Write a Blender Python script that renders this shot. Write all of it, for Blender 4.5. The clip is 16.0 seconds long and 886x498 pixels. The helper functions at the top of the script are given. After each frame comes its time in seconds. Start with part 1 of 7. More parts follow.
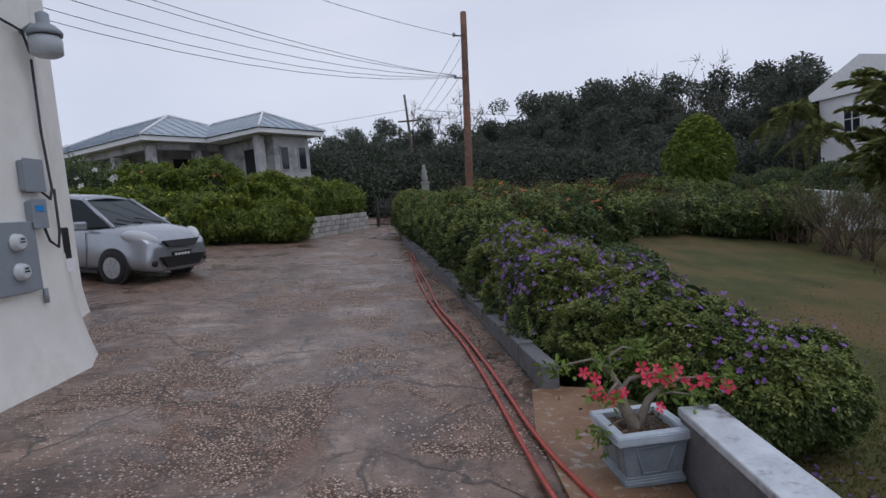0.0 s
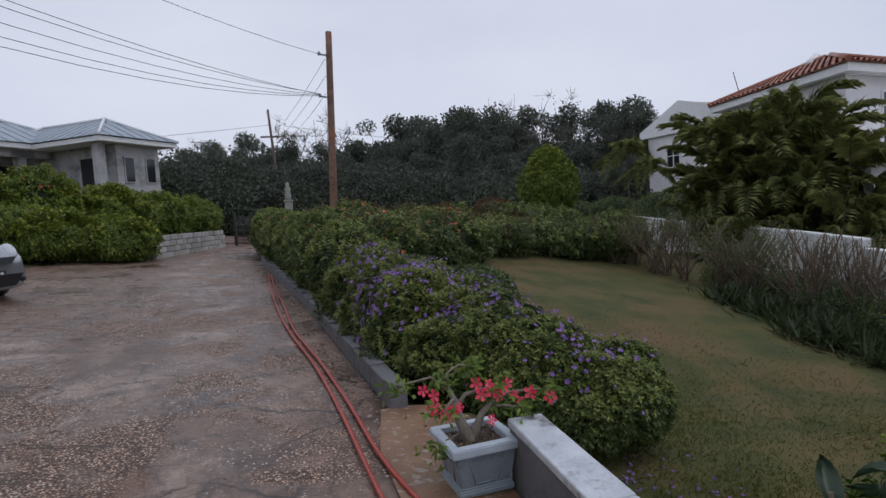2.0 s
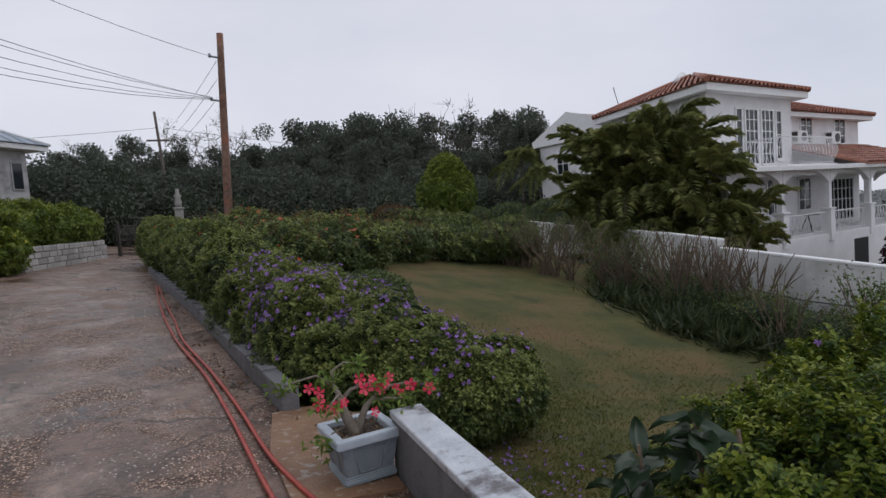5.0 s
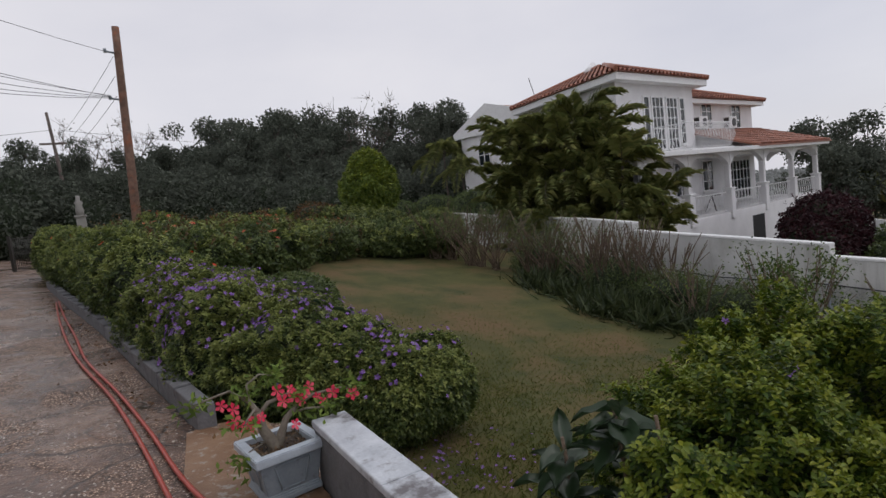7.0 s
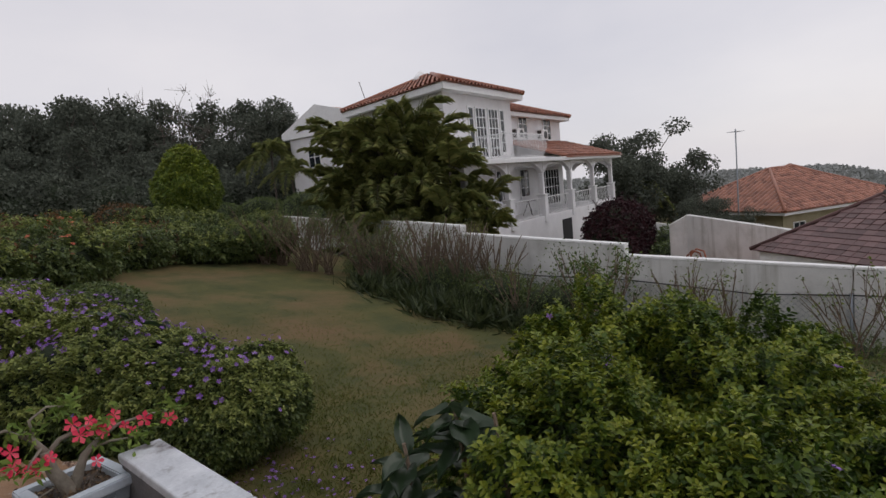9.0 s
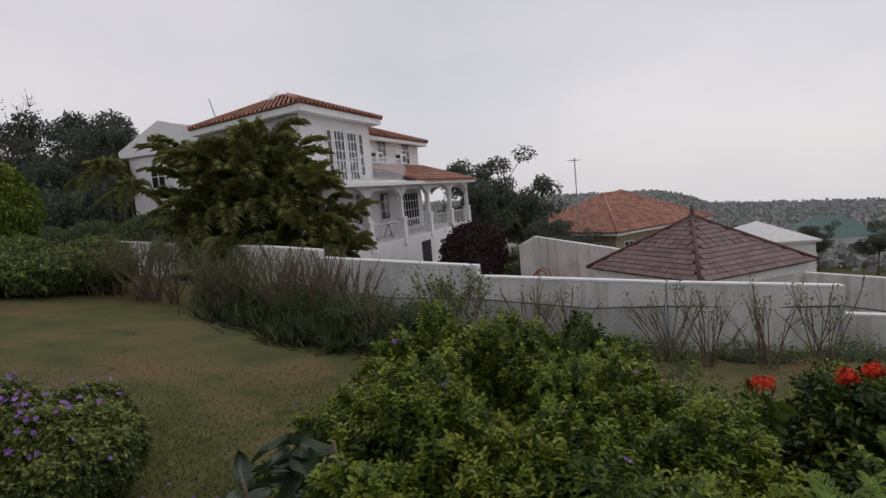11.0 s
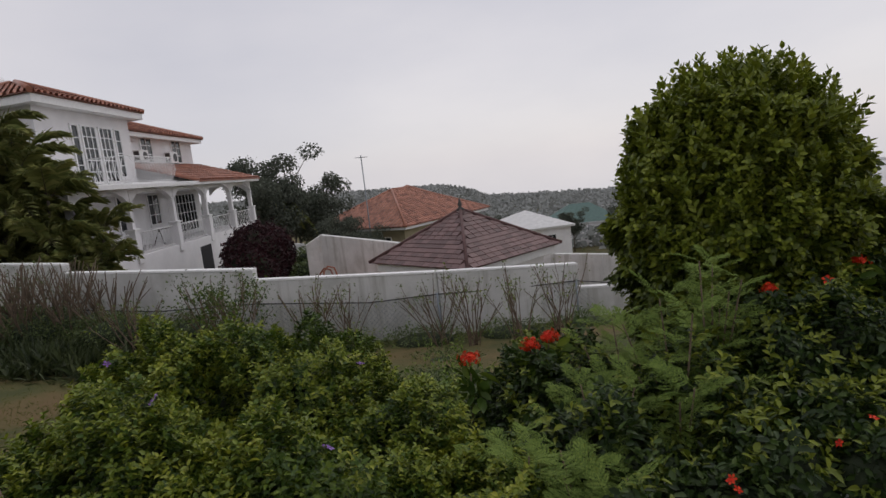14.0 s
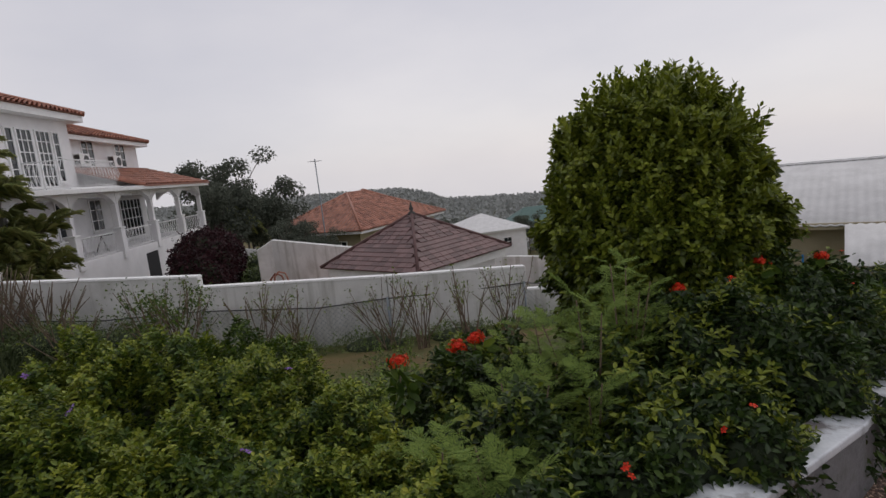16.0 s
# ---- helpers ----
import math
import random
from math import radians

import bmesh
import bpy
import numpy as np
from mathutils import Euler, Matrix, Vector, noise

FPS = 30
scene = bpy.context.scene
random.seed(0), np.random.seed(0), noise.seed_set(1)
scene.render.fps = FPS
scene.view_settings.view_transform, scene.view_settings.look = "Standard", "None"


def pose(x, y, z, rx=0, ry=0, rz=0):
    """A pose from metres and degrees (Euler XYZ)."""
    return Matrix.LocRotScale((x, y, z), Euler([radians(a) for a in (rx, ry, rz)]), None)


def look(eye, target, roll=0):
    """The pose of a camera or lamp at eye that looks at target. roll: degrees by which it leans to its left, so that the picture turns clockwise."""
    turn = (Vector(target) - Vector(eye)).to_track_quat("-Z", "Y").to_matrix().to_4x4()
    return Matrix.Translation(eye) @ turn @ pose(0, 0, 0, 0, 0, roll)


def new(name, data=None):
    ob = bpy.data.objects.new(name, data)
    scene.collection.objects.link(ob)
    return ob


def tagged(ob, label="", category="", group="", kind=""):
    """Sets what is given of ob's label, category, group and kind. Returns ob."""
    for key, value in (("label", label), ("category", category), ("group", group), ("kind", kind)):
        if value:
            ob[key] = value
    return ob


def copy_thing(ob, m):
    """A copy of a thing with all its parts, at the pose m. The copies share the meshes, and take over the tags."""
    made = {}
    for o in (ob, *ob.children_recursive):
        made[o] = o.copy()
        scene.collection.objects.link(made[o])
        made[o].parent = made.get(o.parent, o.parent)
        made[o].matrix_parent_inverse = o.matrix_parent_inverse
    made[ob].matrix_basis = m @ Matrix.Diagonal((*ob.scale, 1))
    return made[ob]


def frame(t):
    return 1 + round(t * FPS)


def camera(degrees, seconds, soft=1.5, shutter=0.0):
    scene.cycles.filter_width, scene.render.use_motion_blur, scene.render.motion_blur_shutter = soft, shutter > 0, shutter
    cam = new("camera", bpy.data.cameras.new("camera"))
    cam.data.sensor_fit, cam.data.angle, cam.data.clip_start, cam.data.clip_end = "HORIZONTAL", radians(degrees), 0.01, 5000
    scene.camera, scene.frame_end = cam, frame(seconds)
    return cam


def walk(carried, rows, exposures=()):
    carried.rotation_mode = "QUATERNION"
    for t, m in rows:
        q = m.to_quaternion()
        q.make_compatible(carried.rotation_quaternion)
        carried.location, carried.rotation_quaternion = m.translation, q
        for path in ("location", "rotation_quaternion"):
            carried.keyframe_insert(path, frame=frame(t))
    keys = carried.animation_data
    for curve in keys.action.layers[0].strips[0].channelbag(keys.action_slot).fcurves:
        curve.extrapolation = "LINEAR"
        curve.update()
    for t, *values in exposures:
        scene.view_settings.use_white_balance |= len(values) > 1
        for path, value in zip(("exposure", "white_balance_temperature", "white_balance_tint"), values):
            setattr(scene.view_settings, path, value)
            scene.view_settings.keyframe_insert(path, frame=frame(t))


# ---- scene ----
cam = camera(76, 16.0)
# seconds, eye, then pitch, roll and yaw in degrees
ROWS = [
    (0.0, 0.127, -0.003, 1.616, -4.78, 4.88, -0.24),
    (0.5, 0.124, -0.004, 1.621, -4.43, 4.24, -2.07),
    (1.0, 0.131, -0.065, 1.641, -3.72, 3.59, -5.70),
    (1.5, 0.196, -0.073, 1.635, -3.56, 3.53, -9.35),
    (2.0, 0.263, -0.105, 1.632, -3.76, 3.62, -13.49),
    (2.5, 0.286, -0.163, 1.639, -3.88, 3.59, -17.36),
    (3.0, 0.304, -0.197, 1.642, -3.93, 3.64, -19.45),
    (5.5, 0.337, -0.433, 1.625, -4.11, 4.75, -24.61),
    (6.0, 0.374, -0.402, 1.622, -4.83, 5.62, -26.70),
    (6.5, 0.411, -0.336, 1.625, -5.21, 6.06, -28.68),
    (7.0, 0.433, -0.346, 1.639, -5.13, 6.52, -30.64),
    (7.5, 0.441, -0.300, 1.630, -5.41, 6.83, -34.51),
    (8.0, 0.493, -0.242, 1.620, -5.87, 6.85, -39.29),
    (8.5, 0.506, -0.236, 1.615, -6.52, 6.19, -42.83),
    (9.0, 0.468, -0.263, 1.631, -6.56, 5.61, -47.55),
    (9.5, 0.453, -0.308, 1.642, -6.18, 5.60, -51.55),
    (12.0, 0.438, -0.544, 1.684, -6.11, 5.18, -67.10),
    (12.5, 0.449, -0.643, 1.679, -6.58, 5.52, -69.90),
    (13.0, 0.456, -0.730, 1.677, -7.07, 5.89, -73.47),
    (13.5, 0.482, -0.800, 1.668, -7.66, 6.24, -78.05),
    (14.0, 0.465, -0.862, 1.678, -8.08, 6.30, -82.01),
    (14.5, 0.425, -0.923, 1.689, -8.11, 6.18, -84.84),
    (15.0, 0.401, -0.980, 1.690, -8.18, 6.15, -86.61),
    (15.5, 0.391, -1.029, 1.688, -8.23, 6.26, -86.93),
    (16.0, 0.379, -1.071, 1.687, -8.22, 6.34, -86.28),
]
EXPOSURES = [(0.0, 0.0, 5900, 10), (2.5, 0.0, 6050, 10), (5.5, 0.06, 6350, 10), (9.0, 0.07, 6750, 11), (12.0, -0.04, 6750, 11), (16.0, -0.03, 6750, 11)]
walk(cam, [(t, pose(x, y, z, 90 + p, r, w)) for t, x, y, z, p, r, w in ROWS], EXPOSURES)

# World, sun and sky of a wet, overcast day.
def sky_world():
    world = bpy.data.worlds.new("overcast")
    scene.world = world
    world.use_nodes = True
    nt = world.node_tree
    nt.nodes.clear()
    out = nt.nodes.new("ShaderNodeOutputWorld")
    bg = nt.nodes.new("ShaderNodeBackground")
    sky = nt.nodes.new("ShaderNodeTexSky")
    sky.sky_type = "NISHITA"
    sky.sun_disc = False
    sky.sun_elevation, sky.sun_rotation = radians(55), radians(120)
    dim = nt.nodes.new("ShaderNodeVectorMath")
    dim.operation = "SCALE"
    dim.inputs["Scale"].default_value = 0.09
    coord = nt.nodes.new("ShaderNodeTexCoord")
    stretch = nt.nodes.new("ShaderNodeMapping")
    stretch.inputs["Scale"].default_value = (1.0, 1.0, 2.6)
    noi = nt.nodes.new("ShaderNodeTexNoise")
    noi.inputs["Scale"].default_value = 1.7
    noi.inputs["Detail"].default_value = 5.0
    noi.inputs["Roughness"].default_value = 0.5
    ramp = nt.nodes.new("ShaderNodeValToRGB")
    ramp.color_ramp.elements[0].position, ramp.color_ramp.elements[0].color = 0.30, (0.535, 0.54, 0.605, 1)
    ramp.color_ramp.elements[1].position, ramp.color_ramp.elements[1].color = 0.72, (0.665, 0.655, 0.695, 1)
    mix = nt.nodes.new("ShaderNodeMix")
    mix.data_type = "RGBA"
    mix.inputs["Factor"].default_value = 0.90
    nt.links.new(sky.outputs[0], dim.inputs[0])
    nt.links.new(dim.outputs[0], mix.inputs["A"])
    nt.links.new(coord.outputs["Generated"], stretch.inputs[0])
    nt.links.new(stretch.outputs[0], noi.inputs["Vector"])
    nt.links.new(noi.outputs["Fac"], ramp.inputs[0])
    nt.links.new(ramp.outputs[0], mix.inputs["B"])
    nt.links.new(mix.outputs["Result"], bg.inputs["Color"])
    bg.inputs["Strength"].default_value = SKY
    nt.links.new(bg.outputs[0], out.inputs[0])


SKY = 1.16
sky_world()
sun_data = bpy.data.lights.new("sun", "SUN")
sun_data.energy, sun_data.angle, sun_data.color = 0.35, radians(30), (1.0, 0.97, 0.93)
sun = new("sun", sun_data)
sun.matrix_world = look((0, 0, 50), (-24, 15, 0))
scene.view_settings.exposure = 0.0


# ---------------------------------------------------------------- materials
def mat(name, c1, c2, rough=0.7, scale=6.0, bump=0.15, fine=40.0, metal=0.0, stain=None, stain_scale=0.8, per="", spec=0.5, stain_at=(0.5, 0.68)):
    """Two-scale colour variation, fine relief, and stains with a shape of their own."""
    m = bpy.data.materials.new(name)
    m.use_nodes = True
    nt = m.node_tree
    b = nt.nodes["Principled BSDF"]
    tc = nt.nodes.new("ShaderNodeTexCoord")
    n1 = nt.nodes.new("ShaderNodeTexNoise")
    n1.inputs["Scale"].default_value, n1.inputs["Detail"].default_value, n1.inputs["Roughness"].default_value = scale, 6.0, 0.6
    n2 = nt.nodes.new("ShaderNodeTexNoise")
    n2.inputs["Scale"].default_value, n2.inputs["Detail"].default_value = fine, 3.0
    for n in (n1, n2):
        nt.links.new(tc.outputs["Object"], n.inputs["Vector"])
    add = nt.nodes.new("ShaderNodeMath")
    add.operation = "MULTIPLY_ADD"
    add.inputs[1].default_value = 0.35
    nt.links.new(n2.outputs["Fac"], add.inputs[0])
    src = n1.outputs["Fac"]
    if per:
        if per == "island":
            r = nt.nodes.new("ShaderNodeNewGeometry").outputs["Random Per Island"]
        else:
            r = nt.nodes.new("ShaderNodeObjectInfo").outputs["Random"]
        mm = nt.nodes.new("ShaderNodeMix")
        mm.inputs["Factor"].default_value = 0.7
        nt.links.new(n1.outputs["Fac"], mm.inputs["A"])
        nt.links.new(r, mm.inputs["B"])
        src = mm.outputs["Result"]
    nt.links.new(src, add.inputs[2])
    ramp = nt.nodes.new("ShaderNodeValToRGB")
    lo, hi = (0.3, 1.0) if per else (0.45, 0.85)
    ramp.color_ramp.elements[0].position, ramp.color_ramp.elements[0].color = lo, (*c1, 1)
    ramp.color_ramp.elements[1].position, ramp.color_ramp.elements[1].color = hi, (*c2, 1)
    nt.links.new(add.outputs[0], ramp.inputs[0])
    col = ramp.outputs[0]
    if stain:
        n3 = nt.nodes.new("ShaderNodeTexNoise")
        n3.inputs["Scale"].default_value, n3.inputs["Detail"].default_value, n3.inputs["Roughness"].default_value = stain_scale, 7.0, 0.65
        nt.links.new(tc.outputs["Object"], n3.inputs["Vector"])
        r3 = nt.nodes.new("ShaderNodeValToRGB")
        r3.color_ramp.elements[0].position, r3.color_ramp.elements[1].position = stain_at
        nt.links.new(n3.outputs["Fac"], r3.inputs[0])
        mx = nt.nodes.new("ShaderNodeMix")
        mx.data_type = "RGBA"
        nt.links.new(r3.outputs[0], mx.inputs["Factor"])
        nt.links.new(col, mx.inputs["A"])
        mx.inputs["B"].default_value = (*stain, 1)
        col = mx.outputs["Result"]
    nt.links.new(col, b.inputs["Base Color"])
    b.inputs["Roughness"].default_value, b.inputs["Metallic"].default_value = rough, metal
    b.inputs["Specular IOR Level"].default_value = spec
    if bump:
        bp = nt.nodes.new("ShaderNodeBump")
        bp.inputs["Strength"].default_value, bp.inputs["Distance"].default_value = bump, 0.02
        nt.links.new(add.outputs[0], bp.inputs["Height"])
        nt.links.new(bp.outputs[0], b.inputs["Normal"])
    return m


def leaf_mat(name, dark, mid, light, rough=0.42, tip=None, spec=0.22):
    """Leaves: each one takes its own tone; light also comes through."""
    m = bpy.data.materials.new(name)
    m.use_nodes = True
    nt = m.node_tree
    b = nt.nodes["Principled BSDF"]
    r = nt.nodes.new("ShaderNodeNewGeometry").outputs["Random Per Island"]
    tc = nt.nodes.new("ShaderNodeTexCoord")
    n = nt.nodes.new("ShaderNodeTexNoise")
    n.inputs["Scale"].default_value, n.inputs["Detail"].default_value = 3.2, 4.0
    nt.links.new(tc.outputs["Object"], n.inputs["Vector"])
    mm = nt.nodes.new("ShaderNodeMix")
    mm.inputs["Factor"].default_value = 0.52
    nt.links.new(r, mm.inputs["A"])
    nt.links.new(n.outputs["Fac"], mm.inputs["B"])
    ramp = nt.nodes.new("ShaderNodeValToRGB")
    e = ramp.color_ramp.elements
    e[0].position, e[0].color = 0.15, (*dark, 1)
    e[1].position, e[1].color = 0.80, (*light, 1)
    k = e.new(0.48)
    k.color = (*mid, 1)
    if tip:
        k = e.new(0.90)
        k.color = (*tip, 1)
    nt.links.new(mm.outputs["Result"], ramp.inputs[0])
    nt.links.new(ramp.outputs[0], b.inputs["Base Color"])
    b.inputs["Roughness"].default_value = rough
    b.inputs["Specular IOR Level"].default_value = spec
    tl = nt.nodes.new("ShaderNodeBsdfTranslucent")
    nt.links.new(ramp.outputs[0], tl.inputs["Color"])
    ms = nt.nodes.new("ShaderNodeMixShader")
    ms.inputs[0].default_value = 0.22
    nt.links.new(b.outputs[0], ms.inputs[1])
    nt.links.new(tl.outputs[0], ms.inputs[2])
    nt.links.new(ms.outputs[0], nt.nodes["Material Output"].inputs["Surface"])
    return m


def plain(name, c, rough=0.5, metal=0.0, spec=0.5):
    return mat(name, [v * 0.92 for v in c], [min(1, v * 1.06) for v in c], rough, 9.0, 0.05, 70.0, metal, spec=spec)


def glass_mat(name, tint=(0.02, 0.025, 0.03), rough=0.05):
    m = bpy.data.materials.new(name)
    m.use_nodes = True
    b = m.node_tree.nodes["Principled BSDF"]
    b.inputs["Base Color"].default_value = (*tint, 1)
    b.inputs["Roughness"].default_value = rough
    b.inputs["Specular IOR Level"].default_value = 0.45
    return m


M_CREAM = mat("cream_render", (0.72, 0.70, 0.65), (0.83, 0.81, 0.76), 0.85, 2.5, 0.12, 90, stain=(0.62, 0.58, 0.50), stain_scale=1.1, stain_at=(0.58, 0.8))
M_WHITE = mat("white_render", (0.72, 0.71, 0.72), (0.82, 0.81, 0.82), 0.8, 1.5, 0.05, 60)
M_TRIM = plain("white_paint", (0.80, 0.80, 0.80), 0.55)
M_GWALL = mat("weathered_white_wall", (0.56, 0.56, 0.55), (0.72, 0.72, 0.71), 0.85, 1.2, 0.15, 50, stain=(0.40, 0.40, 0.37), stain_scale=0.9, stain_at=(0.50, 0.78))


def streaks(m, colour, along=3.2, down=0.18, at=(0.52, 0.74), most=0.75):
    """Adds run-off streaks, long down the wall and narrow along it."""
    nt = m.node_tree
    b = nt.nodes["Principled BSDF"]
    src = b.inputs["Base Color"].links[0].from_socket
    tc = nt.nodes.new("ShaderNodeTexCoord")
    mp = nt.nodes.new("ShaderNodeMapping")
    mp.inputs["Scale"].default_value = (along, along, down)
    n = nt.nodes.new("ShaderNodeTexNoise")
    n.inputs["Scale"].default_value, n.inputs["Detail"].default_value, n.inputs["Roughness"].default_value = 1.0, 6.0, 0.65
    r = nt.nodes.new("ShaderNodeValToRGB")
    r.color_ramp.elements[0].position, r.color_ramp.elements[1].position = at
    r.color_ramp.elements[1].color = (most, most, most, 1)
    mx = nt.nodes.new("ShaderNodeMix")
    mx.data_type = "RGBA"
    nt.links.new(tc.outputs["Object"], mp.inputs[0])
    nt.links.new(mp.outputs[0], n.inputs["Vector"])
    nt.links.new(n.outputs["Fac"], r.inputs[0])
    nt.links.new(r.outputs[0], mx.inputs["Factor"])
    nt.links.new(src, mx.inputs["A"])
    mx.inputs["B"].default_value = (*colour, 1)
    nt.links.new(mx.outputs["Result"], b.inputs["Base Color"])
    return m


streaks(M_GWALL, (0.26, 0.25, 0.21))
M_WALLTOP = mat("wet_whitewash", (0.44, 0.47, 0.51), (0.66, 0.69, 0.73), 0.45, 6, 0.3, 60, stain=(0.15, 0.14, 0.145), stain_scale=4.2, stain_at=(0.50, 0.62))
M_GREYBLOCK = mat("grey_block", (0.10, 0.10, 0.105), (0.21, 0.21, 0.22), 0.8, 5, 0.4, 60, stain=(0.07, 0.075, 0.06), stain_scale=2.5)
M_TERRA = mat("terracotta_tile", (0.16, 0.05, 0.03), (0.30, 0.11, 0.06), 0.7, 3, 0.2, 50, per="object")
M_TERRA_J = mat("terracotta_tiles", (0.17, 0.060, 0.036), (0.42, 0.175, 0.110), 0.5, 3, 0.2, 50, per="island")
M_SHINGLE = mat("brown_shingle", (0.085, 0.045, 0.043), (0.165, 0.092, 0.088), 0.5, 4, 0.3, 70, per="object")
M_SHINGLE_J = mat("brown_ridge", (0.07, 0.034, 0.032), (0.12, 0.06, 0.057), 0.75, 4, 0.3, 70)
M_GREYROOF = mat("wet_grey_roof", (0.20, 0.25, 0.30), (0.29, 0.345, 0.40), 0.3, 2, 0.05, 30)
M_CONC = mat("bare_concrete", (0.33, 0.325, 0.33), (0.50, 0.49, 0.50), 0.85, 2, 0.3, 40, stain=(0.12, 0.12, 0.11))
# Near-black slabs in this colour stand in for shade inside openings.
M_DARK = plain("interior_shade", (0.02, 0.02, 0.022), 0.9)
M_GLASS = glass_mat("window_glass")
M_BARK = mat("bark", (0.07, 0.055, 0.045), (0.16, 0.13, 0.11), 0.9, 8, 0.6, 50)
M_TWIG = mat("dry_twigs", (0.085, 0.060, 0.042), (0.21, 0.155, 0.11), 0.9, 12, 0.4, 60)
M_POLE = mat("weathered_pole", (0.10, 0.058, 0.042), (0.25, 0.15, 0.11), 0.85, 5, 0.4, 50, stain=(0.30, 0.11, 0.06), stain_scale=2.2)
M_POLE2 = mat("grey_pole", (0.10, 0.08, 0.07), (0.20, 0.16, 0.14), 0.85, 5, 0.4, 50)
M_WIRE = plain("black_wire", (0.03, 0.03, 0.035), 0.6)
M_HOSE = mat("red_hose", (0.30, 0.035, 0.02), (0.45, 0.07, 0.045), 0.35, 8, 0.05, 80)
M_POT = mat("grey_blue_pot", (0.20, 0.245, 0.28), (0.29, 0.335, 0.37), 0.5, 5, 0.1, 70, stain=(0.13, 0.145, 0.155), stain_scale=7.0, stain_at=(0.60, 0.75))
M_POTRIM = mat("pale_pot_rim", (0.40, 0.46, 0.52), (0.56, 0.62, 0.68), 0.4, 5, 0.1, 70, stain=(0.2, 0.2, 0.2), stain_scale=8.0, stain_at=(0.62, 0.75))
M_SOIL = mat("wet_soil", (0.025, 0.018, 0.013), (0.10, 0.075, 0.055), 0.7, 20, 0.8, 90)
M_STONE = mat("pale_stone", (0.30, 0.29, 0.27), (0.50, 0.48, 0.45), 0.85, 6, 0.4, 60, per="object")
M_STEEL = plain("grey_metal_box", (0.26, 0.29, 0.32), 0.5, 0.1)
M_CARGLASS = glass_mat("car_glass", (0.012, 0.022, 0.026), 0.04)
M_CARGLASS.node_tree.nodes["Principled BSDF"].inputs["Specular IOR Level"].default_value = 0.22
M_CAR = mat("silver_paint", (0.36, 0.38, 0.41), (0.42, 0.44, 0.47), 0.22, 3, 0.0, 50, 0.6)
M_TYRE = plain("tyre_rubber", (0.02, 0.02, 0.02), 0.8)
M_RIM = plain("silver_rim", (0.45, 0.46, 0.47), 0.35, 0.7)
M_BLACK = plain("black_plastic", (0.015, 0.015, 0.016), 0.45)
M_LAMP = glass_mat("headlamp_glass", (0.55, 0.57, 0.6), 0.1)
M_BLUE = plain("blue_label", (0.02, 0.24, 0.62), 0.5)
M_BEIGE = mat("beige_render", (0.32, 0.275, 0.18), (0.41, 0.36, 0.245), 0.85, 1.5, 0.1, 40)
M_IRON = plain("dark_iron", (0.05, 0.045, 0.04), 0.6)

L_PURPLE = leaf_mat("hedge_leaf", (0.024, 0.040, 0.014), (0.088, 0.128, 0.038), (0.210, 0.255, 0.074), 0.38, spec=0.30)
L_YELLOW = leaf_mat("bright_hedge_leaf", (0.014, 0.034, 0.007), (0.058, 0.108, 0.015), (0.160, 0.220, 0.028), 0.40, tip=(0.36, 0.36, 0.035), spec=0.30)
L_BANK = leaf_mat("bank_leaf", (0.040, 0.075, 0.018), (0.135, 0.195, 0.036), (0.290, 0.335, 0.062), 0.40, tip=(0.44, 0.43, 0.07), spec=0.30)
L_BIG = leaf_mat("glossy_tree_leaf", (0.022, 0.038, 0.006), (0.072, 0.104, 0.012), (0.170, 0.205, 0.026), 0.36, spec=0.30)
L_DARK = leaf_mat("dark_shrub_leaf", (0.034, 0.056, 0.020), (0.095, 0.135, 0.042), (0.185, 0.225, 0.075), 0.40, spec=0.35)
# Paler hedge leaf: new growth plus light on the tops, put into colour.
L_HEDGE_TOP = leaf_mat("toplit_tip_leaf", (0.105, 0.140, 0.036), (0.215, 0.255, 0.068), (0.335, 0.365, 0.110), 0.38, spec=0.30)
L_STRAP = leaf_mat("strap_leaf", (0.020, 0.032, 0.014), (0.050, 0.070, 0.028), (0.100, 0.120, 0.050), 0.45, spec=0.35)
L_BROAD = leaf_mat("broad_leaf", (0.016, 0.032, 0.016), (0.036, 0.066, 0.030), (0.075, 0.120, 0.050), 0.32, spec=0.5)
# Leaf green is greyed here to stand for haze over the wood.
L_FOREST = leaf_mat("hazed_forest_leaf", (0.062, 0.074, 0.058), (0.100, 0.115, 0.090), (0.150, 0.165, 0.128), 0.9)
# Pale grey leaf colour with the distance haze mixed in.
L_FAR = leaf_mat("hazed_far_leaf", (0.29, 0.305, 0.30), (0.315, 0.33, 0.32), (0.345, 0.36, 0.345), 0.9)
L_PALM = leaf_mat("palm_leaflet", (0.130, 0.175, 0.055), (0.265, 0.300, 0.098), (0.40, 0.39, 0.14), 0.45, tip=(0.52, 0.33, 0.14), spec=0.4)
L_MAROON = leaf_mat("maroon_leaf", (0.014, 0.006, 0.008), (0.035, 0.012, 0.016), (0.07, 0.022, 0.026))
L_FERN = leaf_mat("feathery_leaf", (0.075, 0.130, 0.026), (0.150, 0.225, 0.046), (0.250, 0.330, 0.075), 0.7)
L_BED = leaf_mat("bed_shrub_leaf", (0.008, 0.018, 0.006), (0.028, 0.056, 0.013), (0.075, 0.120, 0.024), 0.36, tip=(0.17, 0.20, 0.045), spec=0.30)
L_RED = leaf_mat("reddish_leaf", (0.04, 0.05, 0.02), (0.11, 0.07, 0.03), (0.20, 0.09, 0.045))
# Near-black colour of the bush cores, standing in for shade between leaves.
L_CORE = mat("core_shade", (0.010, 0.018, 0.007), (0.022, 0.035, 0.012), 0.9, 8, 0.6, 40)
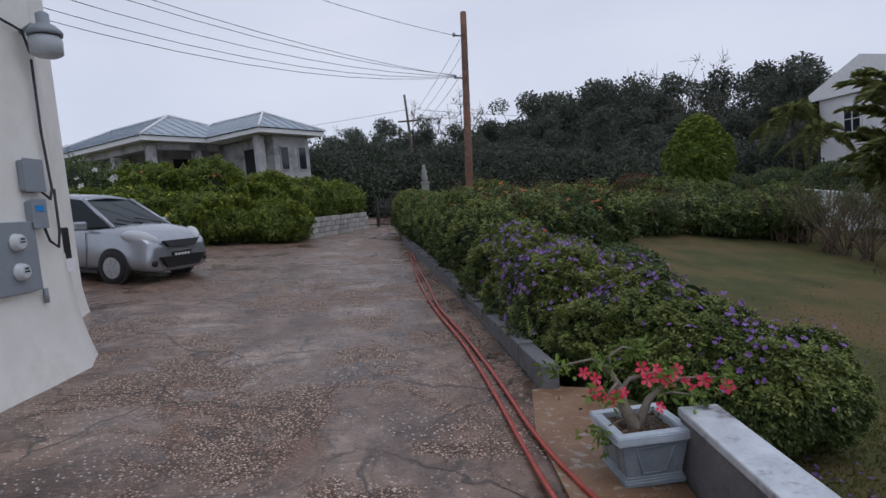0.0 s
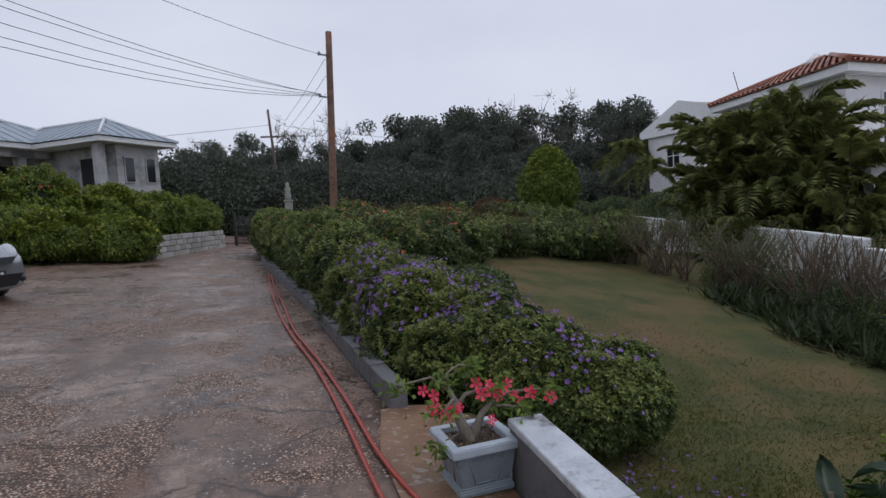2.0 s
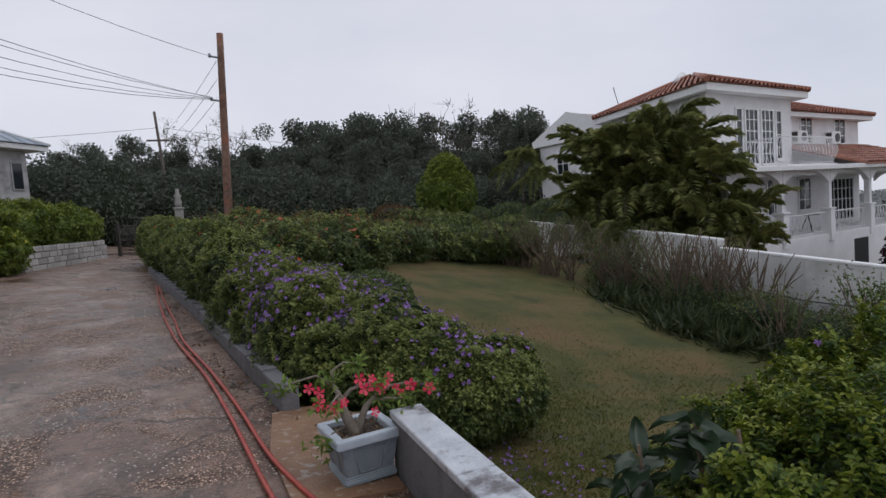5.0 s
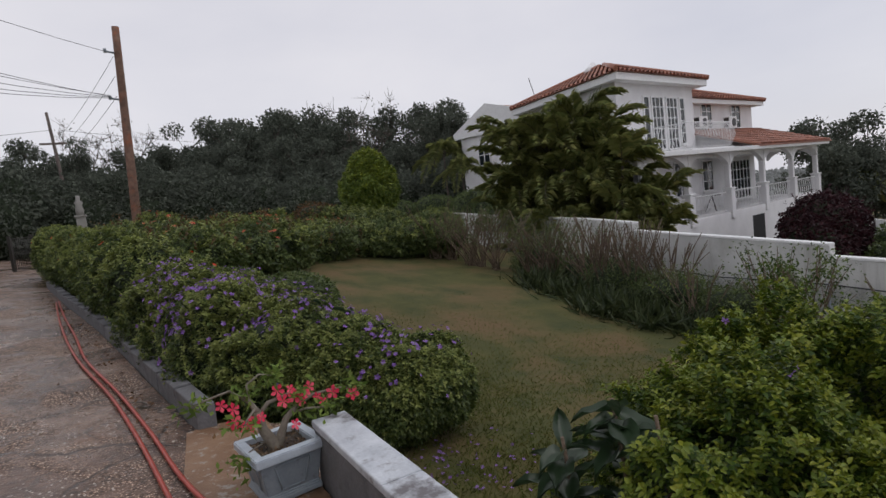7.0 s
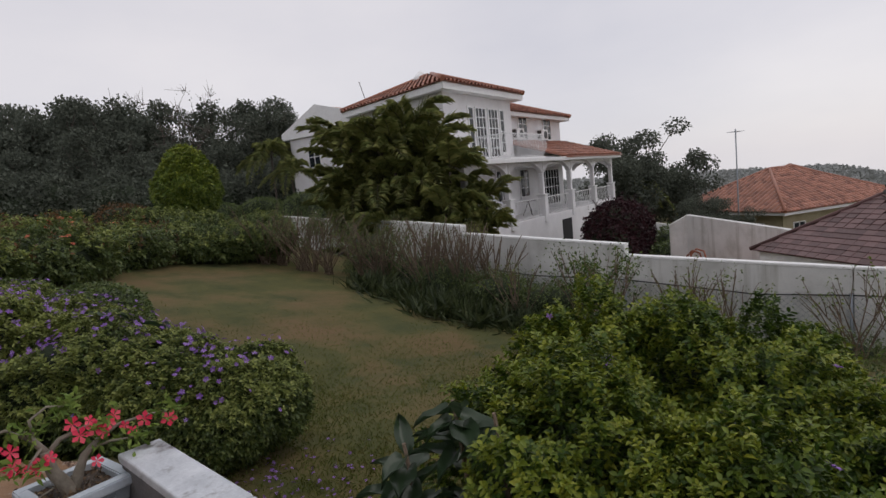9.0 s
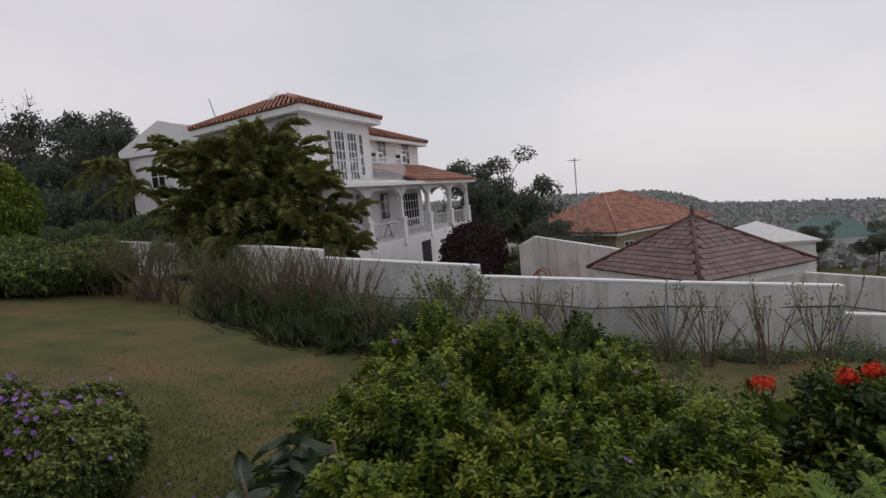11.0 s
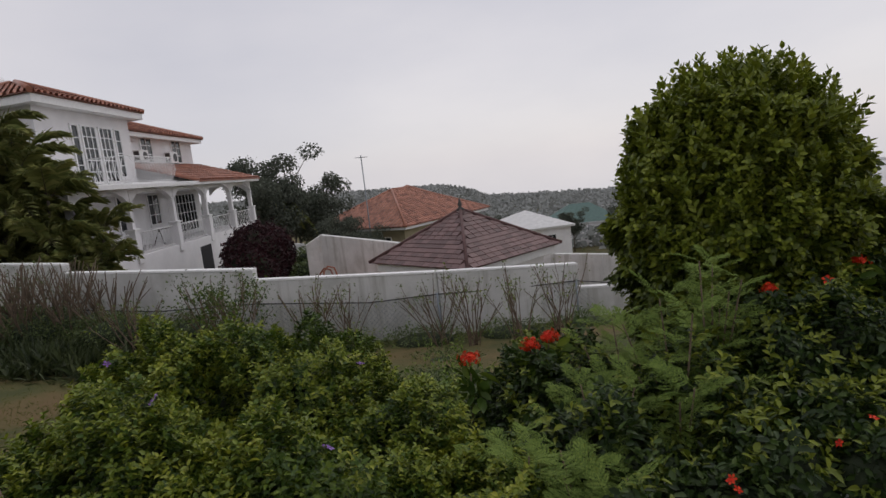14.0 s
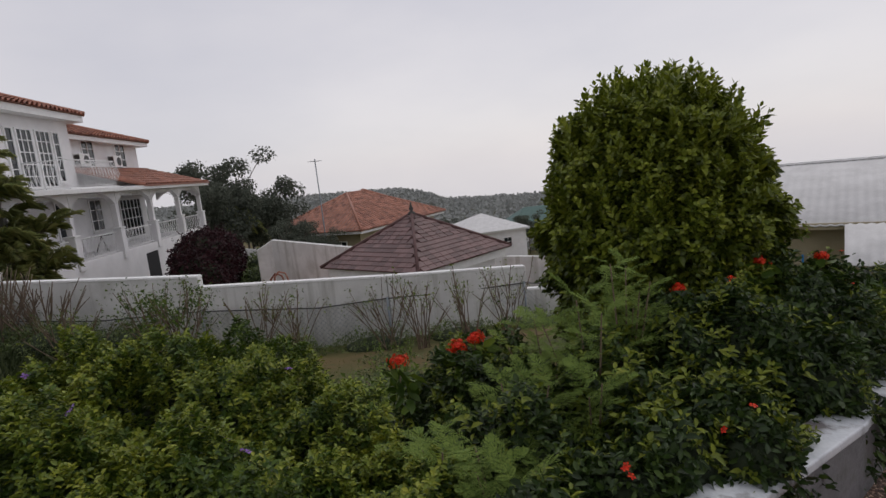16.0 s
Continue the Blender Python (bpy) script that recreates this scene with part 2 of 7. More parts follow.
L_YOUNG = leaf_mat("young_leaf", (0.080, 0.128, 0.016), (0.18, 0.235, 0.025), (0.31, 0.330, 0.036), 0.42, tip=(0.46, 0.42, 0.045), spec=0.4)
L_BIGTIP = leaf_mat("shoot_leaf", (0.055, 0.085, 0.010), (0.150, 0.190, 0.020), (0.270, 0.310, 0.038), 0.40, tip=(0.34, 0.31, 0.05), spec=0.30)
F_PURPLE = leaf_mat("violet_petal", (0.20, 0.08, 0.36), (0.30, 0.15, 0.50), (0.44, 0.29, 0.66), 0.6)
F_PINK = leaf_mat("pink_petal", (0.82, 0.020, 0.075), (0.92, 0.060, 0.135), (0.96, 0.17, 0.22), 0.5)
F_RED = leaf_mat("red_petal", (0.50, 0.015, 0.006), (0.72, 0.035, 0.012), (0.80, 0.10, 0.03), 0.5)
F_WHITE = leaf_mat("white_petal", (0.60, 0.60, 0.56), (0.75, 0.75, 0.72), (0.82, 0.82, 0.80), 0.6)
F_ORANGE = leaf_mat("orange_petal", (0.45, 0.08, 0.04), (0.60, 0.14, 0.08), (0.66, 0.24, 0.14), 0.6)
F_YELLOW = leaf_mat("yellow_petal", (0.55, 0.45, 0.03), (0.68, 0.58, 0.06), (0.75, 0.68, 0.15), 0.6)


# ---------------------------------------------------------------- mesh tools
def fast_mesh(name, verts, faces):
    """A mesh from arrays: verts n x 3, faces m x k."""
    me = bpy.data.meshes.new(name)
    faces = np.asarray(faces, dtype=np.int32)
    m, k = faces.shape
    me.vertices.add(len(verts))
    me.vertices.foreach_set("co", np.asarray(verts, dtype=np.float32).ravel())
    me.loops.add(m * k)
    me.loops.foreach_set("vertex_index", faces.ravel())
    me.polygons.add(m)
    me.polygons.foreach_set("loop_start", np.arange(0, m * k, k, dtype=np.int32))
    me.update(calc_edges=True)
    return me


def smooth(me, on=True):
    me.polygons.foreach_set("use_smooth", np.full(len(me.polygons), on))
    return me


def fall(x, y):
    """The hillside's even slope: down towards the valley, a little up towards the wood."""
    return -0.0875 * (np.clip(x, -25, 600) - 0.2) + 0.0175 * (np.clip(y, -60, 70) + 0.3)


def holder(name, place, label, category, group="", kind="", turn=0.0, slope=True):
    """An Empty at a thing's base; its height is given above the even slope, or outright."""
    ob = new(name)
    ob.empty_display_size = 0.1
    x, y, z = place
    ob.matrix_world = pose(x, y, z + (float(fall(x, y)) if slope else 0.0), 0, 0, turn)
    return tagged(ob, label, category, group, kind)


def part(name, bm, material, parent=None, label="", m=None):
    """Links a bmesh or a mesh as one object under a thing or part; its coordinates are the parent's own."""
    if isinstance(bm, bpy.types.Mesh):
        me = bm
    else:
        me = bpy.data.meshes.new(name)
        bm.to_mesh(me)
        bm.free()
    if not me.materials:
        me.materials.append(material)
    ob = new(name, me)
    if parent is not None:
        ob.parent = parent
    if m is not None:
        ob.matrix_basis = m
    if label:
        tagged(ob, label)
    return ob


def box(bm, x0, x1, y0, y1, z0, z1, bevel=0.0, m=None):
    r = bmesh.ops.create_cube(bm, size=1.0)
    t = Matrix.Translation(((x0 + x1) / 2, (y0 + y1) / 2, (z0 + z1) / 2)) @ Matrix.Diagonal((abs(x1 - x0), abs(y1 - y0), abs(z1 - z0), 1))
    bmesh.ops.transform(bm, matrix=t, verts=r["verts"])
    if bevel:
        edges = list({e for v in r["verts"] for e in v.link_edges})
        r = bmesh.ops.bevel(bm, geom=edges, offset=bevel, segments=2, affect="EDGES", profile=0.5)
    if m is not None:
        bmesh.ops.transform(bm, matrix=m, verts=[v for v in r["verts"] if v.is_valid])
    return bm


def boxm(*a, bevel=0.0, m=None):
    return box(bmesh.new(), *a, bevel=bevel, m=m)


def tube(bm, pts, radii, n=8, cap=True):
    """A tapered tube along points."""
    pts = [Vector(p) for p in pts]
    rings = []
    for i, p in enumerate(pts):
        d = (pts[min(i + 1, len(pts) - 1)] - pts[max(i - 1, 0)]).normalized()
        a = d.orthogonal().normalized() if i == 0 else (side - side.dot(d) * d).normalized()
        side = a
        b = d.cross(a)
        r = radii[i] if not isinstance(radii, (int, float)) else radii
        rings.append([bm.verts.new(p + r * (math.cos(2 * math.pi * k / n) * a + math.sin(2 * math.pi * k / n) * b)) for k in range(n)])
    for q, s in zip(rings, rings[1:]):
        for k in range(n):
            f = bm.faces.new((q[k], q[(k + 1) % n], s[(k + 1) % n], s[k]))
            f.smooth = True
    if cap and n > 2:
        bm.faces.new(rings[0][::-1])
        bm.faces.new(rings[-1])
    return bm


def lathe(bm, profile, n=16, centre=(0, 0)):
    """Turns a profile of (radius, z) about the upright axis."""
    rings = [[bm.verts.new((centre[0] + r * math.cos(2 * math.pi * k / n), centre[1] + r * math.sin(2 * math.pi * k / n), z)) for k in range(n)] for r, z in profile]
    for q, s in zip(rings, rings[1:]):
        for k in range(n):
            f = bm.faces.new((q[k], q[(k + 1) % n], s[(k + 1) % n], s[k]))
            f.smooth = True
    bm.faces.new(rings[0][::-1])
    bm.faces.new(rings[-1])
    return bm


def prism(bm, outline, z0, z1):
    """An upright prism over a plan outline."""
    lo = [bm.verts.new((x, y, z0)) for x, y in outline]
    hi = [bm.verts.new((x, y, z1)) for x, y in outline]
    bm.faces.new(lo[::-1])
    bm.faces.new(hi)
    n = len(outline)
    for i in range(n):
        bm.faces.new((lo[i], lo[(i + 1) % n], hi[(i + 1) % n], hi[i]))
    bmesh.ops.recalc_face_normals(bm, faces=bm.faces)
    return bm


def wob(p, s=1.0, seed=0.0):
    """A smooth bumpy value, about -1 to 1, for arrays of points."""
    q = np.asarray(p) * s + seed
    x, y, z = q[..., 0], q[..., 1], q[..., 2]
    return (np.sin(1.7 * x + 1.3 * np.sin(2.1 * y + z)) + np.sin(2.3 * y + 1.1 * np.sin(1.9 * z + x)) + np.sin(2.0 * z + 1.2 * np.sin(1.6 * x - y))) / 3


def unit(a):
    return a / np.maximum(np.linalg.norm(a, axis=-1, keepdims=True), 1e-9)


def leaf_sheet(name, P, N, length, rng, width=0.5, droop=0.15, vary=0.35, fold=0.25, oval=False):
    """Many small folded leaves growing from P and roughly along N: four corners each, or six where they are oval."""
    n = len(P)
    d = unit(N * 0.55 + rng.normal(size=(n, 3)) * 0.75 + np.array([0, 0, 0.15 - droop]))
    s = unit(np.cross(d, rng.normal(size=(n, 3)) * 0.6 + N))
    u = np.cross(s, d)
    L = length * (1 + vary * rng.uniform(-1, 1, size=(n, 1)))
    W = L * width * 0.5
    tip = P + d * L - np.array([0, 0, 1.0]) * L * droop
    if oval:
        a, b = P + d * L * 0.30, P + d * L * 0.72 - np.array([0, 0, 0.4]) * L * droop
        v = np.stack([P, a + s * W * 0.95 + u * W * fold, b + s * W * 0.9 + u * W * fold, tip, b - s * W * 0.9 + u * W * fold, a - s * W * 0.95 + u * W * fold], 1).reshape(-1, 3)
        k = np.arange(n)[:, None] * 6
        return fast_mesh(name, v, np.stack([k + [0, 1, 2, 3], k + [0, 3, 4, 5]], 1).reshape(-1, 4))
    mid = P + d * L * 0.45
    v = np.stack([P, mid + s * W + u * W * fold, tip, mid - s * W + u * W * fold], 1).reshape(-1, 3)
    k = np.arange(n)[:, None] * 4
    return fast_mesh(name, v, np.stack([k + [0, 1, 2], k + [0, 2, 3]], 1).reshape(-1, 3))


def sprig_sheet(name, P, N, rng, length, pairs=4, width=0.48, step=0.42, lift=0.6, splay=0.55, curl=0.28):
    """Short leafy shoots: crossed pairs of pointed, folded leaves up each stem, largest at mid-shoot, with a small tip pair."""
    n = len(P)
    up = unit(N + np.array([0, 0, lift]) + rng.normal(size=(n, 3)) * 0.38)
    a = unit(np.cross(up, rng.normal(size=(n, 3))))
    b = np.cross(up, a)
    size = length * (0.65 + 0.7 * rng.random((n, 1)))
    vs = []
    for j in range(pairs):
        grow = 0.75 + 0.5 * math.sin(math.pi * (j + 0.8) / (pairs + 0.6))
        base = P + up * size * step * (j - 0.6) * 1.25
        for k in (-1, 1):
            side = (a if j % 2 else b) * k
            d = unit(side + up * (splay + 0.5 * j / pairs) + rng.normal(size=(n, 3)) * 0.24)
            s = unit(np.cross(d, up + rng.normal(size=(n, 3)) * 0.12))
            u = np.cross(s, d)
            L = size * grow * (0.8 + 0.4 * rng.random((n, 1)))
            W = L * width * 0.5
            m1 = base + d * L * 0.34
            m2 = base + d * L * 0.68 - np.array([0, 0, 0.35]) * L * curl
            tip = base + d * L - np.array([0, 0, 1.0]) * L * curl
            vs.append(np.stack([base, m1 + s * W + u * W * 0.3, m2 + s * W * 0.78 + u * W * 0.25, tip, m2 - s * W * 0.78 + u * W * 0.25, m1 - s * W + u * W * 0.3], 1))
    v = np.concatenate(vs).reshape(-1, 3)
    k = np.arange(len(v) // 6)[:, None] * 6
    return fast_mesh(name, v, np.stack([k + [0, 1, 2, 3], k + [0, 3, 4, 5]], 1).reshape(-1, 4))


def shell(blobs, n, rng, rough=0.10, depth=0.18, floor=None, seed=0.0, scale=2.2):
    """Points and outward directions on the joined outside of some ellipsoids (cx, cy, cz, rx, ry, rz)."""
    B = np.array(blobs, dtype=float)
    area = (B[:, 3] * B[:, 4] + B[:, 4] * B[:, 5] + B[:, 3] * B[:, 5])
    out_p, out_n = [], []
    count = np.maximum((n * 1.5 * area / area.sum()).astype(int), 8)
    for b, c in zip(B, count):
        d = unit(rng.normal(size=(c, 3)))
        bump = 1 + rough * wob(d * b[3:] + b[:3], scale, seed) + rough * 0.5 * wob(d * b[3:] + b[:3], scale * 2.7, seed + 5)
        p = b[:3] + d * b[3:] * (bump * (1 - depth * rng.random(c) ** 1.6))[:, None]
        q = unit(d / b[3:])
        ok = np.ones(c, bool)
        for o in B:
            if o is not b and not np.array_equal(o, b):
                ok &= (((p - o[:3]) / o[3:]) ** 2).sum(1) > 0.72
        if floor is not None:
            ok &= p[:, 2] > floor(p[:, 0], p[:, 1])
        out_p.append(p[ok])
        out_n.append(q[ok])
    return np.concatenate(out_p), np.concatenate(out_n)


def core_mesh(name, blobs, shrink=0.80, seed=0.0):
    """Bumpy ellipsoids a little within the leaves, painted dark as the shade inside."""
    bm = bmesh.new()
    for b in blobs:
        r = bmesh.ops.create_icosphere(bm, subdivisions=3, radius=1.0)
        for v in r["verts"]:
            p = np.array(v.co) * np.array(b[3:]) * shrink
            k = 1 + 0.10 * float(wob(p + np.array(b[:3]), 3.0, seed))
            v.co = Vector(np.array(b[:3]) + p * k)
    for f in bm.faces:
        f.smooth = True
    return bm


def blossoms(name, P, N, size, rng, petals=5):
    """Small open flowers of a few petals each."""
    n = len(P)
    a = unit(np.cross(N, rng.normal(size=(n, 3))))
    b = np.cross(N, a)
    vs, fs = [], []
    L = size * (0.7 + 0.6 * rng.random((n, 1)))
    for k in range(petals):
        t0, t1, t2 = (2 * math.pi * (k + q) / petals for q in (-0.36, 0.0, 0.36))
        vs.append(np.stack([P, P + L * (0.75 * (math.cos(t0) * a + math.sin(t0) * b) + 0.22 * N), P + L * (math.cos(t1) * a + math.sin(t1) * b + 0.12 * N), P + L * (0.75 * (math.cos(t2) * a + math.sin(t2) * b) + 0.22 * N)], 1))
    v = np.stack(vs, 1).reshape(-1, 3)
    k = np.arange(n * petals)[:, None] * 4
    f = np.stack([k + [0, 1, 2], k + [0, 2, 3]], 1).reshape(-1, 3)
    return fast_mesh(name, v, f)


def bush(name, blobs, leaf, n, length, label, category="bush", seed=1, rough=0.10, depth=0.20, width=0.5, flower=None, flowers=0, fsize=0.02, flabel="", core=0.80, floor=True, droop=0.15, stems=8, sprigs=0, scale=2.2, top_flowers=True, young=None, oval=False, shoots=0, tops=0, pairs=4, upper=None, patch=None):
    """A bush or hedge: leaves, a core painted as dim inner shade, stems, blossoms and loose shoots that break its
    outline.
    """
    rng = np.random.default_rng(seed)
    bx, by = np.mean([b[0] for b in blobs]), np.mean([b[1] for b in blobs])
    z0 = ground_z(bx, by)
    thing = holder(name, (bx, by, z0), label, category, slope=False)
    off = np.array([bx, by, z0])
    lo = [(b[0] - bx, b[1] - by, b[2] + float(fall(b[0], b[1])) - z0, *b[3:]) for b in blobs]
    fl = (lambda x, y: ground_z_np(x + bx, y + by) - z0 + 0.02) if floor else None
    P, N = shell(lo, n, rng, rough, depth, fl, seed, scale)
    if sprigs:
        # Upward sides draw most young leaves, painting a lit top and shaded sides.
        w = np.clip(N[:, 2] + 0.25, 0.02, 1.0) ** 1.5
        k = rng.choice(len(P), sprigs, p=w / w.sum())
        up = unit(N[k] + np.array([0, 0, 0.9]) + rng.normal(size=(sprigs, 3)) * 0.3)
        ex_p, ex_n = [], []
        for j in range(8):
            ex_p.append(P[k] + up * (0.03 + length * 0.42 * j))
            ex_n.append(unit(up * 0.4 + rng.normal(size=(sprigs, 3))))
        if young is not None:
            part("young_leaves", leaf_sheet("young_leaves", np.concatenate(ex_p), np.concatenate(ex_n), length, rng, width, droop, oval=oval), young, thing)
        else:
            P, N = np.concatenate([P, *ex_p]), np.concatenate([N, *ex_n])
    part("leaves", leaf_sheet("leaves", P, N, length, rng, width, droop, oval=oval), leaf, thing)
    if shoots:
        P3, N3 = shell(lo, shoots, rng, rough, 0.10, fl, seed, scale)
        part("shoot_foliage", sprig_sheet("shoot_foliage", P3 - N3 * length * 1.3, N3, rng, length, pairs, width), leaf, thing)
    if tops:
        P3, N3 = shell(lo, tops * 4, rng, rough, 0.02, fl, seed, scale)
        # Pale new growth, weighted upward so light from above is painted by colour.
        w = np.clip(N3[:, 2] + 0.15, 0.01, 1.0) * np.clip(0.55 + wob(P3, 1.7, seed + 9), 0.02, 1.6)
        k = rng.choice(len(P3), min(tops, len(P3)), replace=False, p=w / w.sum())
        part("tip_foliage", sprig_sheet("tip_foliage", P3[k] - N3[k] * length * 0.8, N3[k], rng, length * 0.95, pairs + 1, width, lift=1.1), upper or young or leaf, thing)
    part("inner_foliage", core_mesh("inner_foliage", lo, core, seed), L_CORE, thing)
    if stems:
        bm = bmesh.new()
        for _ in range(stems):
            b = lo[rng.integers(len(lo))]
            x, y = b[0] + b[3] * rng.uniform(-0.5, 0.5), b[1] + b[4] * rng.uniform(-0.5, 0.5)
            zz = ground_z(x + bx, y + by) - z0
            tube(bm, [(x * 0.9 + b[0] * 0.1, y, zz - 0.05), (x, y, zz + 0.2), (x + rng.uniform(-.1, .1), y + rng.uniform(-.1, .1), max(b[2] + 0.3 * b[5], zz + 0.3))], [0.02, 0.016, 0.008], 5)
        part("branching", bm, M_TWIG, thing)
    if flower is not None and flowers:
        P2, N2 = shell(lo, flowers * 4, rng, rough, 0.02, fl, seed, scale)
        w = (N2[:, 2] + 0.5 + 0.9 * wob(P2, 1.6, seed + 3)) if top_flowers else rng.random(len(P2))
        if patch is not None:
            w = w - 1.1 * (np.hypot(P2[:, 0] + bx - patch[0], P2[:, 1] + by - patch[1]) / patch[2]) + rng.normal(size=len(P2)) * 0.55
        k = np.argsort(-w)[:flowers]
        part("blossoms", blossoms("blossoms", P2[k] + N2[k] * 0.045 + np.array([0, 0, 0.02]), unit(N2[k] + rng.normal(size=(len(k), 3)) * 0.35), fsize, rng), flower, thing, flabel)
    return thing


# ---------------------------------------------------------------- the lie of the land
def step01(a):
    a = np.clip(a, 0, 1)
    return a * a * (3 - 2 * a)


def edge_x(y):
    """The garden side of the drive."""
    return np.interp(y, [-14.0, -5.6, -3.8, -2.83, -1.85, -0.5, 1.0, 3.0, 4.3, 4.5, 10.0, 14.0, 27.0, 60.0], [15.2, 6.2, 4.25, 3.30, 2.50, 1.75, 1.42, 1.40, 1.40, 0.78, 0.05, -0.62, -2.3, -6.0])


def ground_z_np(x, y):
    x, y = np.asarray(x, float), np.asarray(y, float)
    s = x - edge_x(y)
    lawn = np.minimum(-0.33 - 0.05 * np.clip(s, 0, 11) + 0.125 * np.clip(y - 6, 0, 12), 0.70)
    z = step01((s - 0.05) / 0.7) * lawn
    low = step01((s - 12.8) / 5.0) * step01((26 - y) / 10) * (-1.3 - z)
    z = z + low
    z = z + step01((x - 26) / 45) * step01((40 - y) / 25) * -4.5
    d = np.hypot(x, y)
    z = z + step01((d - 120) / 160) * step01((x + 40) / 120) * (13 - 0.03 * np.clip(y - 20, -200, 0) * -1)
    z = z + step01((-x - 6) / 6) * step01((y - 12) / 5) * step01((60 - y) / 20) * 0.55
    return z + fall(x, y)


def ground_z(x, y):
    return float(ground_z_np(x, y))


def spaced(*stretches):
    out = []
    for a, b, n in stretches:
        out += list(np.linspace(a, b, n, endpoint=False))
    return np.array(out + [stretches[-1][1]])


def grid_mesh(name, X, Y, zf):
    gx, gy = np.meshgrid(X, Y, indexing="ij")
    v = np.stack([gx, gy, zf(gx, gy)], -1).reshape(-1, 3)
    nx, ny = len(X), len(Y)
    i = np.arange((nx - 1) * (ny - 1))
    a = (i // (ny - 1)) * ny + i % (ny - 1)
    return smooth(fast_mesh(name, v, np.stack([a, a + ny, a + ny + 1, a + 1], 1)))


M_GRASS = mat("worn_lawn", (0.038, 0.048, 0.009), (0.096, 0.090, 0.021), 0.95, 1.1, 0.6, 45, stain=(0.130, 0.084, 0.034), stain_scale=0.55, stain_at=(0.46, 0.66))
X = spaced((-500, -60, 14), (-60, -12, 24), (-12, 16, 150), (16, 70, 54), (70, 500, 40))
Y = spaced((-400, -60, 20), (-60, -12, 24), (-12, 30, 170), (30, 70, 26), (70, 500, 24))
ground = part("ground", grid_mesh("ground", X, Y, lambda x, y: ground_z_np(x, y) + 0.02 * wob(np.stack([x, y, 0 * x], -1), 0.9) * step01((x - edge_x(y)) / 1.0)), M_GRASS)
tagged(ground, "worn green and brown lawn running to far hills", "ground", kind="structure")


def drive_mat():
    """Broken wet concrete: smooth slabs, patches of washed-out pebbles, cracks and damp films."""
    m = bpy.data.materials.new("wet_broken_concrete")
    m.use_nodes = True
    nt = m.node_tree
    b = nt.nodes["Principled BSDF"]
    tc = nt.nodes.new("ShaderNodeTexCoord")

    def noi(scale, detail=6.0, rough=0.6, dist=0.0):
        n = nt.nodes.new("ShaderNodeTexNoise")
        n.inputs["Scale"].default_value, n.inputs["Detail"].default_value = scale, detail
        n.inputs["Roughness"].default_value, n.inputs["Distortion"].default_value = rough, dist
        nt.links.new(tc.outputs["Object"], n.inputs["Vector"])
        return n.outputs["Fac"]

    def ramp(src, stops):
        r = nt.nodes.new("ShaderNodeValToRGB")
        e = r.color_ramp.elements
        while len(e) < len(stops):
            e.new(0.5)
        for k, (p, c) in zip(e, stops):
            k.position, k.color = p, (*c, 1)
        nt.links.new(src, r.inputs[0])
        return r.outputs[0]

    def mix(f, a, c, mode="MIX"):
        n = nt.nodes.new("ShaderNodeMix")
        n.data_type, n.blend_type = "RGBA", mode
        for key, val in (("Factor", f), ("A", a), ("B", c)):
            if hasattr(val, "is_output"):
                nt.links.new(val, n.inputs[key])
            elif isinstance(val, tuple):
                n.inputs[key].default_value = (*val, 1)
            else:
                n.inputs[key].default_value = val
        return n.outputs["Result"]

    slab = ramp(noi(0.55, 8, 0.62, 0.4), [(0.34, (0.085, 0.050, 0.034)), (0.45, (0.150, 0.094, 0.066)), (0.54, (0.205, 0.142, 0.106)), (0.66, (0.290, 0.220, 0.178))])
    tint = ramp(noi(2.3, 10, 0.74), [(0.38, (0.40, 0.36, 0.34)), (0.50, (0.95, 0.93, 0.92)), (0.62, (1.55, 1.52, 1.50))])
    slab = mix(1.0, slab, tint, "MULTIPLY")
    vor = nt.nodes.new("ShaderNodeTexVoronoi")
    vor.inputs["Scale"].default_value = 60.0
    nt.links.new(tc.outputs["Object"], vor.inputs["Vector"])
    peb = ramp(vor.outputs["Distance"], [(0.14, (0.78, 0.65, 0.54)), (0.32, (0.36, 0.255, 0.19)), (0.58, (0.105, 0.062, 0.042))])
    pick = ramp(vor.outputs["Color"], [(0.25, (0.40, 0.36, 0.33)), (0.75, (1.45, 1.4, 1.35))])
    peb = mix(1.0, peb, pick, "MULTIPLY")
    where = ramp(noi(0.75, 7, 0.68, 0.6), [(0.47, (0, 0, 0)), (0.56, (1, 1, 1))])
    col = mix(where, slab, peb)
    grit = nt.nodes.new("ShaderNodeTexVoronoi")
    grit.inputs["Scale"].default_value = 26.0
    nt.links.new(tc.outputs["Object"], grit.inputs["Vector"])
    bits = ramp(grit.outputs["Distance"], [(0.17, (1, 1, 1)), (0.25, (0, 0, 0))])
    few = ramp(noi(1.3, 4), [(0.44, (0, 0, 0)), (0.56, (0.9, 0.9, 0.9))])
    col = mix(mix(1.0, bits, few, "MULTIPLY"), col, (0.68, 0.61, 0.54))
    rust = ramp(noi(0.9, 5, 0.6, 1.2), [(0.58, (0, 0, 0)), (0.74, (0.7, 0.7, 0.7))])
    col = mix(rust, col, (0.20, 0.105, 0.062))
    warp = nt.nodes.new("ShaderNodeTexNoise")
    warp.inputs["Scale"].default_value, warp.inputs["Detail"].default_value = 1.6, 10.0
    nt.links.new(tc.outputs["Object"], warp.inputs["Vector"])
    add = nt.nodes.new("ShaderNodeVectorMath")
    add.operation = "MULTIPLY_ADD"
    add.inputs[1].default_value = (0.9, 0.9, 0)
    nt.links.new(warp.outputs["Color"], add.inputs[0])
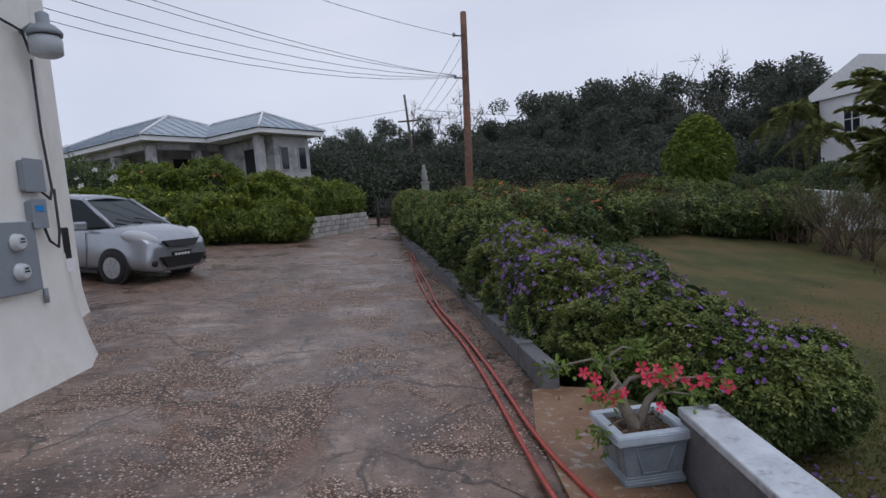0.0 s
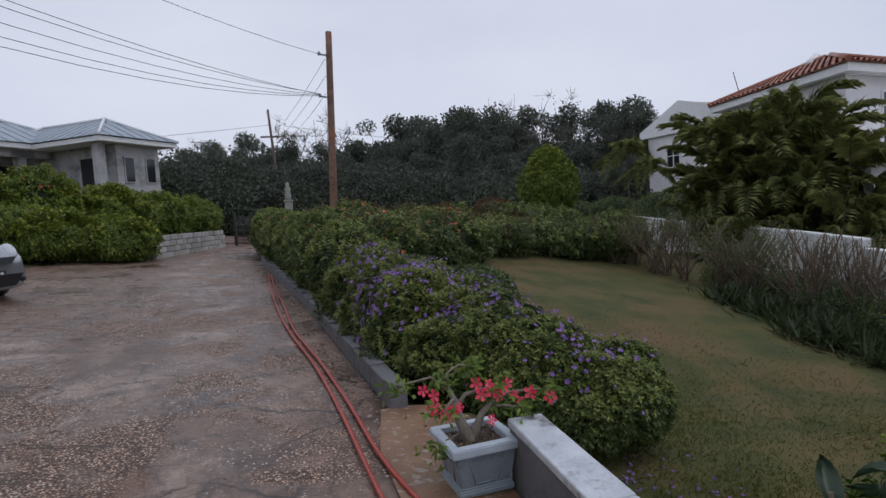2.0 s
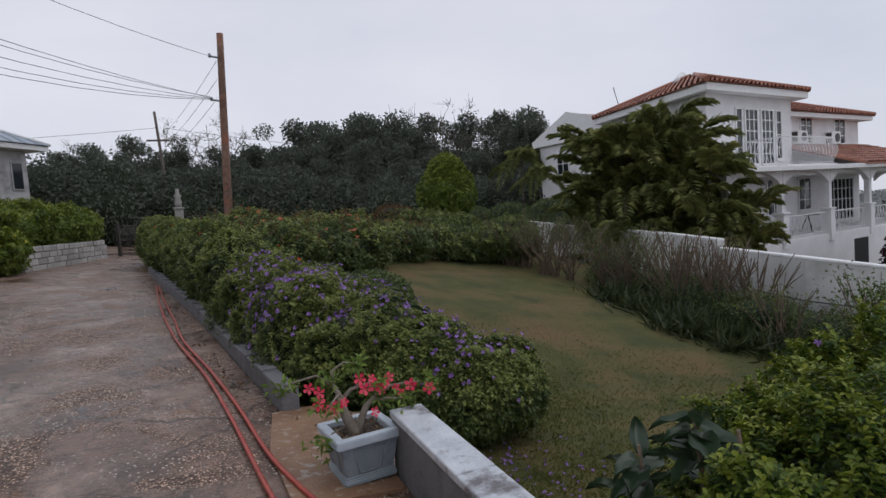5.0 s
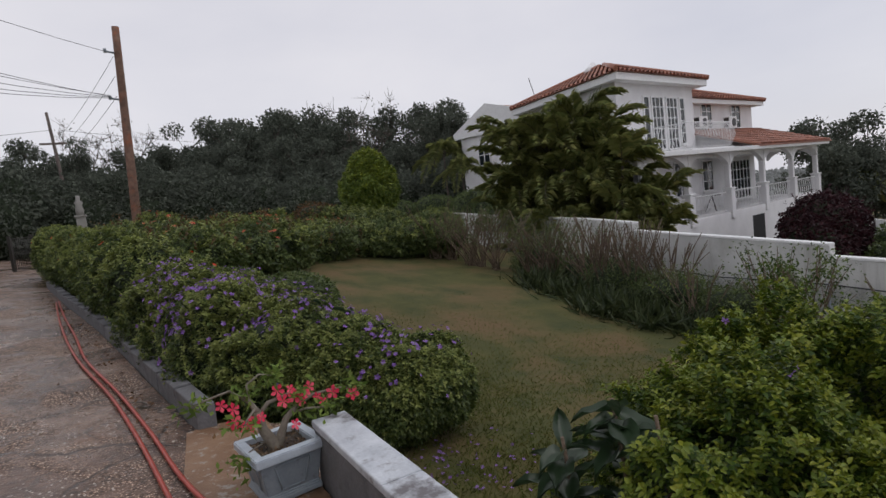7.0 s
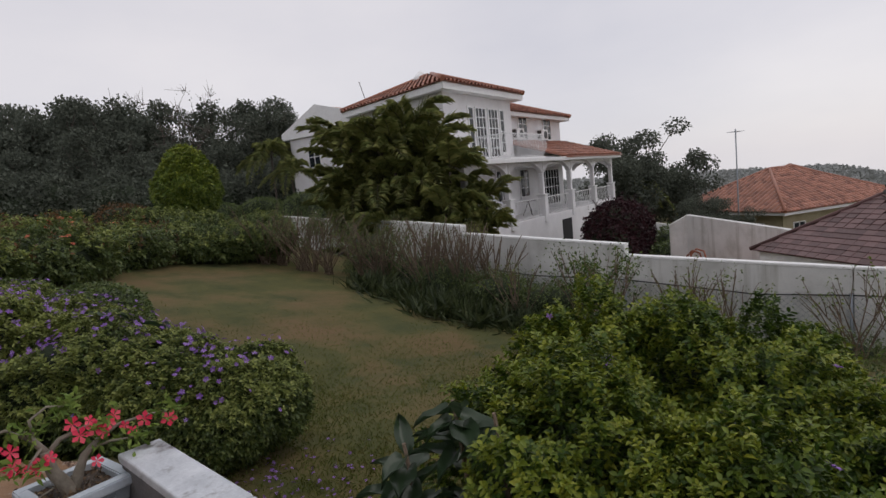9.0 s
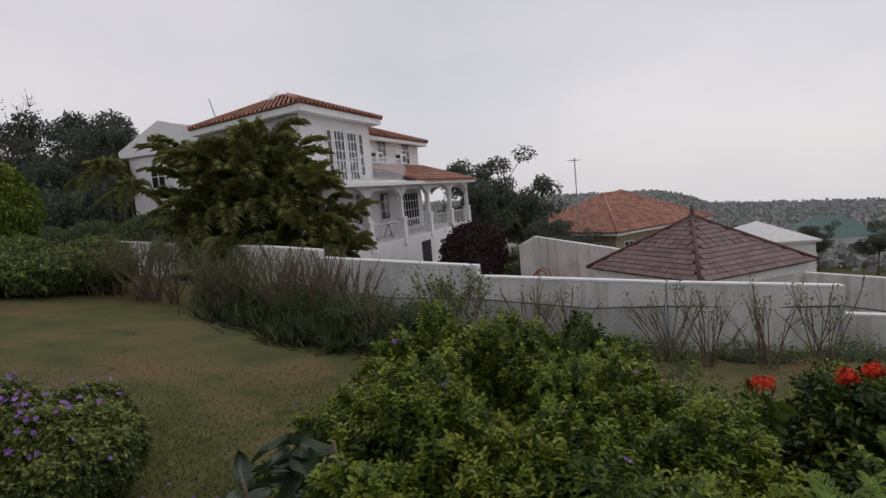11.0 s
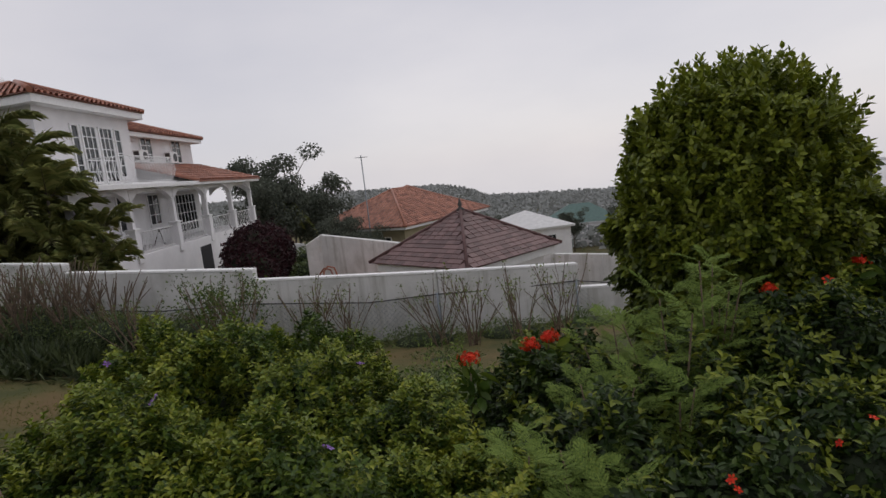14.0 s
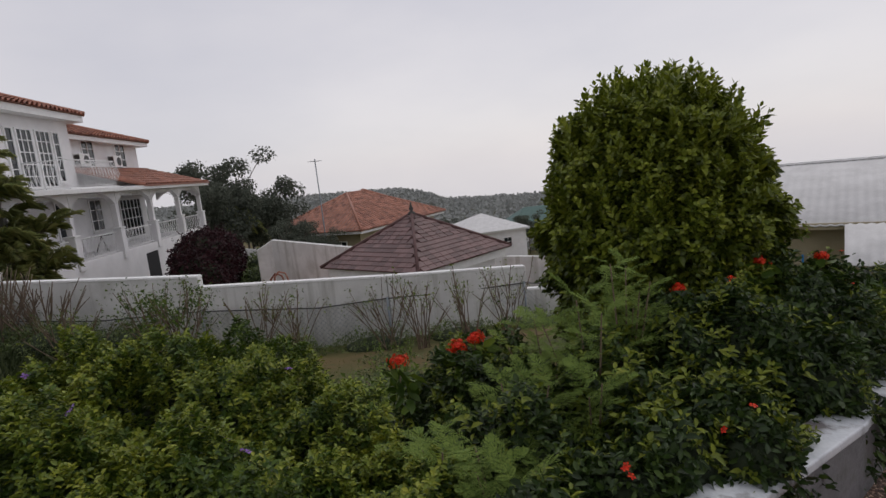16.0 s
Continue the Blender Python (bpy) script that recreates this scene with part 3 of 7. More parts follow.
    nt.links.new(tc.outputs["Object"], add.inputs[2])
    cr = nt.nodes.new("ShaderNodeTexVoronoi")
    cr.feature = "DISTANCE_TO_EDGE"
    cr.inputs["Scale"].default_value = 0.80
    nt.links.new(add.outputs[0], cr.inputs["Vector"])
    crack = ramp(cr.outputs["Distance"], [(0.0, (1, 1, 1)), (0.006, (0.75, 0.75, 0.75)), (0.015, (0, 0, 0))])
    some = ramp(noi(0.6, 3), [(0.40, (0, 0, 0)), (0.50, (1, 1, 1))])
    crack = mix(1.0, crack, some, "MULTIPLY")
    c2 = nt.nodes.new("ShaderNodeTexVoronoi")
    c2.feature = "DISTANCE_TO_EDGE"
    c2.inputs["Scale"].default_value = 2.1
    nt.links.new(add.outputs[0], c2.inputs["Vector"])
    fine = ramp(c2.outputs["Distance"], [(0.0, (0.8, 0.8, 0.8)), (0.012, (0.5, 0.5, 0.5)), (0.03, (0, 0, 0))])
    fine = mix(1.0, fine, ramp(noi(0.8, 4), [(0.41, (0, 0, 0)), (0.52, (1, 1, 1))]), "MULTIPLY")
    col = mix(fine, col, (0.06, 0.042, 0.032))
    col = mix(crack, col, (0.045, 0.034, 0.028))
    nt.links.new(col, b.inputs["Base Color"])
    wet = ramp(noi(0.42, 5, 0.6), [(0.42, (0.10, 0.10, 0.10)), (0.52, (0.28, 0.28, 0.28)), (0.62, (0.50, 0.50, 0.50))])
    wet = mix(where, wet, (0.6, 0.6, 0.6))
    nt.links.new(wet, b.inputs["Roughness"])
    h = mix(where, noi(30, 4), vor.outputs["Distance"])
    h = mix(crack, h, (-3.0, -3.0, -3.0))
    bp = nt.nodes.new("ShaderNodeBump")
    bp.inputs["Strength"].default_value, bp.inputs["Distance"].default_value = 0.6, 0.015
    nt.links.new(h, bp.inputs["Height"])
    nt.links.new(bp.outputs[0], b.inputs["Normal"])
    return m


M_DRIVE = drive_mat()


def drive_mesh():
    Yd = spaced((-9, 14, 150), (14, 30, 60), (30, 56, 40))
    U = np.linspace(0, 1, 90)
    lft = np.interp(Yd, [-7, 9, 14, 15.5, 19, 26, 56], [-14, -14, -14, -9.0, -4.5, -5.2, -9.5])
    rgt = edge_x(Yd) - np.interp(Yd, [4.3, 4.5], [0.0, 0.0])
    gx = lft[None, :] + (rgt - lft)[None, :] * U[:, None]
    gy = np.repeat(Yd[None, :], len(U), 0)
    p = np.stack([gx, gy, 0 * gx], -1)
    gz = 0.022 + 0.012 * wob(p, 0.8) + 0.006 * wob(p, 2.9, 3.0) + fall(gx, gy)
    v = np.stack([gx, gy, gz], -1).reshape(-1, 3)
    nx, ny = gx.shape
    i = np.arange((nx - 1) * (ny - 1))
    a = (i // (ny - 1)) * ny + i % (ny - 1)
    return smooth(fast_mesh("road", v, np.stack([a, a + ny, a + ny + 1, a + 1], 1)))


tagged(part("road", drive_mesh(), M_DRIVE), "wet cracked concrete drive with patches of exposed pebbles", "driveway", kind="structure")

# The ochre pad beside the pot, set a little above the drive.
bm = bmesh.new()
prism(bm, [(0.66, 2.75), (1.31, 2.75), (1.33, 3.5), (1.30, 4.42), (0.90, 4.46), (0.72, 4.38), (0.62, 3.6)], -0.02, 0.040)
for q in bm.verts:
    q.co.z += float(fall(q.co.x, q.co.y))
M_PAD = mat("ochre_pebble_concrete", (0.17, 0.088, 0.045), (0.30, 0.18, 0.105), 0.5, 3, 0.5, 70, stain=(0.36, 0.31, 0.26), stain_scale=14.0, stain_at=(0.56, 0.62))
tagged(part("pavement_pad", bm, M_PAD), "ochre pebbled concrete pad at the end of the kerb", "pavement", kind="structure")


def wall_run(name, pts, width, tops, material, label, category="wall"):
    """A wall along plan points with stepped tops; each stretch has its own height and is a part."""
    thing = holder(name, (0, 0, 0), label, category, kind="structure", slope=False)
    for (a, b), (z0, z1) in zip(zip(pts, pts[1:]), tops):
        bm = bmesh.new()
        a, b = Vector((*a, 0)), Vector((*b, 0))
        d = (b - a).normalized()
        n = Vector((-d.y, d.x, 0)) * width / 2
        lo0, lo1 = ground_z(a.x, a.y) - 0.4, ground_z(b.x, b.y) - 0.4
        vs = []
        for p, lo, hi in ((a, lo0, z0 + float(fall(a.x, a.y))), (b, lo1, z1 + float(fall(b.x, b.y)))):
            for s in (-1, 1):
                vs.append(bm.verts.new((p.x + s * n.x, p.y + s * n.y, lo)))
                vs.append(bm.verts.new((p.x + s * n.x, p.y + s * n.y, hi)))
        for q in ((0, 1, 3, 2), (4, 6, 7, 5), (0, 4, 5, 1), (2, 3, 7, 6), (1, 5, 7, 3), (0, 2, 6, 4)):
            bm.faces.new([vs[k] for k in q])
        bmesh.ops.recalc_face_normals(bm, faces=bm.faces)
        bmesh.ops.bevel(bm, geom=[e for e in bm.edges if e.calc_length() > 0.1], offset=0.008, segments=1, affect="EDGES")
        part("wall_stretch", bm, material, thing)
    return thing


# The garden wall that steps down the slope, with a pale rounded cap on each stretch.
GW = [(14.8, 24.0), (14.1, 17.5), (12.98, 12.45), (11.68, 9.44), (11.55, 4.92), (12.3, 1.2), (13.5, -1.84), (14.3, -5.4), (15.5, -12.0)]
GZ = [(1.75, 1.50), (1.50, 1.38), (1.38, 1.30), (1.10, 0.90), (0.67, 0.52), (0.52, 0.38), (-0.17, -0.30), (-0.30, -0.5)]
wall_run("wall_garden", GW, 0.18, GZ, M_GWALL, "weathered white rendered garden wall stepping downhill")
for (a, b), (z0, z1) in zip(zip(GW, GW[1:]), GZ):
    bm = bmesh.new()
    n = (Vector(b) - Vector(a)).normalized().orthogonal() * 0.10
    fa, fb = float(fall(*a)), float(fall(*b))
    c = [(a[0] + n.x, a[1] + n.y, z0 + fa), (a[0] - n.x, a[1] - n.y, z0 + fa), (b[0] - n.x, b[1] - n.y, z1 + fb), (b[0] + n.x, b[1] + n.y, z1 + fb)]
    lo = [bm.verts.new((x, y, z + 0.001)) for x, y, z in c]
    hi = [bm.verts.new((x, y, z + 0.045)) for x, y, z in c]
    bm.faces.new(hi)
    for i in range(4):
        bm.faces.new((lo[i], lo[(i + 1) % 4], hi[(i + 1) % 4], hi[i]))
    bmesh.ops.recalc_face_normals(bm, faces=bm.faces)
    bmesh.ops.bevel(bm, geom=list(bm.edges), offset=0.012, segments=2, affect="EDGES")
    tagged(part("trim_wall_cap", bm, M_TRIM), "white painted cap on the garden wall", "wall cap", kind="structure")

# A black cable slung along the garden wall.
cab = holder("wall_cable", (0, 0, 0), "black cable slung along the garden wall", "cable", slope=False)
CB = [(12.75, 12.3, 0.42), (11.5, 9.4, 0.30), (11.38, 7.2, 0.16), (11.36, 4.9, 0.20), (11.8, 2.6, 0.02), (12.2, 1.2, 0.06), (12.9, -0.5, 0.0), (13.35, -1.8, 0.02), (14.1, -5.4, -0.5)]
CB = [(x, y, z + float(fall(x, y))) for x, y, z in CB]
part("cable_run", tube(bmesh.new(), CB, 0.014, 6), M_WIRE, cab)
for x, y, z in CB[1:-1:2]:
    part("clip", boxm(x - 0.02, x + 0.1, y - 0.03, y + 0.03, z - 0.03, z + 0.03), M_IRON, cab)

def chain_link():
    """Rusty diamond mesh hung from the cable, with posts."""
    t = holder("chain_link_fence", (0, 0, 0), "thin grey chain-link fence before the garden wall", "fence", slope=False)
    bm = bmesh.new()
    pts = [Vector(p) for p in CB[1:-1]]
    for a, b in zip(pts, pts[1:]):
        n = max(2, int((b - a).length / 0.11))
        for i in range(n):
            p = a.lerp(b, i / n)
            for d in (-1, 1):
                j = i + d * 8
                q = a + (b - a) * (j / n)
                tube(bm, [p, q - Vector((0, 0, 0.88))], 0.0035, 3, cap=False)
    part("wire_mesh", bm, M_STEEL, t, "grey diamond wire mesh")
    for p in pts[::2]:
        part("post", tube(bmesh.new(), [p - Vector((0.03, 0, 1.1)), p + Vector((-0.03, 0, 0.03))], 0.024, 8), M_STEEL, t)


chain_link()

# The low wall beside the paving, its top whitewashed and stained.
LW = [(1.42, 3.0), (1.44, 1.0), (1.80, -0.5), (2.55, -1.85), (3.35, -2.83), (4.30, -3.80), (6.25, -5.6), (9.0, -8.2)]


def low_wall():
    thing = holder("low_wall", (0, 0, 0.0), "low rendered wall with a stained whitewashed top beside the drive", "wall", kind="structure", slope=False)
    body, top = bmesh.new(), bmesh.new()
    for i, (a, b) in enumerate(zip(LW, LW[1:])):
        a, b = Vector(a), Vector(b)
        L = (b - a).length
        fa, fb = float(fall(a.x, a.y)), float(fall(b.x, b.y))
        m = pose(a.x, a.y, fa, 0, -math.degrees(math.atan2(fb - fa, L)), math.degrees(math.atan2(b.y - a.y, b.x - a.x)))
        box(body, 0, L + 0.03, -0.095, 0.095, -0.6, 0.40 + 0.0005 * i, bevel=0.006, m=m)
        n = max(1, round(L / 1.05))
        for k in range(n):
            box(top, k * L / n, (k + 1) * L / n - 0.003 + (0.05 if k == n - 1 else 0), -0.108, 0.108, 0.402, 0.452 - 0.002 * ((i + k) % 3), bevel=0.01, m=m)
    part("wall_body", body, M_GREYBLOCK, thing)
    part("wall_top", top, M_WALLTOP, thing, "wet whitewashed top with dark stains")


low_wall()


def kerb():
    thing = holder("kerb", (0.78, 4.45, 0.0), "grey concrete block kerb holding back the flowering hedge", "kerb", kind="structure")
    pts = [(0.80, 4.40), (0.07, 9.9), (-0.60, 13.9), (-1.2, 18.0)]
    rng = random.Random(2)
    for a, b in zip(pts, pts[1:]):
        a, b = Vector(a), Vector(b)
        n = max(1, int((b - a).length / 0.62))
        ang = math.degrees(math.atan2(b.y - a.y, b.x - a.x))
        for i in range(n):
            c = a + (b - a) * ((i + 0.5) / n)
            L = (b - a).length / n - 0.006
            h = 0.215 + rng.uniform(-0.01, 0.01)
            part("kerb_block", boxm(-L / 2, L / 2, -0.075, 0.075, -0.25, h, bevel=0.012), M_GREYBLOCK, thing, m=pose(c.x - 0.78 + 0.08, c.y - 4.45, float(fall(c.x + 0.08, c.y) - fall(0.78, 4.45)), rng.uniform(-1, 1), rng.uniform(-.5, .5), ang + rng.uniform(-0.6, 0.6)))


kerb()


# ---------------------------------------------------------------- the white villa
VO, VU = Vector((18.6, 15.9)), Vector((0.988, 0.155))
V_TURN = math.degrees(math.atan2(VU.y, VU.x))


def hip_roof(thing, x0, x1, y0, y1, z, rise, over, material, name="roof", gap=0.30, tiles=True, caps=None):
    """A hipped roof of barrel tiles: rows of half-round tiles running down each slope, ridge caps and a fascia."""
    X0, X1, Y0, Y1 = x0 - over, x1 + over, y0 - over, y1 + over
    w, d = X1 - X0, Y1 - Y0
    h = min(w, d) / 2
    if w >= d:
        r0, r1 = Vector((X0 + h, (Y0 + Y1) / 2, z + rise)), Vector((X1 - h, (Y0 + Y1) / 2, z + rise))
    else:
        r0, r1 = Vector(((X0 + X1) / 2, Y0 + h, z + rise)), Vector(((X0 + X1) / 2, Y1 - h, z + rise))
    c = [Vector((X0, Y0, z)), Vector((X1, Y0, z)), Vector((X1, Y1, z)), Vector((X0, Y1, z))]
    if w >= d:
        faces = [(c[0], c[1], r1, r0), (c[1], c[2], r1, r1), (c[2], c[3], r0, r1), (c[3], c[0], r0, r0)]
    else:
        faces = [(c[0], c[1], r0, r0), (c[1], c[2], r1, r0), (c[2], c[3], r1, r1), (c[3], c[0], r0, r1)]
    bm = bmesh.new()
    for a, b, p, q in faces:
        vs = [bm.verts.new(v) for v in ((a, b, p) if (p - q).length < 1e-4 else (a, b, p, q))]
        bm.faces.new(vs)
    lo = [bm.verts.new(v - Vector((0, 0, 0.02))) for v in c]
    bm.faces.new(lo[::-1])
    bmesh.ops.remove_doubles(bm, verts=bm.verts, dist=1e-4)
    roof = part(name, bm, material, thing)
    if tiles:
        vs, fs = [], []
        for a, b, p, q in faces:
            e = (b - a)
            L = e.length
            e = e / L
            up0 = (p + q) / 2 - (a + b) / 2
            nrm = e.cross(up0).normalized()
            if nrm.z < 0:
                nrm = -nrm
            slope = nrm.cross(e).normalized()
            if slope.z < 0:
                slope = -slope
            H = (up0 - e * up0.dot(e)).length
            tp, tq = (p - a).dot(e), (q - a).dot(e)
            n = int(L / gap)
            for i in range(n):
                s = (i + 0.5) * L / n
                top = H * min(1.0, s / max(tq, 1e-3), (L - s) / max(L - tp, 1e-3))
                k = 0.0
                while k < top - 0.05:
                    k1 = min(k + 0.42, top)
                    base = len(vs)
                    for kk, lift in ((k, 0.035), (k1, 0.0)):
                        for t in range(4):
                            ang = math.pi * t / 3
                            v = a + e * (s + math.cos(ang) * gap * 0.36) + slope * kk + nrm * (math.sin(ang) * gap * 0.30 + lift)
                            vs.append(v[:])
                    for t in range(3):
                        fs.append((base + t, base + t + 1, base + 5 + t, base + 4 + t))
                    k = k1
        part("barrel_tiles", smooth(fast_mesh("barrel_tiles", np.array(vs), np.array(fs))), material, roof, "")
        for u, v in ((c[0], r0), (c[1], r1 if w >= d else r0), (c[2], r1), (c[3], r0 if w >= d else r1), (r0, r1)):
            if (u - v).length > 0.3:
                part("ridge_cap", tube(bmesh.new(), [u + Vector((0, 0, 0.06)), v + Vector((0, 0, 0.07))], 0.12, 8), material, roof)
    if caps is not None:
        for u, v in ((c[0], r0), (c[1], r1 if w >= d else r0), (c[2], r1), (c[3], r0 if w >= d else r1), (r0, r1)):
            if (u - v).length > 0.3:
                part("ridge_cap", tube(bmesh.new(), [u + Vector((0, 0, 0.02)), v + Vector((0, 0, 0.03))], 0.07, 6), caps, roof)
        for a, b, p, q in faces:
            e = b - a
            n = int(e.length / 0.6)
            for i in range(1, n):
                u = i / n
                t = 1 - abs(2 * u - 1) if (p - q).length < 1e-4 else min(1.0, u * e.length / max((q - a).dot(e) / e.length, 1e-3), (1 - u) * e.length / max(e.length - (p - a).dot(e) / e.length, 1e-3))
                foot = a + e * u
                up = (p + q) / 2 - (a + b) / 2
                up = up - e * (up.dot(e) / e.dot(e))
                part("seam", tube(bmesh.new(), [foot + Vector((0, 0, 0.012)), foot + up * t + Vector((0, 0, 0.012))], 0.018, 4), material, roof)
    return roof


def fascia(thing, x0, x1, y0, y1, z, over, h=0.30, material=None):
    X0, X1, Y0, Y1 = x0 - over + 0.06, x1 + over - 0.06, y0 - over + 0.06, y1 + over - 0.06
    bm = bmesh.new()
    for a in ((X0, X1, Y0, Y0 + 0.06), (X0, X1, Y1 - 0.06, Y1), (X0, X0 + 0.06, Y0 + 0.06, Y1 - 0.06), (X1 - 0.06, X1, Y0 + 0.06, Y1 - 0.06)):
        box(bm, *a, z - h, z - 0.022)
    box(bm, X0 + 0.06, X1 - 0.06, Y0 + 0.06, Y1 - 0.06, z - h + 0.02, z - h + 0.05)
    return part("fascia", bm, material or M_TRIM, thing)


def window(thing, x, y, z, w, h, cols=2, rows=2, face=0.0, shutter=False):
    """A window on a wall whose outside looks along -y (turned by face): frame, sill, bars and panes."""
    m = pose(x, y, z, 0, 0, face)
    bm = bmesh.new()
    t = 0.07
    for a in ((-w / 2, w / 2, 0, t), (-w / 2, w / 2, h - t, h), (-w / 2, -w / 2 + t, t, h - t), (w / 2 - t, w / 2, t, h - t)):
        box(bm, a[0], a[1], -0.06, 0.02, a[2], a[3])
    for i in range(1, cols):
        xx = -w / 2 + w * i / cols
        box(bm, xx - 0.022, xx + 0.022, -0.05, 0.01, t, h - t)
    for j in range(1, rows):
        zz = h * j / rows
        box(bm, -w / 2 + t, w / 2 - t, -0.046, 0.006, zz - 0.018, zz + 0.018)
    fr = part("window_frame", bm, M_TRIM, thing, m=m)
    part("pane", boxm(-w / 2 + 0.02, w / 2 - 0.02, -0.022, -0.012, 0.02, h - 0.02), M_GLASS, fr)
    part("sill", boxm(-w / 2 - 0.06, w / 2 + 0.06, -0.12, 0.0, -0.08, -0.004, bevel=0.01), M_TRIM, fr)
    return fr


def arch_wall(bm, x0, x1, z_spring, z_top, y0, y1, rise, n=10):
    """The spandrel over one porch bay, with a low arch cut from it."""
    xs = [x0 + (x1 - x0) * i / n for i in range(n + 1)]
    lo = [z_spring + rise * max(0.0, math.sin(math.pi * i / n)) ** 0.7 for i in range(n + 1)]
    rows = []
    for y in (y0, y1):
        rows.append([(bm.verts.new((x, y, z)), bm.verts.new((x, y, z_top))) for x, z in zip(xs, lo)])
    f, b = rows
    for i in range(n):
        bm.faces.new((f[i][0], f[i + 1][0], f[i + 1][1], f[i][1]))
        bm.faces.new((b[i + 1][0], b[i][0], b[i][1], b[i + 1][1]))
        bm.faces.new((f[i + 1][0], f[i][0], b[i][0], b[i + 1][0]))
        bm.faces.new((f[i][1], f[i + 1][1], b[i + 1][1], b[i][1]))
    for k in (0, n):
        bm.faces.new((f[k][0], f[k][1], b[k][1], b[k][0]))


def balustrade(thing, pts, z, h=0.9, gap=0.13, belly=0.0, name="railing"):
    """White iron railing of bent bars between two rails."""
    bm = bmesh.new()
    for a, b in zip(pts, pts[1:]):
        a, b = Vector(a), Vector(b)
        L = (b - a).length
        d = (b - a) / L
        nrm = Vector((d.y, -d.x))
        for zz, r in ((z + 0.08, 0.016), (z + h, 0.024)):
            tube(bm, [(a.x, a.y, zz), (b.x, b.y, zz)], r, 5)
        for i in range(1, int(L / gap)):
            p = a + d * (i * L / int(L / gap))
            q = [tuple(p + nrm * (belly * max(0.0, math.sin(math.pi * s)) ** 1.2)) + (z + 0.08 + (h - 0.08) * s,) for s in ((0, 0.2, 0.45, 0.75, 1.0) if belly else (0, 1.0))]
            if not belly:
                off = 0.05 * (1 if i % 2 else -1)
                q = [(p.x, p.y, z + 0.08), (p.x + d.x * off, p.y + d.y * off, z + 0.35), (p.x - d.x * off, p.y - d.y * off, z + 0.65), (p.x, p.y, z + h)]
            tube(bm, q, 0.011, 4, cap=False)
    return part(name, bm, M_TRIM, thing)


SLANT = 0.30


def villa():
    v = holder("villa", (VO.x, VO.y, -1.6), "two-storey white villa with terracotta hipped roofs and an arched porch", "house", turn=V_TURN)
    zf, zu, ze = 2.60, 5.40, 8.62     # porch floor, upper floor and eave above the base
    # main block and recessed wing
    part("wall", boxm(0, 6.3, 0, 6.6, 0, ze, bevel=0.02), M_WHITE, v)
    fascia(v, 0, 6.3, 0, 6.6, ze + 0.05, 0.6)
    hip_roof(v, 0, 6.3, 0, 6.6, ze + 0.05, 1.35, 0.62, M_TERRA_J)
    # this block's side wall runs back at a slant, not square to the front
    skew = Matrix(((1, SLANT, 0, 0), (0, 1, 0, 0), (0, 0, 1, 0), (0, 0, 0, 1)))
    for me in {o.data for o in v.children_recursive if o.data}:
        me.transform(skew)
    part("wall", boxm(6.302 + SLANT * 6.5, 15.0, 0.9, 6.5, 0, ze - 0.60, bevel=0.02), M_WHITE, v)
    part("wall", boxm(6.31 + SLANT * 0.9, 6.301 + SLANT * 6.5, 0.9, 1.15, 0, ze - 0.60), M_WHITE, v)
    fascia(v, 6.3 + 0.7, 15.0, 0.9, 6.5, ze - 0.60, 0.55, 0.24)
    hip_roof(v, 6.6, 15.0, 0.9, 6.5, ze - 0.60, 1.2, 0.57, M_TERRA_J)
    # upper french window and its balcony
    window(v, 2.15, -0.01, zu + 0.35, 0.50, 2.15, 1, 4)
    window(v, 3.05, -0.01, zu + 0.15, 1.0, 2.35, 3, 5)
    window(v, 4.25, -0.01, zu + 0.15, 1.0, 2.35, 3, 5)
    window(v, 5.15, -0.01, zu + 0.35, 0.50, 2.15, 1, 4)
    part("balcony_slab", boxm(2.4, 6.4, -1.75, -0.003, zu - 0.2, zu + 0.02, bevel=0.02), M_TRIM, v)
    for i in range(8):
        part("corbel", boxm(2.6 + i * 0.5, 2.72 + i * 0.5, -1.70, -1.5, zu - 0.40, zu - 0.201), M_TRIM, v)
    balustrade(v, [(2.48, -0.05), (2.48, -1.65), (6.3, -1.65), (6.3, -0.05)], zu, 1.10, 0.12, 0.24, "balcony_railing")
    # wing windows, with two air conditioners
    for x in (9.4, 12.8):
        window(v, x, 0.89, zu + 1.15, 1.2, 1.35, 2, 3)
    for x in (8.45, 11.75):
        ac = part("air_conditioner", boxm(-0.45, 0.45, -0.75, -0.42, 0, 0.62, bevel=0.02), M_TRIM, v, m=pose(x, 1.3, zu + 1.14))
        bm = bmesh.new()
        tube(bm, [(0.08, -0.751, 0.31), (0.08, -0.775, 0.31)], [0.23, 0.22], 16)
        part("fan_grille", bm, M_BLACK, ac)
        part("side_vent", boxm(-0.452, -0.44, -0.72, -0.46, 0.06, 0.56), M_IRON, ac)
        part("bracket", boxm(-0.4, 0.4, -0.74, -0.40, -0.06, -0.003), M_IRON, ac)
    # porch: plinth, columns, arches, ceiling and lean-to roof
    P0, P1, PY = -2.6, 15.1, -2.3
    part("porch_plinth", boxm(P0, P1, PY, -0.004, 0, zf, bevel=0.02), M_WHITE, v)
    part("porch_ceiling", boxm(P0, P1, PY + 0.2, -0.004, zu - 0.42, zu - 0.30), M_TRIM, v)
    nb = 5
    bay = (P1 - P0) / nb
    for i in range(nb):
        bm = bmesh.new()
        arch_wall(bm, P0 + i * bay + 0.02, P0 + (i + 1) * bay - 0.02, zf + 1.95, zu - 0.28, PY, PY + 0.22, 0.62)
        bmesh.ops.recalc_face_normals(bm, faces=bm.faces)
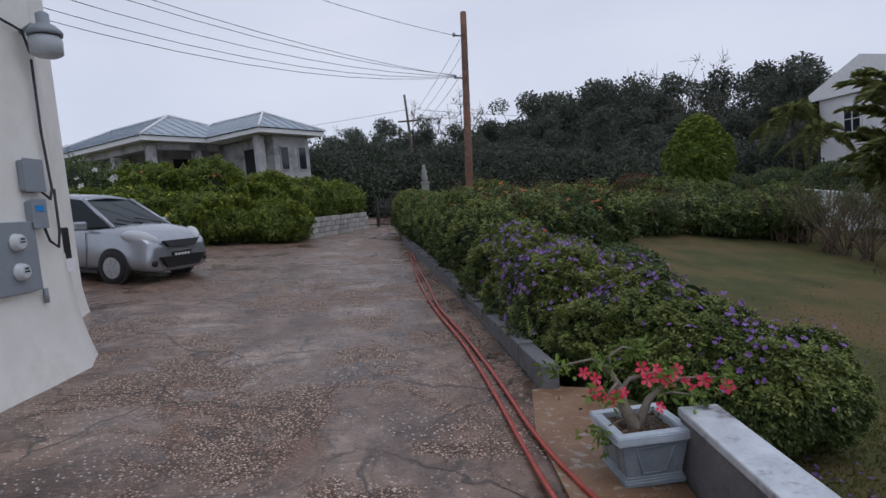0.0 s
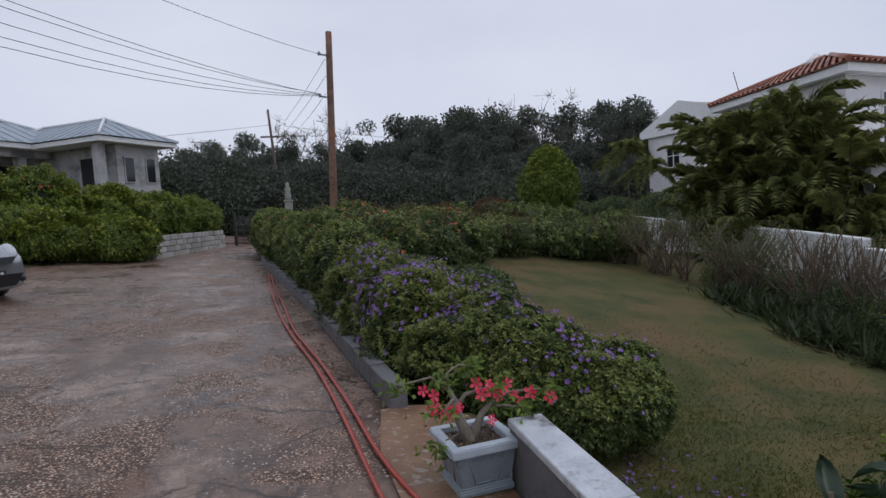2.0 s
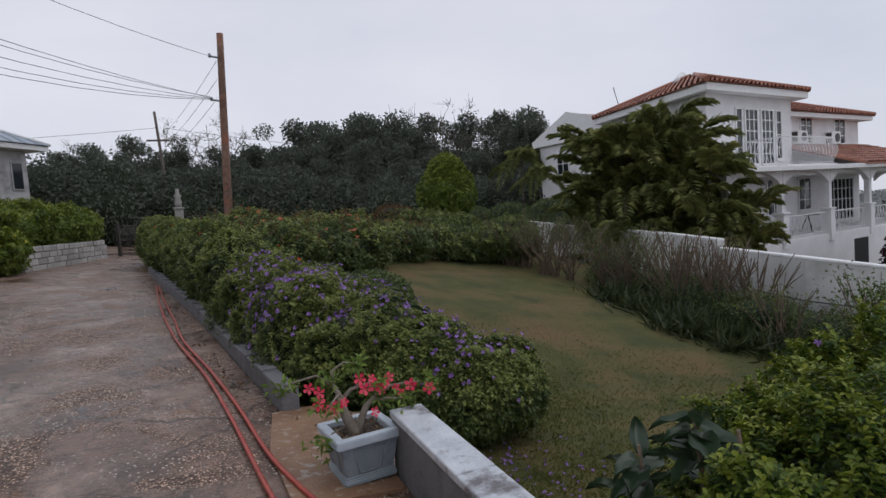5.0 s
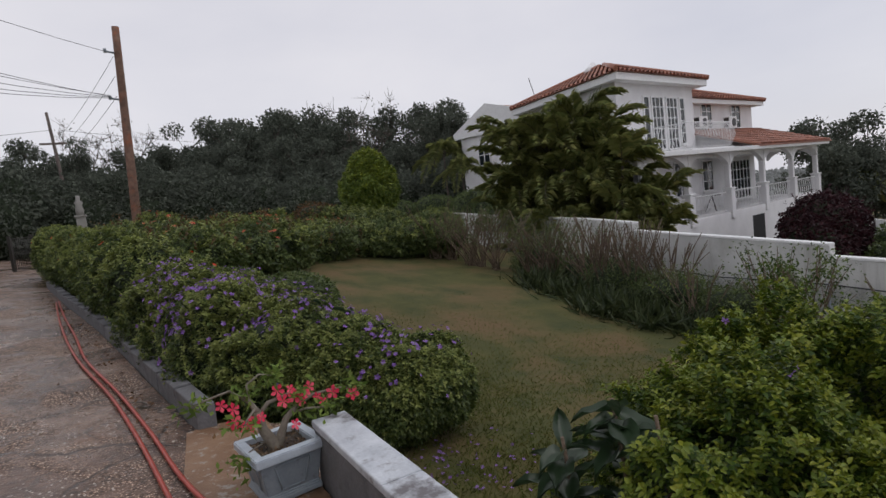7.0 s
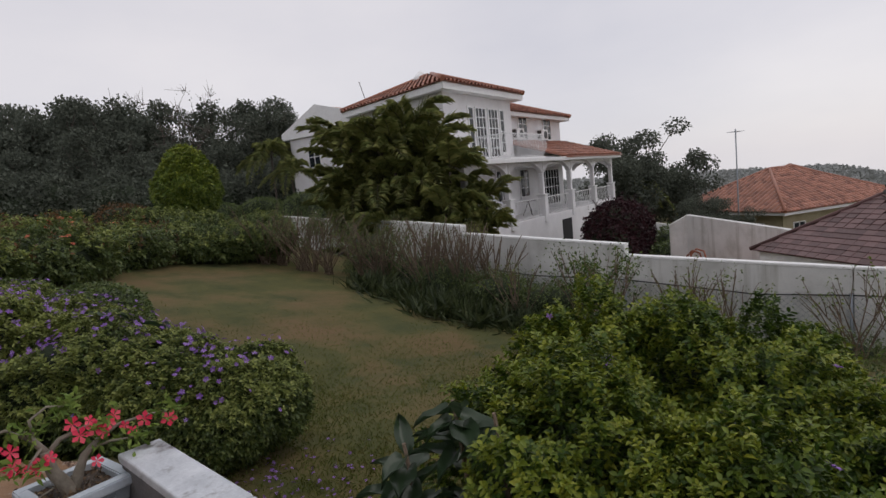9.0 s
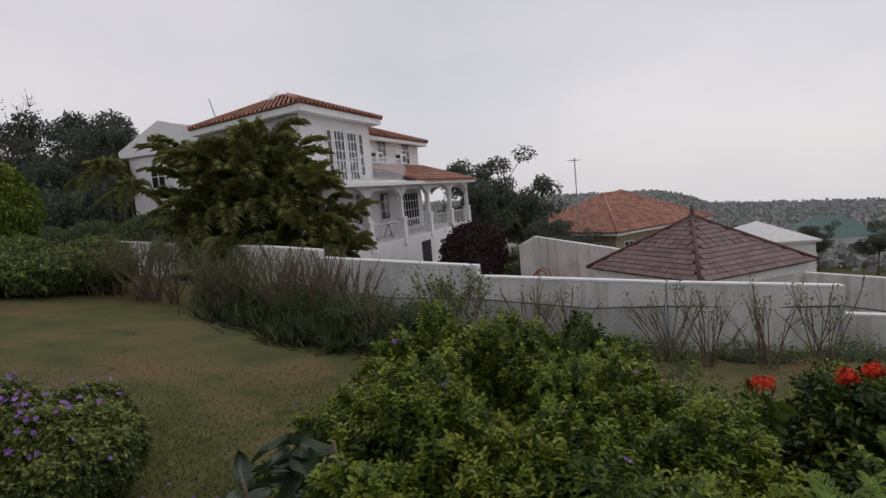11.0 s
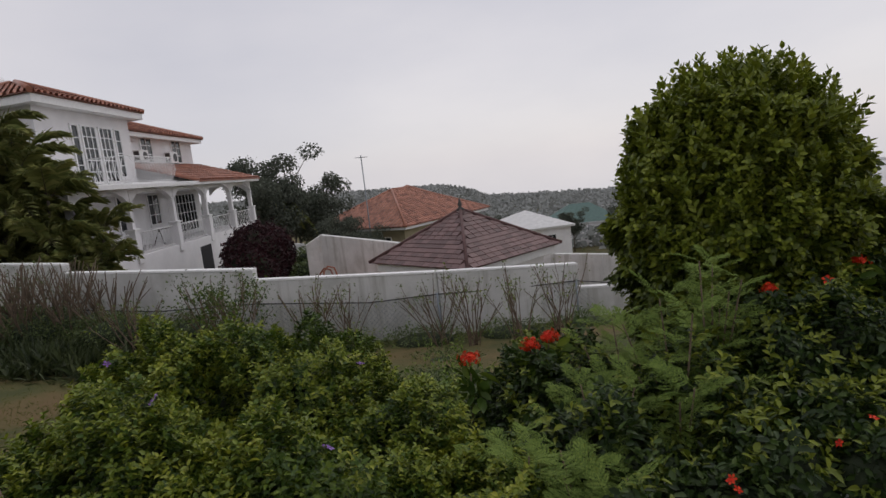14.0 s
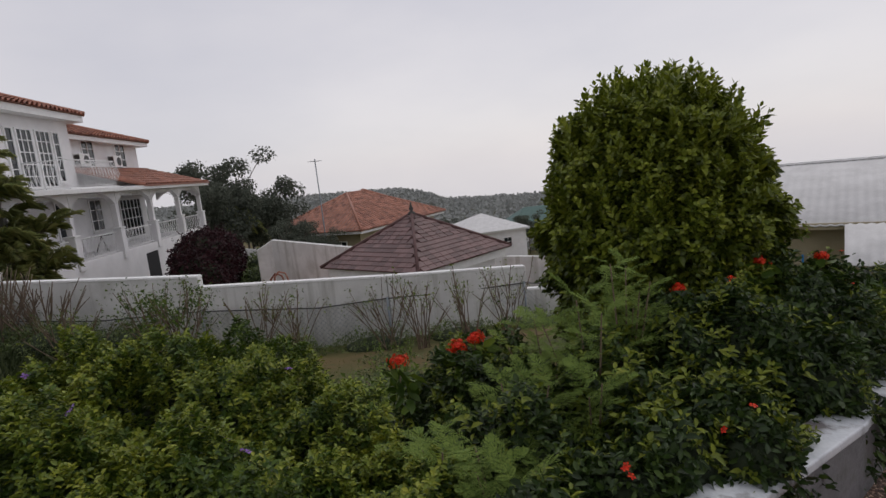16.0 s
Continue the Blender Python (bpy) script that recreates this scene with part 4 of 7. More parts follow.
        part("porch_arch", bm, M_WHITE, v)
    bm = bmesh.new()
    arch_wall(bm, 0.02, 2.28, zf + 1.95, zu - 0.28, -0.11, 0.11, 0.5)
    bmesh.ops.recalc_face_normals(bm, faces=bm.faces)
    part("porch_end_arch", bm, M_WHITE, v, m=pose(P1 - 0.12, PY + 0.22, 0, 0, 0, 90))
    for i in range(nb + 1):
        x = P0 + i * bay
        x = min(max(x, P0 + 0.13), P1 - 0.13)
        c = part("column", boxm(x - 0.11, x + 0.11, PY, PY + 0.22, zf, zf + 2.0, bevel=0.02), M_WHITE, v)
        part("pedestal", boxm(x - 0.18, x + 0.18, PY - 0.08, PY + 0.29, zf - 0.3, zf + 0.95, bevel=0.02), M_WHITE, c)
        part("pedestal_cap", boxm(x - 0.22, x + 0.22, PY - 0.12, PY + 0.33, zf + 0.951, zf + 1.03, bevel=0.02), M_TRIM, c)
        if i < nb:
            balustrade(v, [(x + 0.3, PY + 0.1), (P0 + (i + 1) * bay - 0.3, PY + 0.1)], zf, 0.85, 0.14, name="porch_railing")
    part("porch_cornice", boxm(P0 - 0.15, P1 + 0.45, PY - 0.45, -0.005, zu - 0.279, zu - 0.10, bevel=0.02), M_TRIM, v)
    # lean-to tiles over the open end of the porch
    bm = bmesh.new()
    a, b, z0, z1 = 6.45, 15.7, zu - 0.09, zu + 1.05
    vs = [bm.verts.new(p) for p in ((a, PY - 0.5, z0), (b, PY - 0.5, z0), (b, 3.0, z0), (15.0, 0.88, z1 + 0.05), (a, 0.88, z1 + 0.05))]
    for q in ((0, 1, 3, 4), (1, 2, 3)):
        bm.faces.new([vs[k] for k in q])
    ext = bmesh.ops.extrude_face_region(bm, geom=list(bm.faces))
    bmesh.ops.translate(bm, vec=(0, 0, -0.06), verts=[g for g in ext["geom"] if isinstance(g, bmesh.types.BMVert)])
    bmesh.ops.recalc_face_normals(bm, faces=bm.faces)
    lean = part("porch_roof", bm, M_TERRA_J, v)
    vt, ft = [], []
    nrm = Vector((0, -(z1 - z0), 3.4)).normalized()
    for i in range(int((b - a) / 0.26)):
        x = a + 0.13 + i * 0.26
        yy = PY - 0.5
        while yy < 0.85:
            y1 = min(yy + 0.42, 0.87)
            k = len(vt)
            for yk, lift in ((yy, 0.035), (y1, 0.0)):
                zz = z0 + (yk - PY + 0.5) / (0.88 - PY + 0.5) * (z1 + 0.05 - z0)
                for t in range(4):
                    ang = math.pi * t / 3
                    vt.append((x + math.cos(ang) * 0.10, yk, zz + 0.085 * math.sin(ang) + lift))
            ft += [(k + t, k + t + 1, k + 5 + t, k + 4 + t) for t in range(3)]
            yy = y1
    part("barrel_tiles", smooth(fast_mesh("barrel_tiles", np.array(vt), np.array(ft))), M_TERRA_J, lean)
    # ground-floor windows and doors behind the porch, and a slab painted as the basement opening's shade
    window(v, 4.6, -0.006, zf + 0.75, 1.1, 1.6, 2, 3)
    window(v, 9.1, 0.894, zf + 0.75, 1.2, 1.6, 2, 3)
    window(v, 12.9, 0.894, zf + 0.03, 2.6, 2.2, 6, 4)
    part("basement_opening", boxm(6.4, 7.7, PY - 0.006, PY + 0.3, 0.6, 2.2), M_DARK, v, "dark slab for the shaded basement opening")
    # small round table on the porch
    tb = bmesh.new()
    tube(tb, [(5.2, -1.1, zf + 0.70), (5.2, -1.1, zf + 0.74)], 0.42, 18)
    for k in range(3):
        tube(tb, [(5.2 + 0.3 * math.cos(2.1 * k), -1.1 + 0.3 * math.sin(2.1 * k), zf), (5.2, -1.1, zf + 0.7)], 0.02, 5)
    part("porch_table", tb, M_IRON, v)
    # gabled wing at the back
    part("wall", boxm(2.7, 11.0, 7.3, 12.5, 0, ze - 0.62, bevel=0.02), M_WHITE, v)
    window(v, 2.69, 10.6, ze - 2.5, 1.0, 1.3, 2, 2, face=-90)
    bm = bmesh.new()
    prism(bm, [(7.1, ze - 0.60), (12.9, ze - 0.60), (12.9, ze - 0.40), (10.0, ze + 0.90), (7.1, ze + 0.10)], 2.62, 11.2)
    part("gable_roof", bm, M_TERRA_J, v, m=Matrix(((0, 0, 1, 0), (1, 0, 0, 0), (0, 1, 0, 0), (0, 0, 0, 1))))
    bm = bmesh.new()
    prism(bm, [(7.07, ze - 0.70), (12.93, ze - 0.70), (12.93, ze - 0.36), (10.0, ze + 0.96), (7.07, ze + 0.16)], 2.50, 2.615)
    part("gable_end", bm, M_TRIM, v, m=Matrix(((0, 0, 1, 0), (1, 0, 0, 0), (0, 1, 0, 0), (0, 0, 0, 1))))
    # small things on the roof
    bm = bmesh.new()
    tube(bm, [(3.7, 3.9, ze + 1.15), (4.3, 3.9, ze + 1.60)], 0.2, 14)
    part("water_tank", bm, M_TRIM, v, "small white tank tilted on the ridge")
    bm = bmesh.new()
    tube(bm, [(3.4, 6.9, ze + 0.2), (3.1, 7.1, ze + 1.7)], 0.02, 5)
    part("aerial", bm, M_IRON, v)


villa()


# ---------------------------------------------------------------- pavilion with a brown shingle roof
def pavilion():
    cx, cy = 16.75, 1.05
    g = holder("pavilion", (cx, cy, -1.05), "square white pavilion with a brown shingled pyramid roof", "pavilion", turn=-38.0)
    part("wall", boxm(-1.62, 1.62, -1.62, 1.62, -0.2, 1.55, bevel=0.02), M_WHITE, g)
    part("beam", boxm(-1.85, 1.85, -1.85, 1.85, 1.38, 1.62, bevel=0.02), M_TRIM, g)
    e, z0, z1 = 2.0, 1.64, 2.92
    bm = bmesh.new()
    c = [bm.verts.new((x, y, z0)) for x, y in ((-e, -e), (e, -e), (e, e), (-e, e))]
    top = bm.verts.new((0, 0, z1))
    for i in range(4):
        bm.faces.new((c[i], c[(i + 1) % 4], top))
    bm.faces.new(c[::-1])
    roof = part("roof", bm, M_SHINGLE_J, g)
    # shingles, course by course
    me = bpy.data.meshes.new("shingle")
    bq = boxm(-0.128, 0.128, 0.0, 0.22, 0.0, 0.030, bevel=0.005)
    bq.to_mesh(me)
    bq.free()
    me.materials.append(M_SHINGLE)
    L = math.hypot(e, z1 - z0)
    rng = random.Random(7)
    for side in (0, 3):
        for k in range(int(L / 0.175)):
            s = k * 0.175
            half = e * (1 - s / L)
            n = max(1, round(2 * half / 0.265))
            for i in range(n):
                x = -half + (i + 0.5 + (0.25 if k % 2 else -0.25) * (1 if n > 2 else 0)) * 2 * half / n
                if abs(x) > half - 0.07:
                    continue
                m = pose(0, 0, 0, 0, 0, 90 * side) @ Matrix.Translation((x, -e + s / L * e, z0 + s / L * (z1 - z0) + 0.012)) @ pose(0, 0, 0, math.degrees(math.atan2(z1 - z0, e)) - 5.0, 0, rng.uniform(-1.0, 1.0))
                part("shingle", me, M_SHINGLE, roof, m=m)
    for x, y in ((-e, -e), (e, -e), (e, e), (-e, e)):
        part("hip_cap", tube(bmesh.new(), [(x, y, z0 + 0.03), (0, 0, z1 + 0.03)], 0.05, 6), M_SHINGLE_J, roof)
    bm = bmesh.new()
    lathe(bm, [(0.13, z1 - 0.05), (0.10, z1 + 0.05), (0.04, z1 + 0.09), (0.07, z1 + 0.16), (0.04, z1 + 0.22), (0.02, z1 + 0.34)], 10)
    part("finial", bm, M_IRON, g)


pavilion()


# ---------------------------------------------------------------- other houses
def tiled_house():
    h = holder("tiled_house", (56.5, 11.6, -5.2), "beige two-storey house with a terracotta hipped tile roof", "house", turn=-26.0)
    part("wall", boxm(-6.3, 6.3, -5, 5, 0, 7.0, bevel=0.03), M_BEIGE, h)
    fascia(h, -6.3, 6.3, -5, 5, 7.05, 0.9, 0.25, M_TRIM)
    hip_roof(h, -6.3, 6.3, -5, 5, 7.05, 3.0, 0.95, M_TERRA_J, gap=0.42)
    for x in (-4.6, -1.5, 1.6, 4.7):
        window(h, x, -5.01, 4.9, 1.3, 1.2, 2, 2)
    for y in (-2.8, 2.2):
        window(h, -6.31, y, 4.9, 1.3, 1.2, 2, 2, face=-90)
    part("wing", boxm(3.0, 10.5, 0.5, 8.0, 0, 7.3, bevel=0.03), M_BEIGE, h)
    hip_roof(h, 3.0, 10.5, 0.5, 8.0, 7.35, 2.7, 0.9, M_TERRA_J, gap=0.42)
    fascia(h, 3.0, 10.5, 0.5, 8, 7.35, 0.85, 0.25, M_TRIM)
    for x in (7.6, 9.6):
        window(h, x, 0.49, 5.0, 1.2, 1.2, 2, 2)
    m = holder("aerial_mast", (46.5, 12.3, ground_z(46.5, 12.3)), "thin metal television aerial mast", "aerial", slope=False)
    bm = bmesh.new()
    tube(bm, [(0, 0, 0), (0, 0, 10.6)], 0.045, 6)
    part("pole", bm, M_STEEL, m)
    bm = bmesh.new()
    tube(bm, [(-0.5, 0.2, 10.4), (0.5, -0.2, 10.4)], 0.03, 5)
    for i in range(5):
        x = -0.4 + i * 0.2
        tube(bm, [(x - 0.1, -0.4 * x - 0.35, 10.4), (x + 0.1, -0.4 * x + 0.35, 10.4)], 0.018, 4)
    part("antenna", bm, M_STEEL, m)


def plain_house(name, place, turn, w, d, hgt, rise, roof_mat, wall_mat, label, storeys=2, over=0.5):
    h = holder(name, place, label, "house", turn=turn)
    part("wall", boxm(-w / 2, w / 2, -d / 2, d / 2, 0, hgt, bevel=0.03), wall_mat, h)
    hip_roof(h, -w / 2, w / 2, -d / 2, d / 2, hgt + 0.02, rise, over, roof_mat, tiles=False)
    fascia(h, -w / 2, w / 2, -d / 2, d / 2, hgt, over, 0.2)
    for s in range(storeys):
        for i in range(int(w / 2.6)):
            x = -w / 2 + 1.3 + i * 2.6
            window(h, x, -d / 2 - 0.01, hgt - 2.2 - 2.8 * s, 1.1, 1.2, 2, 2)
    for i in range(int(d / 2.6)):
        window(h, w / 2 + 0.01, -d / 2 + 1.3 + i * 2.6, hgt - 2.2, 1.1, 1.2, 2, 2, face=90)
    return h


tiled_house()
M_PALEROOF = mat("pale_roof", (0.52, 0.52, 0.52), (0.66, 0.66, 0.66), 0.6, 2, 0.05, 30)
M_GREENROOF = mat("green_roof", (0.045, 0.10, 0.09), (0.07, 0.14, 0.125), 0.6, 2, 0.05, 30)
plain_house("white_roofed_house", (76.0, -0.5, -6.5), -75, 9, 9, 6.2, 2.0, M_PALEROOF, M_WHITE, "distant white house with a pale hipped roof")
plain_house("green_roofed_house", (110.0, -10.5, -7.0), -78, 12, 8, 6.0, 3.2, M_GREENROOF, M_WHITE, "distant house with a green roof")


def side_house():
    """The pale-roofed house past the rounded tree, with a pierced block screen."""
    h = holder("pale_roofed_house", (13.6, -8.0, -2.75), "beige house with a white corrugated roof and a pierced block screen", "house", turn=-121.3)
    part("wall", boxm(-0.3, 8.0, 0, 4.5, 0, 3.55, bevel=0.02), M_BEIGE, h)
    part("eave_board", boxm(-0.6, 8.2, -0.42, -0.36, 3.52, 3.66), M_BEIGE, h)

    def ribbed(name, x0, x1, ya, za, yb, zb):
        n = int((x1 - x0) / 0.09)
        v, f = [], []
        for i in range(n + 1):
            x = x0 + (x1 - x0) * i / n
            d = 0.014 if i % 2 else -0.014
            v += [(x, ya, za + d), (x, yb, zb + d), (x, ya, za + d - 0.03), (x, yb, zb + d - 0.03)]
        for i in range(n):
            k = 4 * i
            f += [(k, k + 4, k + 5, k + 1), (k + 2, k + 3, k + 7, k + 6), (k, k + 2, k + 6, k + 4)]
        part(name, fast_mesh(name, np.array(v), np.array(f)), M_PALEROOF, h)

    ribbed("roof", -0.7, 8.4, -0.45, 3.62, 3.6, 4.75)
    ribbed("porch_roof", 0.9, 8.4, -2.2, 3.12, -0.46, 3.64)
    part("ridge_cap", boxm(-0.7, 8.4, 3.5, 3.75, 4.74, 4.80, bevel=0.01), M_TRIM, h)
    part("screen_rail", boxm(1.8, 8.0, -2.0, -1.88, 2.98, 3.08), M_BEIGE, h)
    part("shutter", boxm(0.1, 0.14, -0.04, -0.003, 1.5, 2.9), M_BLUE, h, "narrow blue shutter")
    me = bpy.data.meshes.new("screen_block")
    bm = bmesh.new()
    for a in ((-0.1, 0.1, -0.1, -0.072), (-0.1, 0.1, 0.072, 0.1), (-0.1, -0.045, -0.072, 0.072), (0.045, 0.1, -0.072, 0.072)):
        box(bm, a[0], a[1], -0.05, 0.05, a[2], a[3])
    bm.to_mesh(me)
    bm.free()
    me.materials.append(M_BEIGE)
    scr = part("block_screen", boxm(1.8, 7.9, -2.0, -1.88, 0.0, 0.9), M_BEIGE, h)
    for i in range(20):
        for j in range(10):
            part("screen_block", me, M_BEIGE, scr, m=pose(1.9 + 0.201 * i, -1.94, 1.003 + 0.201 * j))


side_house()
# walls of the pool terrace beyond the garden wall
wall_run("wall_terrace", [(22.4, 8.2), (22.7, 7.6), (19.7, 3.85), (18.9, 2.6)], 0.2, [(1.0, 1.38), (1.38, 0.97), (0.97, 0.80)], M_GWALL, "white terrace wall with a stepped end")
wall_run("wall_terrace_far", [(19.6, -0.6), (20.24, -1.66), (19.6, -3.2), (18.6, -6.0)], 0.2, [(0.25, 0.13), (0.13, 0.06), (0.06, -0.1)], M_GWALL, "white terrace wall beside the pavilion")
wall_run("wall_yard", [(26.9, 12.6), (28.1, 10.3), (28.6, 9.0)], 0.2, [(1.25, 0.85), (0.85, 0.6)], M_GWALL, "low grey yard wall beyond the terrace")
bm = bmesh.new()
prism(bm, [(13.8, -2.0), (20.0, -1.6), (19.6, 3.8), (22.4, 7.8), (13.0, 7.5), (12.6, 1.6)], -1.6, -1.12)
for q in bm.verts:
    q.co.z += float(fall(q.co.x, q.co.y))
tagged(part("terrace_paving", bm, M_TERRA_J), "red-brown tiled pool terrace", "terrace", kind="structure")
lad = holder("pool_ladder", (17.6, 5.4, -1.12), "pair of bent pool ladder rails on the terrace", "ladder")
for k in (0, 0.35):
    part("rail", tube(bmesh.new(), [(k, 0, 0), (k, 0.02, 1.15), (k + 0.05, 0.12, 1.42), (k + 0.1, 0.35, 1.48), (k + 0.12, 0.52, 1.30), (k + 0.12, 0.55, 0.9)], 0.028, 8), M_TERRA, lad)


# ---------------------------------------------------------------- grey-roofed house across the drive
def left_house():
    h = holder("unfinished_house", (-14.4, 28.6, 0.3), "single-storey grey concrete house with a wet blue-grey hipped roof", "house", turn=56.6)
    zc = 3.75
    part("wall", boxm(2.4, 7.0, 2.4, 13.4, 0, zc, bevel=0.03), M_CONC, h)
    part("wall", boxm(4.5, 7.0, -4.3, 2.395, 0, zc, bevel=0.03), M_CONC, h)
    part("veranda_floor", boxm(0.2, 4.49, -0.1, 2.39, 0, 1.15, bevel=0.02), M_CONC, h)
    part("veranda_floor", boxm(0.2, 2.39, 2.4, 13.4, 0, 1.15, bevel=0.02), M_CONC, h)
    for x, y in ((0.45, 0.15), (0.45, 3.6), (0.45, 7.2), (0.45, 11.0), (3.0, 0.15), (3.75, -4.1)):
        part("column", boxm(x - 0.2, x + 0.2, y - 0.2, y + 0.2, 0.0, zc, bevel=0.02), M_CONC, h)
    part("beam", boxm(0.2, 0.7, 0.3, 13.3, zc - 0.35, zc + 0.04), M_CONC, h)
    part("beam", boxm(0.71, 4.4, -0.05, 0.3, zc - 0.35, zc + 0.04), M_CONC, h)
    # Dark slabs on the solid walls, coloured as the shade of openings.
    for y in (4.2, 7.6, 11.0):
        part("opening", boxm(2.33, 2.396, y - 0.8, y + 0.8, 1.2, 3.2), M_DARK, h)
    part("opening", boxm(3.0, 4.0, 2.33, 2.396, 1.2, 3.2), M_DARK, h)
    part("opening", boxm(4.43, 4.496, -3.4, -2.0, 1.0, 3.2), M_DARK, h)
    for x in (5.15, 6.4):
        fr = part("window_frame", boxm(x - 0.3, x + 0.3, -4.37, -4.302, 1.9, 3.2, bevel=0.01), M_CONC, h)
        part("pane", boxm(x - 0.24, x + 0.24, -4.385, -4.372, 1.97, 3.13), M_GLASS, fr)
    fascia(h, 0.2, 7.2, 0.0, 13.5, zc + 0.28, 0.62, 0.26)
    hip_roof(h, 0.2, 7.2, 0.0, 13.5, zc + 0.29, 1.8, 0.64, M_GREYROOF, tiles=False, caps=M_TRIM)
    fascia(h, 3.7, 7.1, -4.4, 3.0, zc + 0.24, 0.6, 0.24)
    hip_roof(h, 3.7, 7.1, -4.4, 3.4, zc + 0.26, 1.2, 0.62, M_GREYROOF, tiles=False, caps=M_TRIM)


left_house()


# ---------------------------------------------------------------- cream building with the meters
def cream_building():
    # outside face runs along x = -3.2, then steps back past the window niche
    b = holder("building", (-3.25, 5.0, 0.0), "cream rendered building with electric meters by its corner", "building", kind="structure")
    bm = bmesh.new()
    prism(bm, [(-4.0, -9.0), (0.02, -9.0), (0.02, -0.02), (-0.18, 0.32), (-4.0, 0.32)], -0.2, 6.5)
    part("wall", bm, M_CREAM, b)
    bm = bmesh.new()
    prism(bm, [(-4.4, 0.321), (-0.80, 0.321), (-1.38, 2.35), (-4.4, 2.35)], -0.2, 6.5)
    part("wall", bm, M_CREAM, b)
    # the foot of the wall flares out
    bm = bmesh.new()
    rows = [[(0.012, -9.0), (0.012, -0.02), (-0.175, 0.34), (-0.81, 0.34), (-1.375, 2.30)], [(0.14, -9.0), (0.15, 0.02), (-0.04, 0.46), (-0.70, 0.46), (-1.26, 2.38)]]
    n = 7
    prev = None
    for i in range(n + 1):
        u = i / n
        k = (1 - u) ** 2.2
        ring = [bm.verts.new((p[0] + (q[0] - p[0]) * k, p[1] + (q[1] - p[1]) * k, -0.1 + 1.15 * u)) for p, q in zip(*rows)]
        if prev:
            for j in range(len(ring) - 1):
                bm.faces.new((prev[j], prev[j + 1], ring[j + 1], ring[j])).smooth = True
        prev = ring
    bmesh.ops.recalc_face_normals(bm, faces=bm.faces)
    part("flared_base", bm, M_CREAM, b)
    part("window_sill", boxm(-0.98, -0.70, 0.34, 1.2, 1.12, 1.22, bevel=0.02), M_CREAM, b, "moulded cream sill")
    part("window_pane", boxm(-0.86, -0.80, 0.4, 1.2, 1.30, 2.55), M_GLASS, b)
    return b


cream_building()


def meter_board():
    x = -3.225
    t = holder("meter_board", (x, 4.42, 0.80), "grey steel meter board with two round glass meters", "electric meter", turn=0)
    part("panel", boxm(0.0, 0.05, -0.42, 0.20, 0.0, 0.56, bevel=0.008), M_STEEL, t)
    for z in (0.17, 0.40):
        for y in (-0.04,):
            bm = bmesh.new()
            lathe(bm, [(0.070, 0.0), (0.070, 0.015), (0.064, 0.018), (0.062, 0.05), (0.045, 0.062)], 20)
            mt = part("meter", bm, plain("meter_glass", (0.55, 0.57, 0.58), 0.15), t, m=pose(0.05, y, z, 0, 90, 0))
            part("dial_bar", boxm(-0.006, 0.006, -0.028, 0.028, 0.0625, 0.065), M_BLACK, mt)
            part("register", boxm(-0.03, -0.016, -0.022, 0.022, 0.0625, 0.064), M_BLACK, mt)
    part("pipe_stub", tube(bmesh.new(), [(0.025, 0.25, -0.12), (0.025, 0.25, 0.0)], 0.02, 8), M_STEEL, t)
    for z0, w, h, lab in ((1.60, 0.21, 0.25, "grey metal junction box"), (1.30, 0.16, 0.22, "grey service box with a blue label")):
        k = holder("junction_box", (x, 4.68, z0), lab + " on the cream wall", "junction box")
        part("case", boxm(0.0, 0.055, -w / 2, w / 2, 0, h, bevel=0.012), M_STEEL, k)
        part("lid", boxm(0.056, 0.066, -w / 2 - 0.01, w / 2 + 0.01, -0.01, h + 0.012, bevel=0.006), M_STEEL, k)
        part("latch", boxm(0.015, 0.05, w / 2 + 0.001, w / 2 + 0.025, h * 0.4, h * 0.6, bevel=0.004), M_IRON, k)
        if "blue" in lab:
            part("label_plate", boxm(0.067, 0.07, -0.05, 0.05, h * 0.6, h * 0.82), M_BLUE, k, "plain blue label")
    w = holder("wall_lamp", (x, 4.84, 2.88), "ribbed glass and metal outdoor lamp on the wall", "lamp")
    bm = bmesh.new()
    lathe(bm, [(0.085, 0.0), (0.12, 0.02), (0.125, 0.13), (0.11, 0.16)], 18)
    part("globe", bm, plain("ribbed_glass", (0.42, 0.45, 0.48), 0.2), w, m=pose(0.20, 0, -0.18))
    bm = bmesh.new()
    lathe(bm, [(0.13, 0.0), (0.135, 0.03), (0.09, 0.08), (0.05, 0.10), (0.05, 0.18), (0.02, 0.2)], 18)
    part("cap", bm, M_STEEL, w, m=pose(0.20, 0, -0.012))
    part("bracket", tube(bmesh.new(), [(0.0, 0, 0.03), (0.1, 0, 0.09), (0.19, 0, 0.06)], 0.018, 8), M_STEEL, w)
    c = holder("cable", (x, 4.82, 0.0), "grey electric cables running down the cream wall", "cable")
    for pts in ([(0.04, 0.05, 2.70), (0.03, 0.06, 2.1), (0.04, 0.08, 1.62), (0.07, 0.0, 1.53), (0.05, -0.08, 1.60)], [(0.05, 0.09, 1.62), (0.04, 0.10, 1.25), (0.05, 0.05, 1.12), (0.05, -0.05, 1.18), (0.04, -0.08, 1.30)], [(0.02, -0.7, 3.4), (0.03, -0.5, 3.1), (0.03, -0.25, 2.95), (0.03, 0.0, 2.92), (0.04, 0.05, 2.75)]):
        part("cable_run", tube(bmesh.new(), pts, 0.011, 6), M_WIRE, c)
    mb = holder("letter_box", (-3.46, 5.24, 0.92), "dark box with white papers at the window niche", "box")
